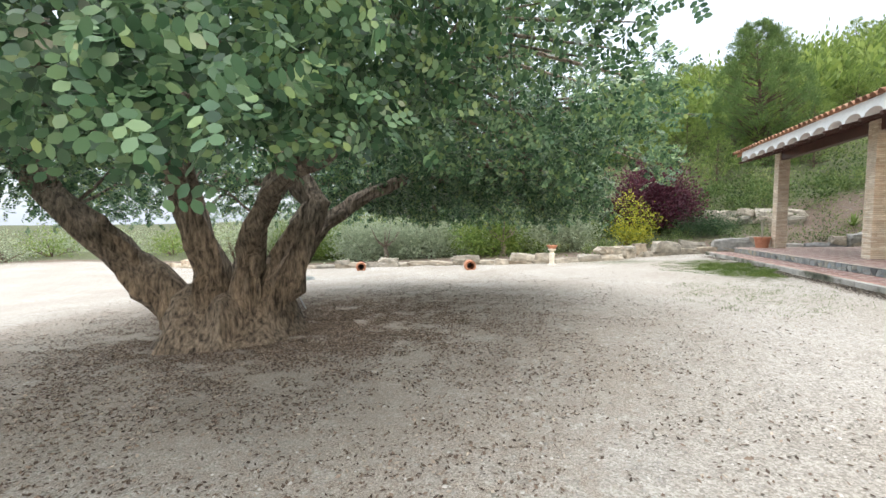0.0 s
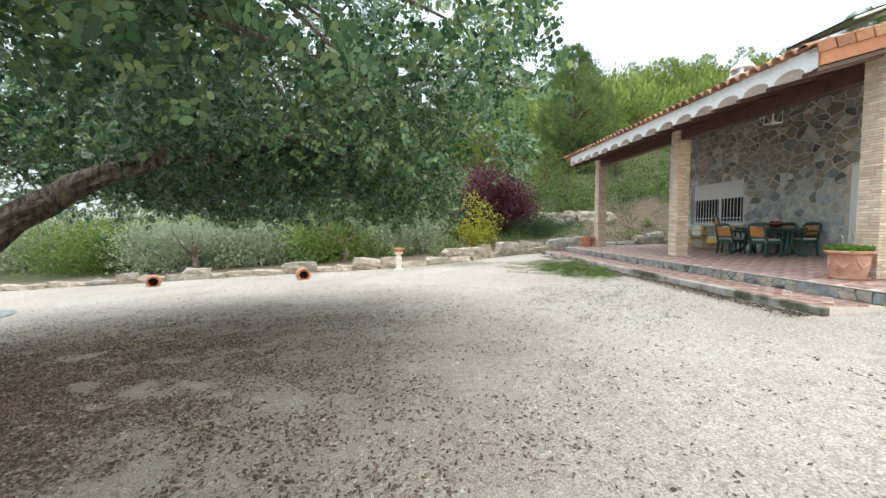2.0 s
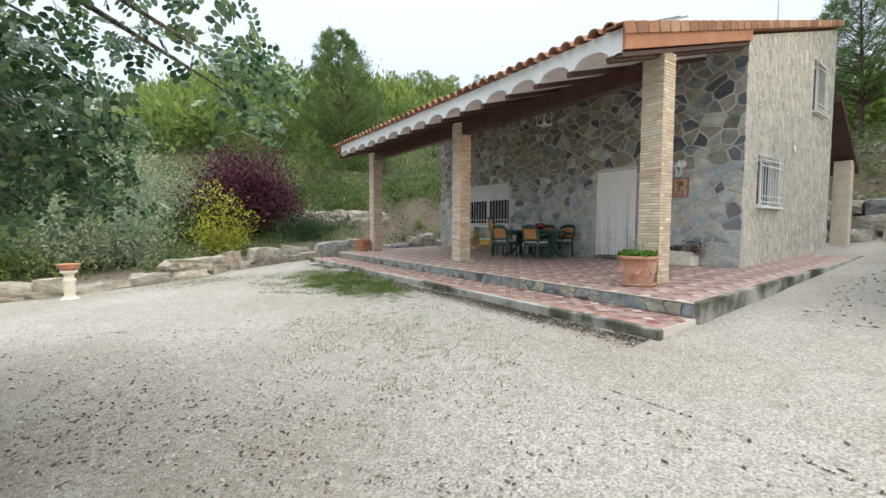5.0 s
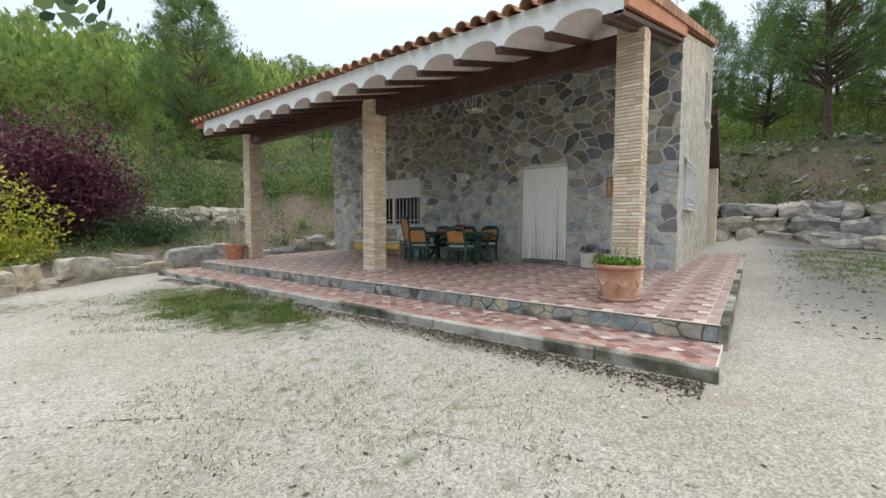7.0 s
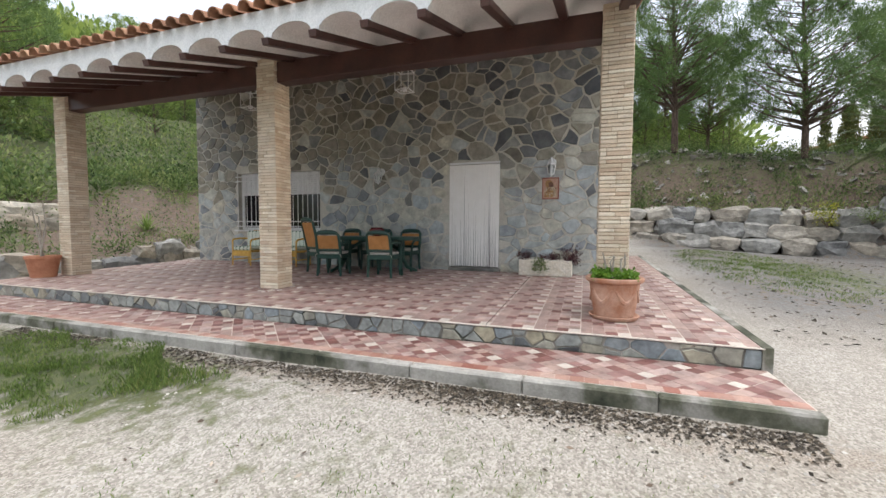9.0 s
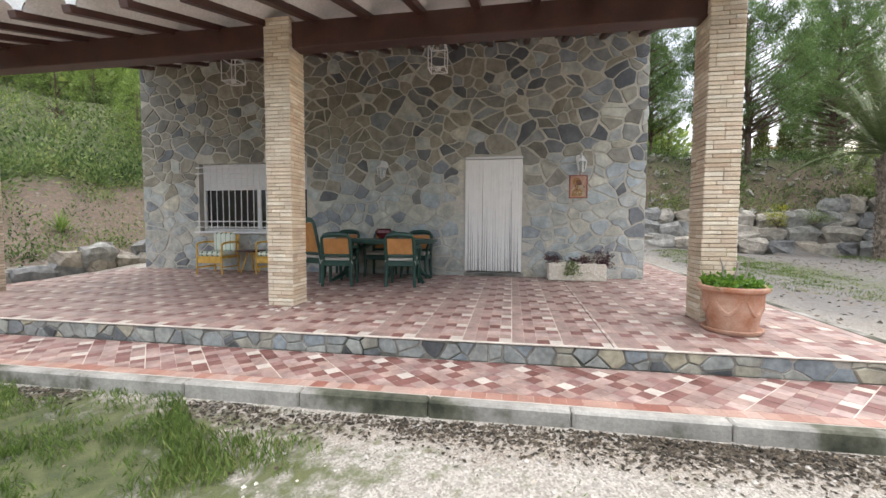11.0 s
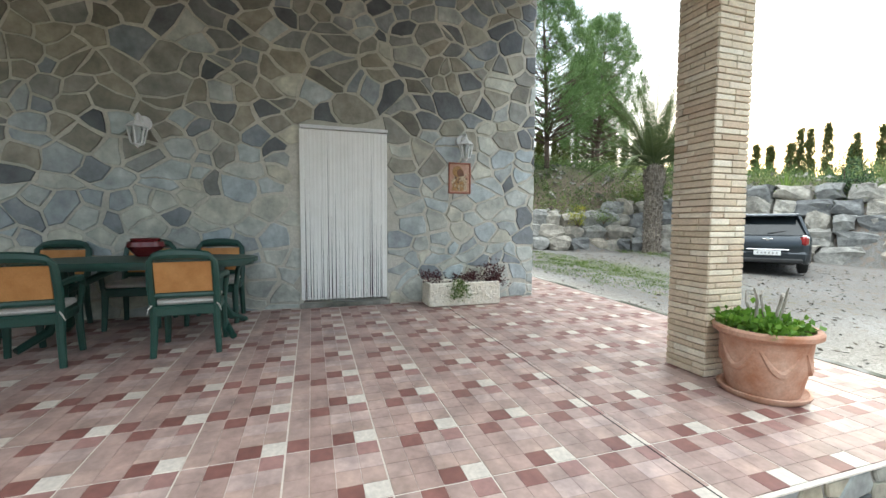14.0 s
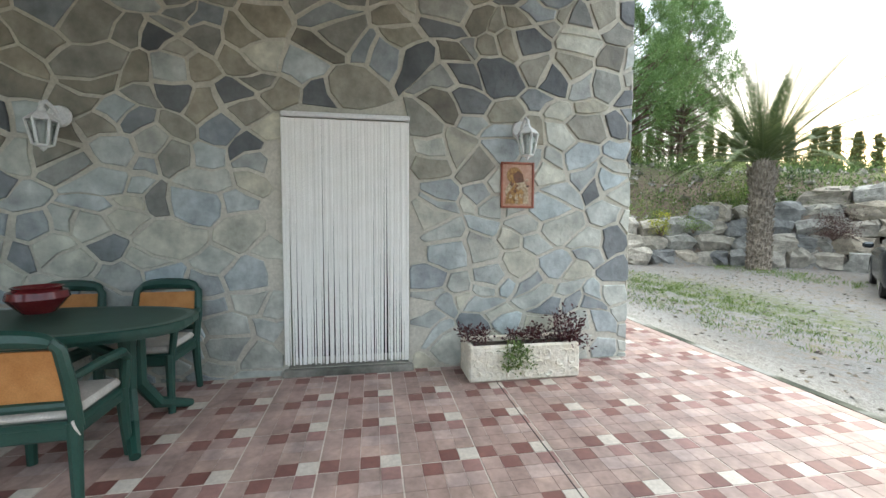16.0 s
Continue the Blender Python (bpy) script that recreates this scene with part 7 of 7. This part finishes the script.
p = [(x, y, floor_z(x) + 0.002) for x, y in ((6.21, 9.374), (FX, 9.374), (FX, 9.380), (6.21, 9.380))]
joint.add(p + [(a, b, c - 0.01) for a, b, c in p], [(0, 1, 2, 3), (0, 4, 5, 1), (1, 5, 6, 2), (2, 6, 7, 3), (3, 7, 4, 0)])
part("expansion_joint", joint, DARK, terrace, "dark expansion joint")

# diagonal tiles and border cells of the lower step
step_tiles = Shape()


def clip_poly(poly, nx, ny, c):
    """Keeps the part of a polygon where nx*x + ny*y <= c."""
    out = []
    for k, a in enumerate(poly):
        b = poly[(k + 1) % len(poly)]
        da, db = nx * a[0] + ny * a[1] - c, nx * b[0] + ny * b[1] - c
        if da <= 0:
            out.append(a)
        if da * db < 0:
            f = da / (da - db)
            out.append((a[0] + (b[0] - a[0]) * f, a[1] + (b[1] - a[1]) * f))
    return out


r2 = math.sqrt(0.5)
bx0, bx1, by0, by1 = SX0 + 0.218, TX0 - 0.004, TY0 - 0.01, 18.88
SCELLS = [[2, 1, 0, 1], [0, 0, 1, 0], [0, 1, 0, 0], [1, 0, 0, 1]]
n_u = int(14 / TILE)
step_objects = 0
for i in range(-n_u, n_u * 2):
    for j in range(-n_u, n_u * 2):
        cx, cy = 5.75 + (i + 0.5 - (j + 0.5)) * TILE * r2, 4.0 + (i + 0.5 + j + 0.5) * TILE * r2
        if not (bx0 - 0.35 < cx < bx1 + 0.35 and by0 - 0.35 < cy < by1 + 0.35):
            continue
        one_tile = Shape()
        for iu in range(4):
            for iv in range(4):
                u, v = (iu - 1.5) * CELL, (iv - 1.5) * CELL
                hw = CELL / 2 - 0.0012
                eu0, eu1 = u - hw + (0.003 if iu == 0 else 0), u + hw - (0.003 if iu == 3 else 0)
                ev0, ev1 = v - hw + (0.003 if iv == 0 else 0), v + hw - (0.003 if iv == 3 else 0)
                poly = [(cx + (a - b) * r2, cy + (a + b) * r2) for a, b in ((eu0, ev0), (eu1, ev0), (eu1, ev1), (eu0, ev1))]
                for nx, ny, c in ((1, 0, bx1), (-1, 0, -bx0), (0, 1, by1), (0, -1, -by0)):
                    poly = clip_poly(poly, nx, ny, c) if len(poly) > 2 else poly
                if len(poly) < 3 or abs(sum(poly[k][0] * poly[(k + 1) % len(poly)][1] - poly[(k + 1) % len(poly)][0] * poly[k][1] for k in range(len(poly)))) < 4e-4:
                    continue
                slot = SCELLS[iu][iv]
                if (i * 7 + j * 3 + iu + iv * 2) % 9 == 0 and slot < 2:
                    slot = 1 - slot
                one_tile.prism(poly, STEP_Z - 0.012, STEP_Z, None, slot)
        if one_tile.f:
            if cy < 15.5:
                part("tile", one_tile.mesh("tile", [T_MID, T_RED, T_CREAM]), None, lower_step)
            else:
                k = len(step_tiles.v)
                step_tiles.v += one_tile.v
                step_tiles.f += [tuple(k + b for b in f) for f in one_tile.f]
                step_tiles.slot += one_tile.slot
tagged(part("tile_field", step_tiles, [T_MID, T_RED, T_CREAM], lower_step), kind="stuff")
BORDER = pieces("border_tile", [(0.0, (0.30, 0.12, 0.09)), (0.5, (0.42, 0.25, 0.2)), (1.0, (0.5, 0.36, 0.31))], 0.42, 50.0, 0.12, 0.002, "Random", 0.4)
border_mesh = Shape().box((0, 0, -0.006), (0.108, 0.110, 0.012)).mesh("border_tile", BORDER)
yy = by0 + 0.056
while yy < by1:
    o = part("border_tile", border_mesh, None, lower_step)
    o.matrix_basis = pose(SX0 + 0.16, yy, STEP_Z)
    yy += 0.1125


# ---- pieces: flagstones by random cells ----
def cells(a0, a1, b0, b1, size, seed, holes, top=None, gap=0.010):
    """Irregular convex stones over a rectangle, cut back round the holes; top bounds them from above."""
    rg = random.Random(seed)
    seeds, grid = [], {}
    tries = int(14 * (a1 - a0) * (b1 - b0) / size ** 2)
    for _ in range(tries):
        p = (rg.uniform(a0 - size, a1 + size), rg.uniform(b0 - size, b1 + size))
        need = size * (0.30 + 1.0 * rg.random() ** 1.3)
        key = (int(p[0] // size), int(p[1] // size))
        ok = True
        for dx in (-2, -1, 0, 1, 2):
            for dy in (-2, -1, 0, 1, 2):
                for q in grid.get((key[0] + dx, key[1] + dy), ()):
                    if (p[0] - q[0]) ** 2 + ((p[1] - q[1]) * 1.3) ** 2 < need * need:
                        ok = False
        if ok:
            p = (p[0], p[1], rg.uniform(-0.10, 0.10) * size * need)
            seeds.append(p)
            grid.setdefault(key, []).append(p)
    out = []
    for p in seeds:
        if not (a0 - 0.1 < p[0] < a1 + 0.1 and b0 - 0.1 < p[1] < b1 + 0.1):
            continue
        if any(h[0] - 0.02 < p[0] < h[1] + 0.02 and h[2] - 0.02 < p[1] < h[3] + 0.02 for h in holes):
            continue
        r = size * 1.6
        poly = [(p[0] - r, p[1] - r), (p[0] + r, p[1] - r), (p[0] + r, p[1] + r), (p[0] - r, p[1] + r)]
        key = (int(p[0] // size), int(p[1] // size))
        g_local = gap * rg.uniform(0.6, 1.7)
        for dx in range(-3, 4):
            for dy in range(-3, 4):
                for q in grid.get((key[0] + dx, key[1] + dy), ()):
                    if q is p or len(poly) < 3:
                        continue
                    nx, ny = q[0] - p[0], q[1] - p[1]
                    d = math.hypot(nx, ny)
                    c = (nx * (p[0] + q[0]) / 2 + ny * (p[1] + q[1]) / 2 + (p[2] - q[2]) / 2) / d - g_local
                    poly = clip_poly(poly, nx / d, ny / d, c)
        lim = [(1, 0, a1), (-1, 0, -a0), (0, -1, -b0)]
        lim.append((0, 1, b1) if top is None else (-top[0] / math.hypot(top[0], 1), 1 / math.hypot(top[0], 1), top[1] / math.hypot(top[0], 1)))
        for h in holes:
            if poly and max(a for a, _ in poly) > h[0] and min(a for a, _ in poly) < h[1] and max(b for _, b in poly) > h[2] and min(b for _, b in poly) < h[3]:
                side = [(h[0] - p[0], (1, 0, h[0] - 0.006)), (p[0] - h[1], (-1, 0, -h[1] - 0.006)), (h[2] - p[1], (0, 1, h[2] - 0.006)), (p[1] - h[3], (0, -1, -h[3] - 0.006))]
                lim.append(max(side)[1])
        for nx, ny, c in lim:
            if len(poly) > 2:
                poly = clip_poly(poly, nx, ny, c)
        # drop tiny edges, roughen the outline
        clean = []
        for k, a in enumerate(poly):
            b = poly[(k + 1) % len(poly)]
            if math.hypot(a[0] - b[0], a[1] - b[1]) > 0.018:
                clean.append(a)
        if len(clean) < 3:
            continue
        rough = []
        for k, a in enumerate(clean):
            b = clean[(k + 1) % len(clean)]
            pa = clean[k - 1]
            rough.append((a[0] * 0.94 + (b[0] + pa[0]) * 0.03, a[1] * 0.94 + (b[1] + pa[1]) * 0.03))
            if math.hypot(a[0] - b[0], a[1] - b[1]) > 0.14:
                w = rg.uniform(-0.008, 0.004)
                nx, ny = b[1] - a[1], a[0] - b[0]
                d = math.hypot(nx, ny)
                rough.append(((a[0] + b[0]) / 2 + nx / d * w, (a[1] + b[1]) / 2 + ny / d * w))
        area = 0.5 * abs(sum(rough[k][0] * rough[(k + 1) % len(rough)][1] - rough[(k + 1) % len(rough)][0] * rough[k][1] for k in range(len(rough))))
        if area > 0.002:
            out.append((p, rough))
    return out


def stone_shape(poly, m, rg, proud=0.014):
    h = proud * rg.uniform(0.7, 1.35)
    return Shape().prism(poly, -0.01, h, m, 0, min(0.012, h * 0.8))


rs = random.Random(14)
# plane with a along +y, b along z, outward towards -x
front_m = Matrix(((0, 0, -1, FX), (1, 0, 0, 0), (0, 1, 0, 0), (0, 0, 0, 1)))
wall_rest = Shape()
WIDE = 1.32
stones = cells((Y0 - 0.012) / WIDE, Y1 / WIDE, floor_z(FX) + 0.004, under_z(FX) + 0.30, 0.33, 6, [(DOOR[0] / WIDE, DOOR[1] / WIDE, DOOR[2], DOOR[3]), (WIN[0] / WIDE, WIN[1] / WIDE, WIN[2] - 0.05, WIN[3])], None, 0.0095)
FRAMES = [(Y0, Y1, floor_z(FX), under_z(FX) + 0.30), (DOOR[0], DOOR[1], DOOR[2], DOOR[3]), (WIN[0], WIN[1], WIN[2] - 0.05, WIN[3])]


def bent(u, v):
    """Pulls the joints out of line, but not at the edges of the wall and its openings."""
    free = min(min(max(max(a - u, u - b, c - v, v - d), 0.0) if k else max(min(u - a, b - u, v - c, d - v), 0.0) for k, (a, b, c, d) in enumerate(FRAMES)) / 0.18, 1.0)
    w = noise.noise_vector(Vector((u * 2.1, v * 2.1, 3.0))) * 0.13 + noise.noise_vector(Vector((u * 6.0, v * 6.0, 9.0))) * 0.035
    return u + w.x * free, v + w.y * free


stones = [((s[0] * WIDE, s[1]), [bent(u * WIDE, v) for u, v in poly]) for s, poly in stones]


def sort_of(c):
    """0 grey, 1 dark slate, 2 brown: slates lie above the door's head, brown stones high up towards the window; the
    share of both grows with height, which puts the ceiling's shade into the stone colour.
    """
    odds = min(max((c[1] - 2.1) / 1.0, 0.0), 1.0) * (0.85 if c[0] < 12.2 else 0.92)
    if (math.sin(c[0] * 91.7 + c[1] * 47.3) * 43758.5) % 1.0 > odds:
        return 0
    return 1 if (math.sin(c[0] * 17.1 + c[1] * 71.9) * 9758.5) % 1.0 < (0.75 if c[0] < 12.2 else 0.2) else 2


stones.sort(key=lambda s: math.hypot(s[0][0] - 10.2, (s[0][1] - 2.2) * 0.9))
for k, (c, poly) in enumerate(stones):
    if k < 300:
        part("stone", stone_shape(poly, front_m, rs), (STONE, SLATE, SHADE_BROWN)[sort_of(c)], wall_front)
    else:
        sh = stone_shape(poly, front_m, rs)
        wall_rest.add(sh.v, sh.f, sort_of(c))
tagged(part("stone_field", wall_rest, [STONE_J, SLATE_J, SHADE_BROWN_J], wall_front), kind="stuff")
side_m = Matrix(((1, 0, 0, 0), (0, 0, -1, Y0), (0, 1, 0, 0), (0, 0, 0, 1)))
side_rest = Shape()
for c, poly in cells(FX - 0.012, BX, 0.72, 7.3, 0.36, 7, [SIDE_WIN, UP_WIN], (SLOPE, 3.70 + 0.22 - SLOPE * 5.85)):
    sh = stone_shape(poly, side_m, rs, 0.007)
    side_rest.add(sh.v, sh.f)
tagged(part("stone_field", side_rest, PALE_CLAD, wall_side), kind="stuff")
corner = structure("corner_fill", Shape().box((FX + 0.151, Y0 + 0.151, 2.6), (0.296, 0.296, 5.2)), MORTAR)
riser_m = Matrix(((0, 0, -1, TX0 + 0.02), (1, 0, 0, 0), (0, 1, 0, 0), (0, 0, 0, 1)))
RISER = pieces("riser_stone", [(0.0, (0.05, 0.055, 0.06)), (0.14, (0.17, 0.195, 0.205)), (0.4, (0.29, 0.31, 0.29)), (0.6, (0.20, 0.24, 0.265)), (0.85, (0.34, 0.32, 0.24)), (1.0, (0.28, 0.31, 0.30))], 0.5, 20.0, 0.5, 0.006, "Random", 0.7)
riser = structure("step_riser", Shape().box((TX0 + 0.03, (TY0 + TY1) / 2, (STEP_Z + floor_z(TX0)) / 2 - 0.006), (0.025, TY1 - TY0 - 0.04, floor_z(TX0) - STEP_Z)), CONCRETE)
for c, poly in cells(TY0 + 0.02, TY1, STEP_Z + 0.002, floor_z(TX0) - 0.022, 0.21, 9, [], None, 0.005):
    part("stone", stone_shape(poly, riser_m, rs, 0.016), RISER, riser)
lip = Shape()
yy = TY0
while yy < TY1:
    w = min(0.452, TY1 - yy)
    lip.box((TX0 + 0.006, yy + w / 2, floor_z(TX0) - 0.008), (0.024, w - 0.003, 0.014), None, 0.003)
    yy += 0.452
structure("terrace_lip", lip, GROUT)

# white lime stains round the middle pillar
LIME = surface("lime_stain", (0.62, 0.60, 0.57), (0.80, 0.78, 0.75), 0.9, 20.0, 80.0)
stain = thing("lime_stain", "white lime stain on the tiles round the pillar foot", "stain", (0, 0, 0))
rl = random.Random(33)
for k in range(22):
    ang = rl.uniform(0, 6.28)
    cx, cy = 7.42 + math.cos(ang) * rl.uniform(0.24, 0.46), 13.125 + math.sin(ang) * rl.uniform(0.24, 0.42)
    rad = rl.uniform(0.012, 0.05)
    ring = [(cx + rad * rl.uniform(0.5, 1.3) * math.cos(a), cy + rad * rl.uniform(0.5, 1.3) * math.sin(a)) for a in np.linspace(0, 5.7, 10)]
    sh = Shape().add([(a, b, floor_z(a) + 0.003) for a, b in ring] + [(a, b, floor_z(a) - 0.004) for a, b in ring], [tuple(range(10))] + [(i, 10 + i, 10 + (i + 1) % 10, (i + 1) % 10) for i in range(10)])
    part("patch", sh, LIME, stain)

# ---- pieces: pillar bricks ----
brick_mesh = {}
rk = random.Random(21)
for idx, (t, hgt) in enumerate(pillar_obs):
    rest = Shape()
    z = 0.0
    course = 0
    made = 0
    while z < hgt - 0.03:
        bh = 0.036 if course % 3 else 0.044
        for face in range(4):
            turn = Matrix.Rotation(face * math.pi / 2, 4, "Z")
            s = -PW / 2
            cut = rk.choice((0.10, 0.16, 0.22, 0.27))
            lens = []
            while s < PW / 2 - 1e-4:
                w = min(cut if not lens else rk.choice((0.2, 0.24, 0.34)), PW / 2 - s)
                if PW / 2 - s - w < 0.05:
                    w = PW / 2 - s
                lens.append((s, w))
                s += w
            for s0, w in lens:
                w = round(w, 3)
                proud = rk.uniform(0.0, 0.006)
                m = turn @ pose(-PW / 2 + 0.011 - proud, s0 + w / 2, z + bh / 2 + 0.004)
                visible = face in (0, 1, 3)
                if idx < 2 and visible and made < 420 and z < 3.2:
                    key = (w, bh)
                    if key not in brick_mesh:
                        brick_mesh[key] = Shape().box((0, 0, 0), (0.024, w - 0.004, bh), None, 0.004).mesh("brick", BRICK)
                    o = part("brick", brick_mesh[key], None, t)
                    o.matrix_basis = m
                    made += 1
                else:
                    sh = Shape().box((0, 0, 0), (0.024, w - 0.004, bh), None, 0.004)
                    rest.add([m @ Vector(v) for v in sh.v], sh.f)
        z += bh + 0.008
        course += 1
    tagged(part("brickwork", rest, BRICK_J, t), kind="stuff")
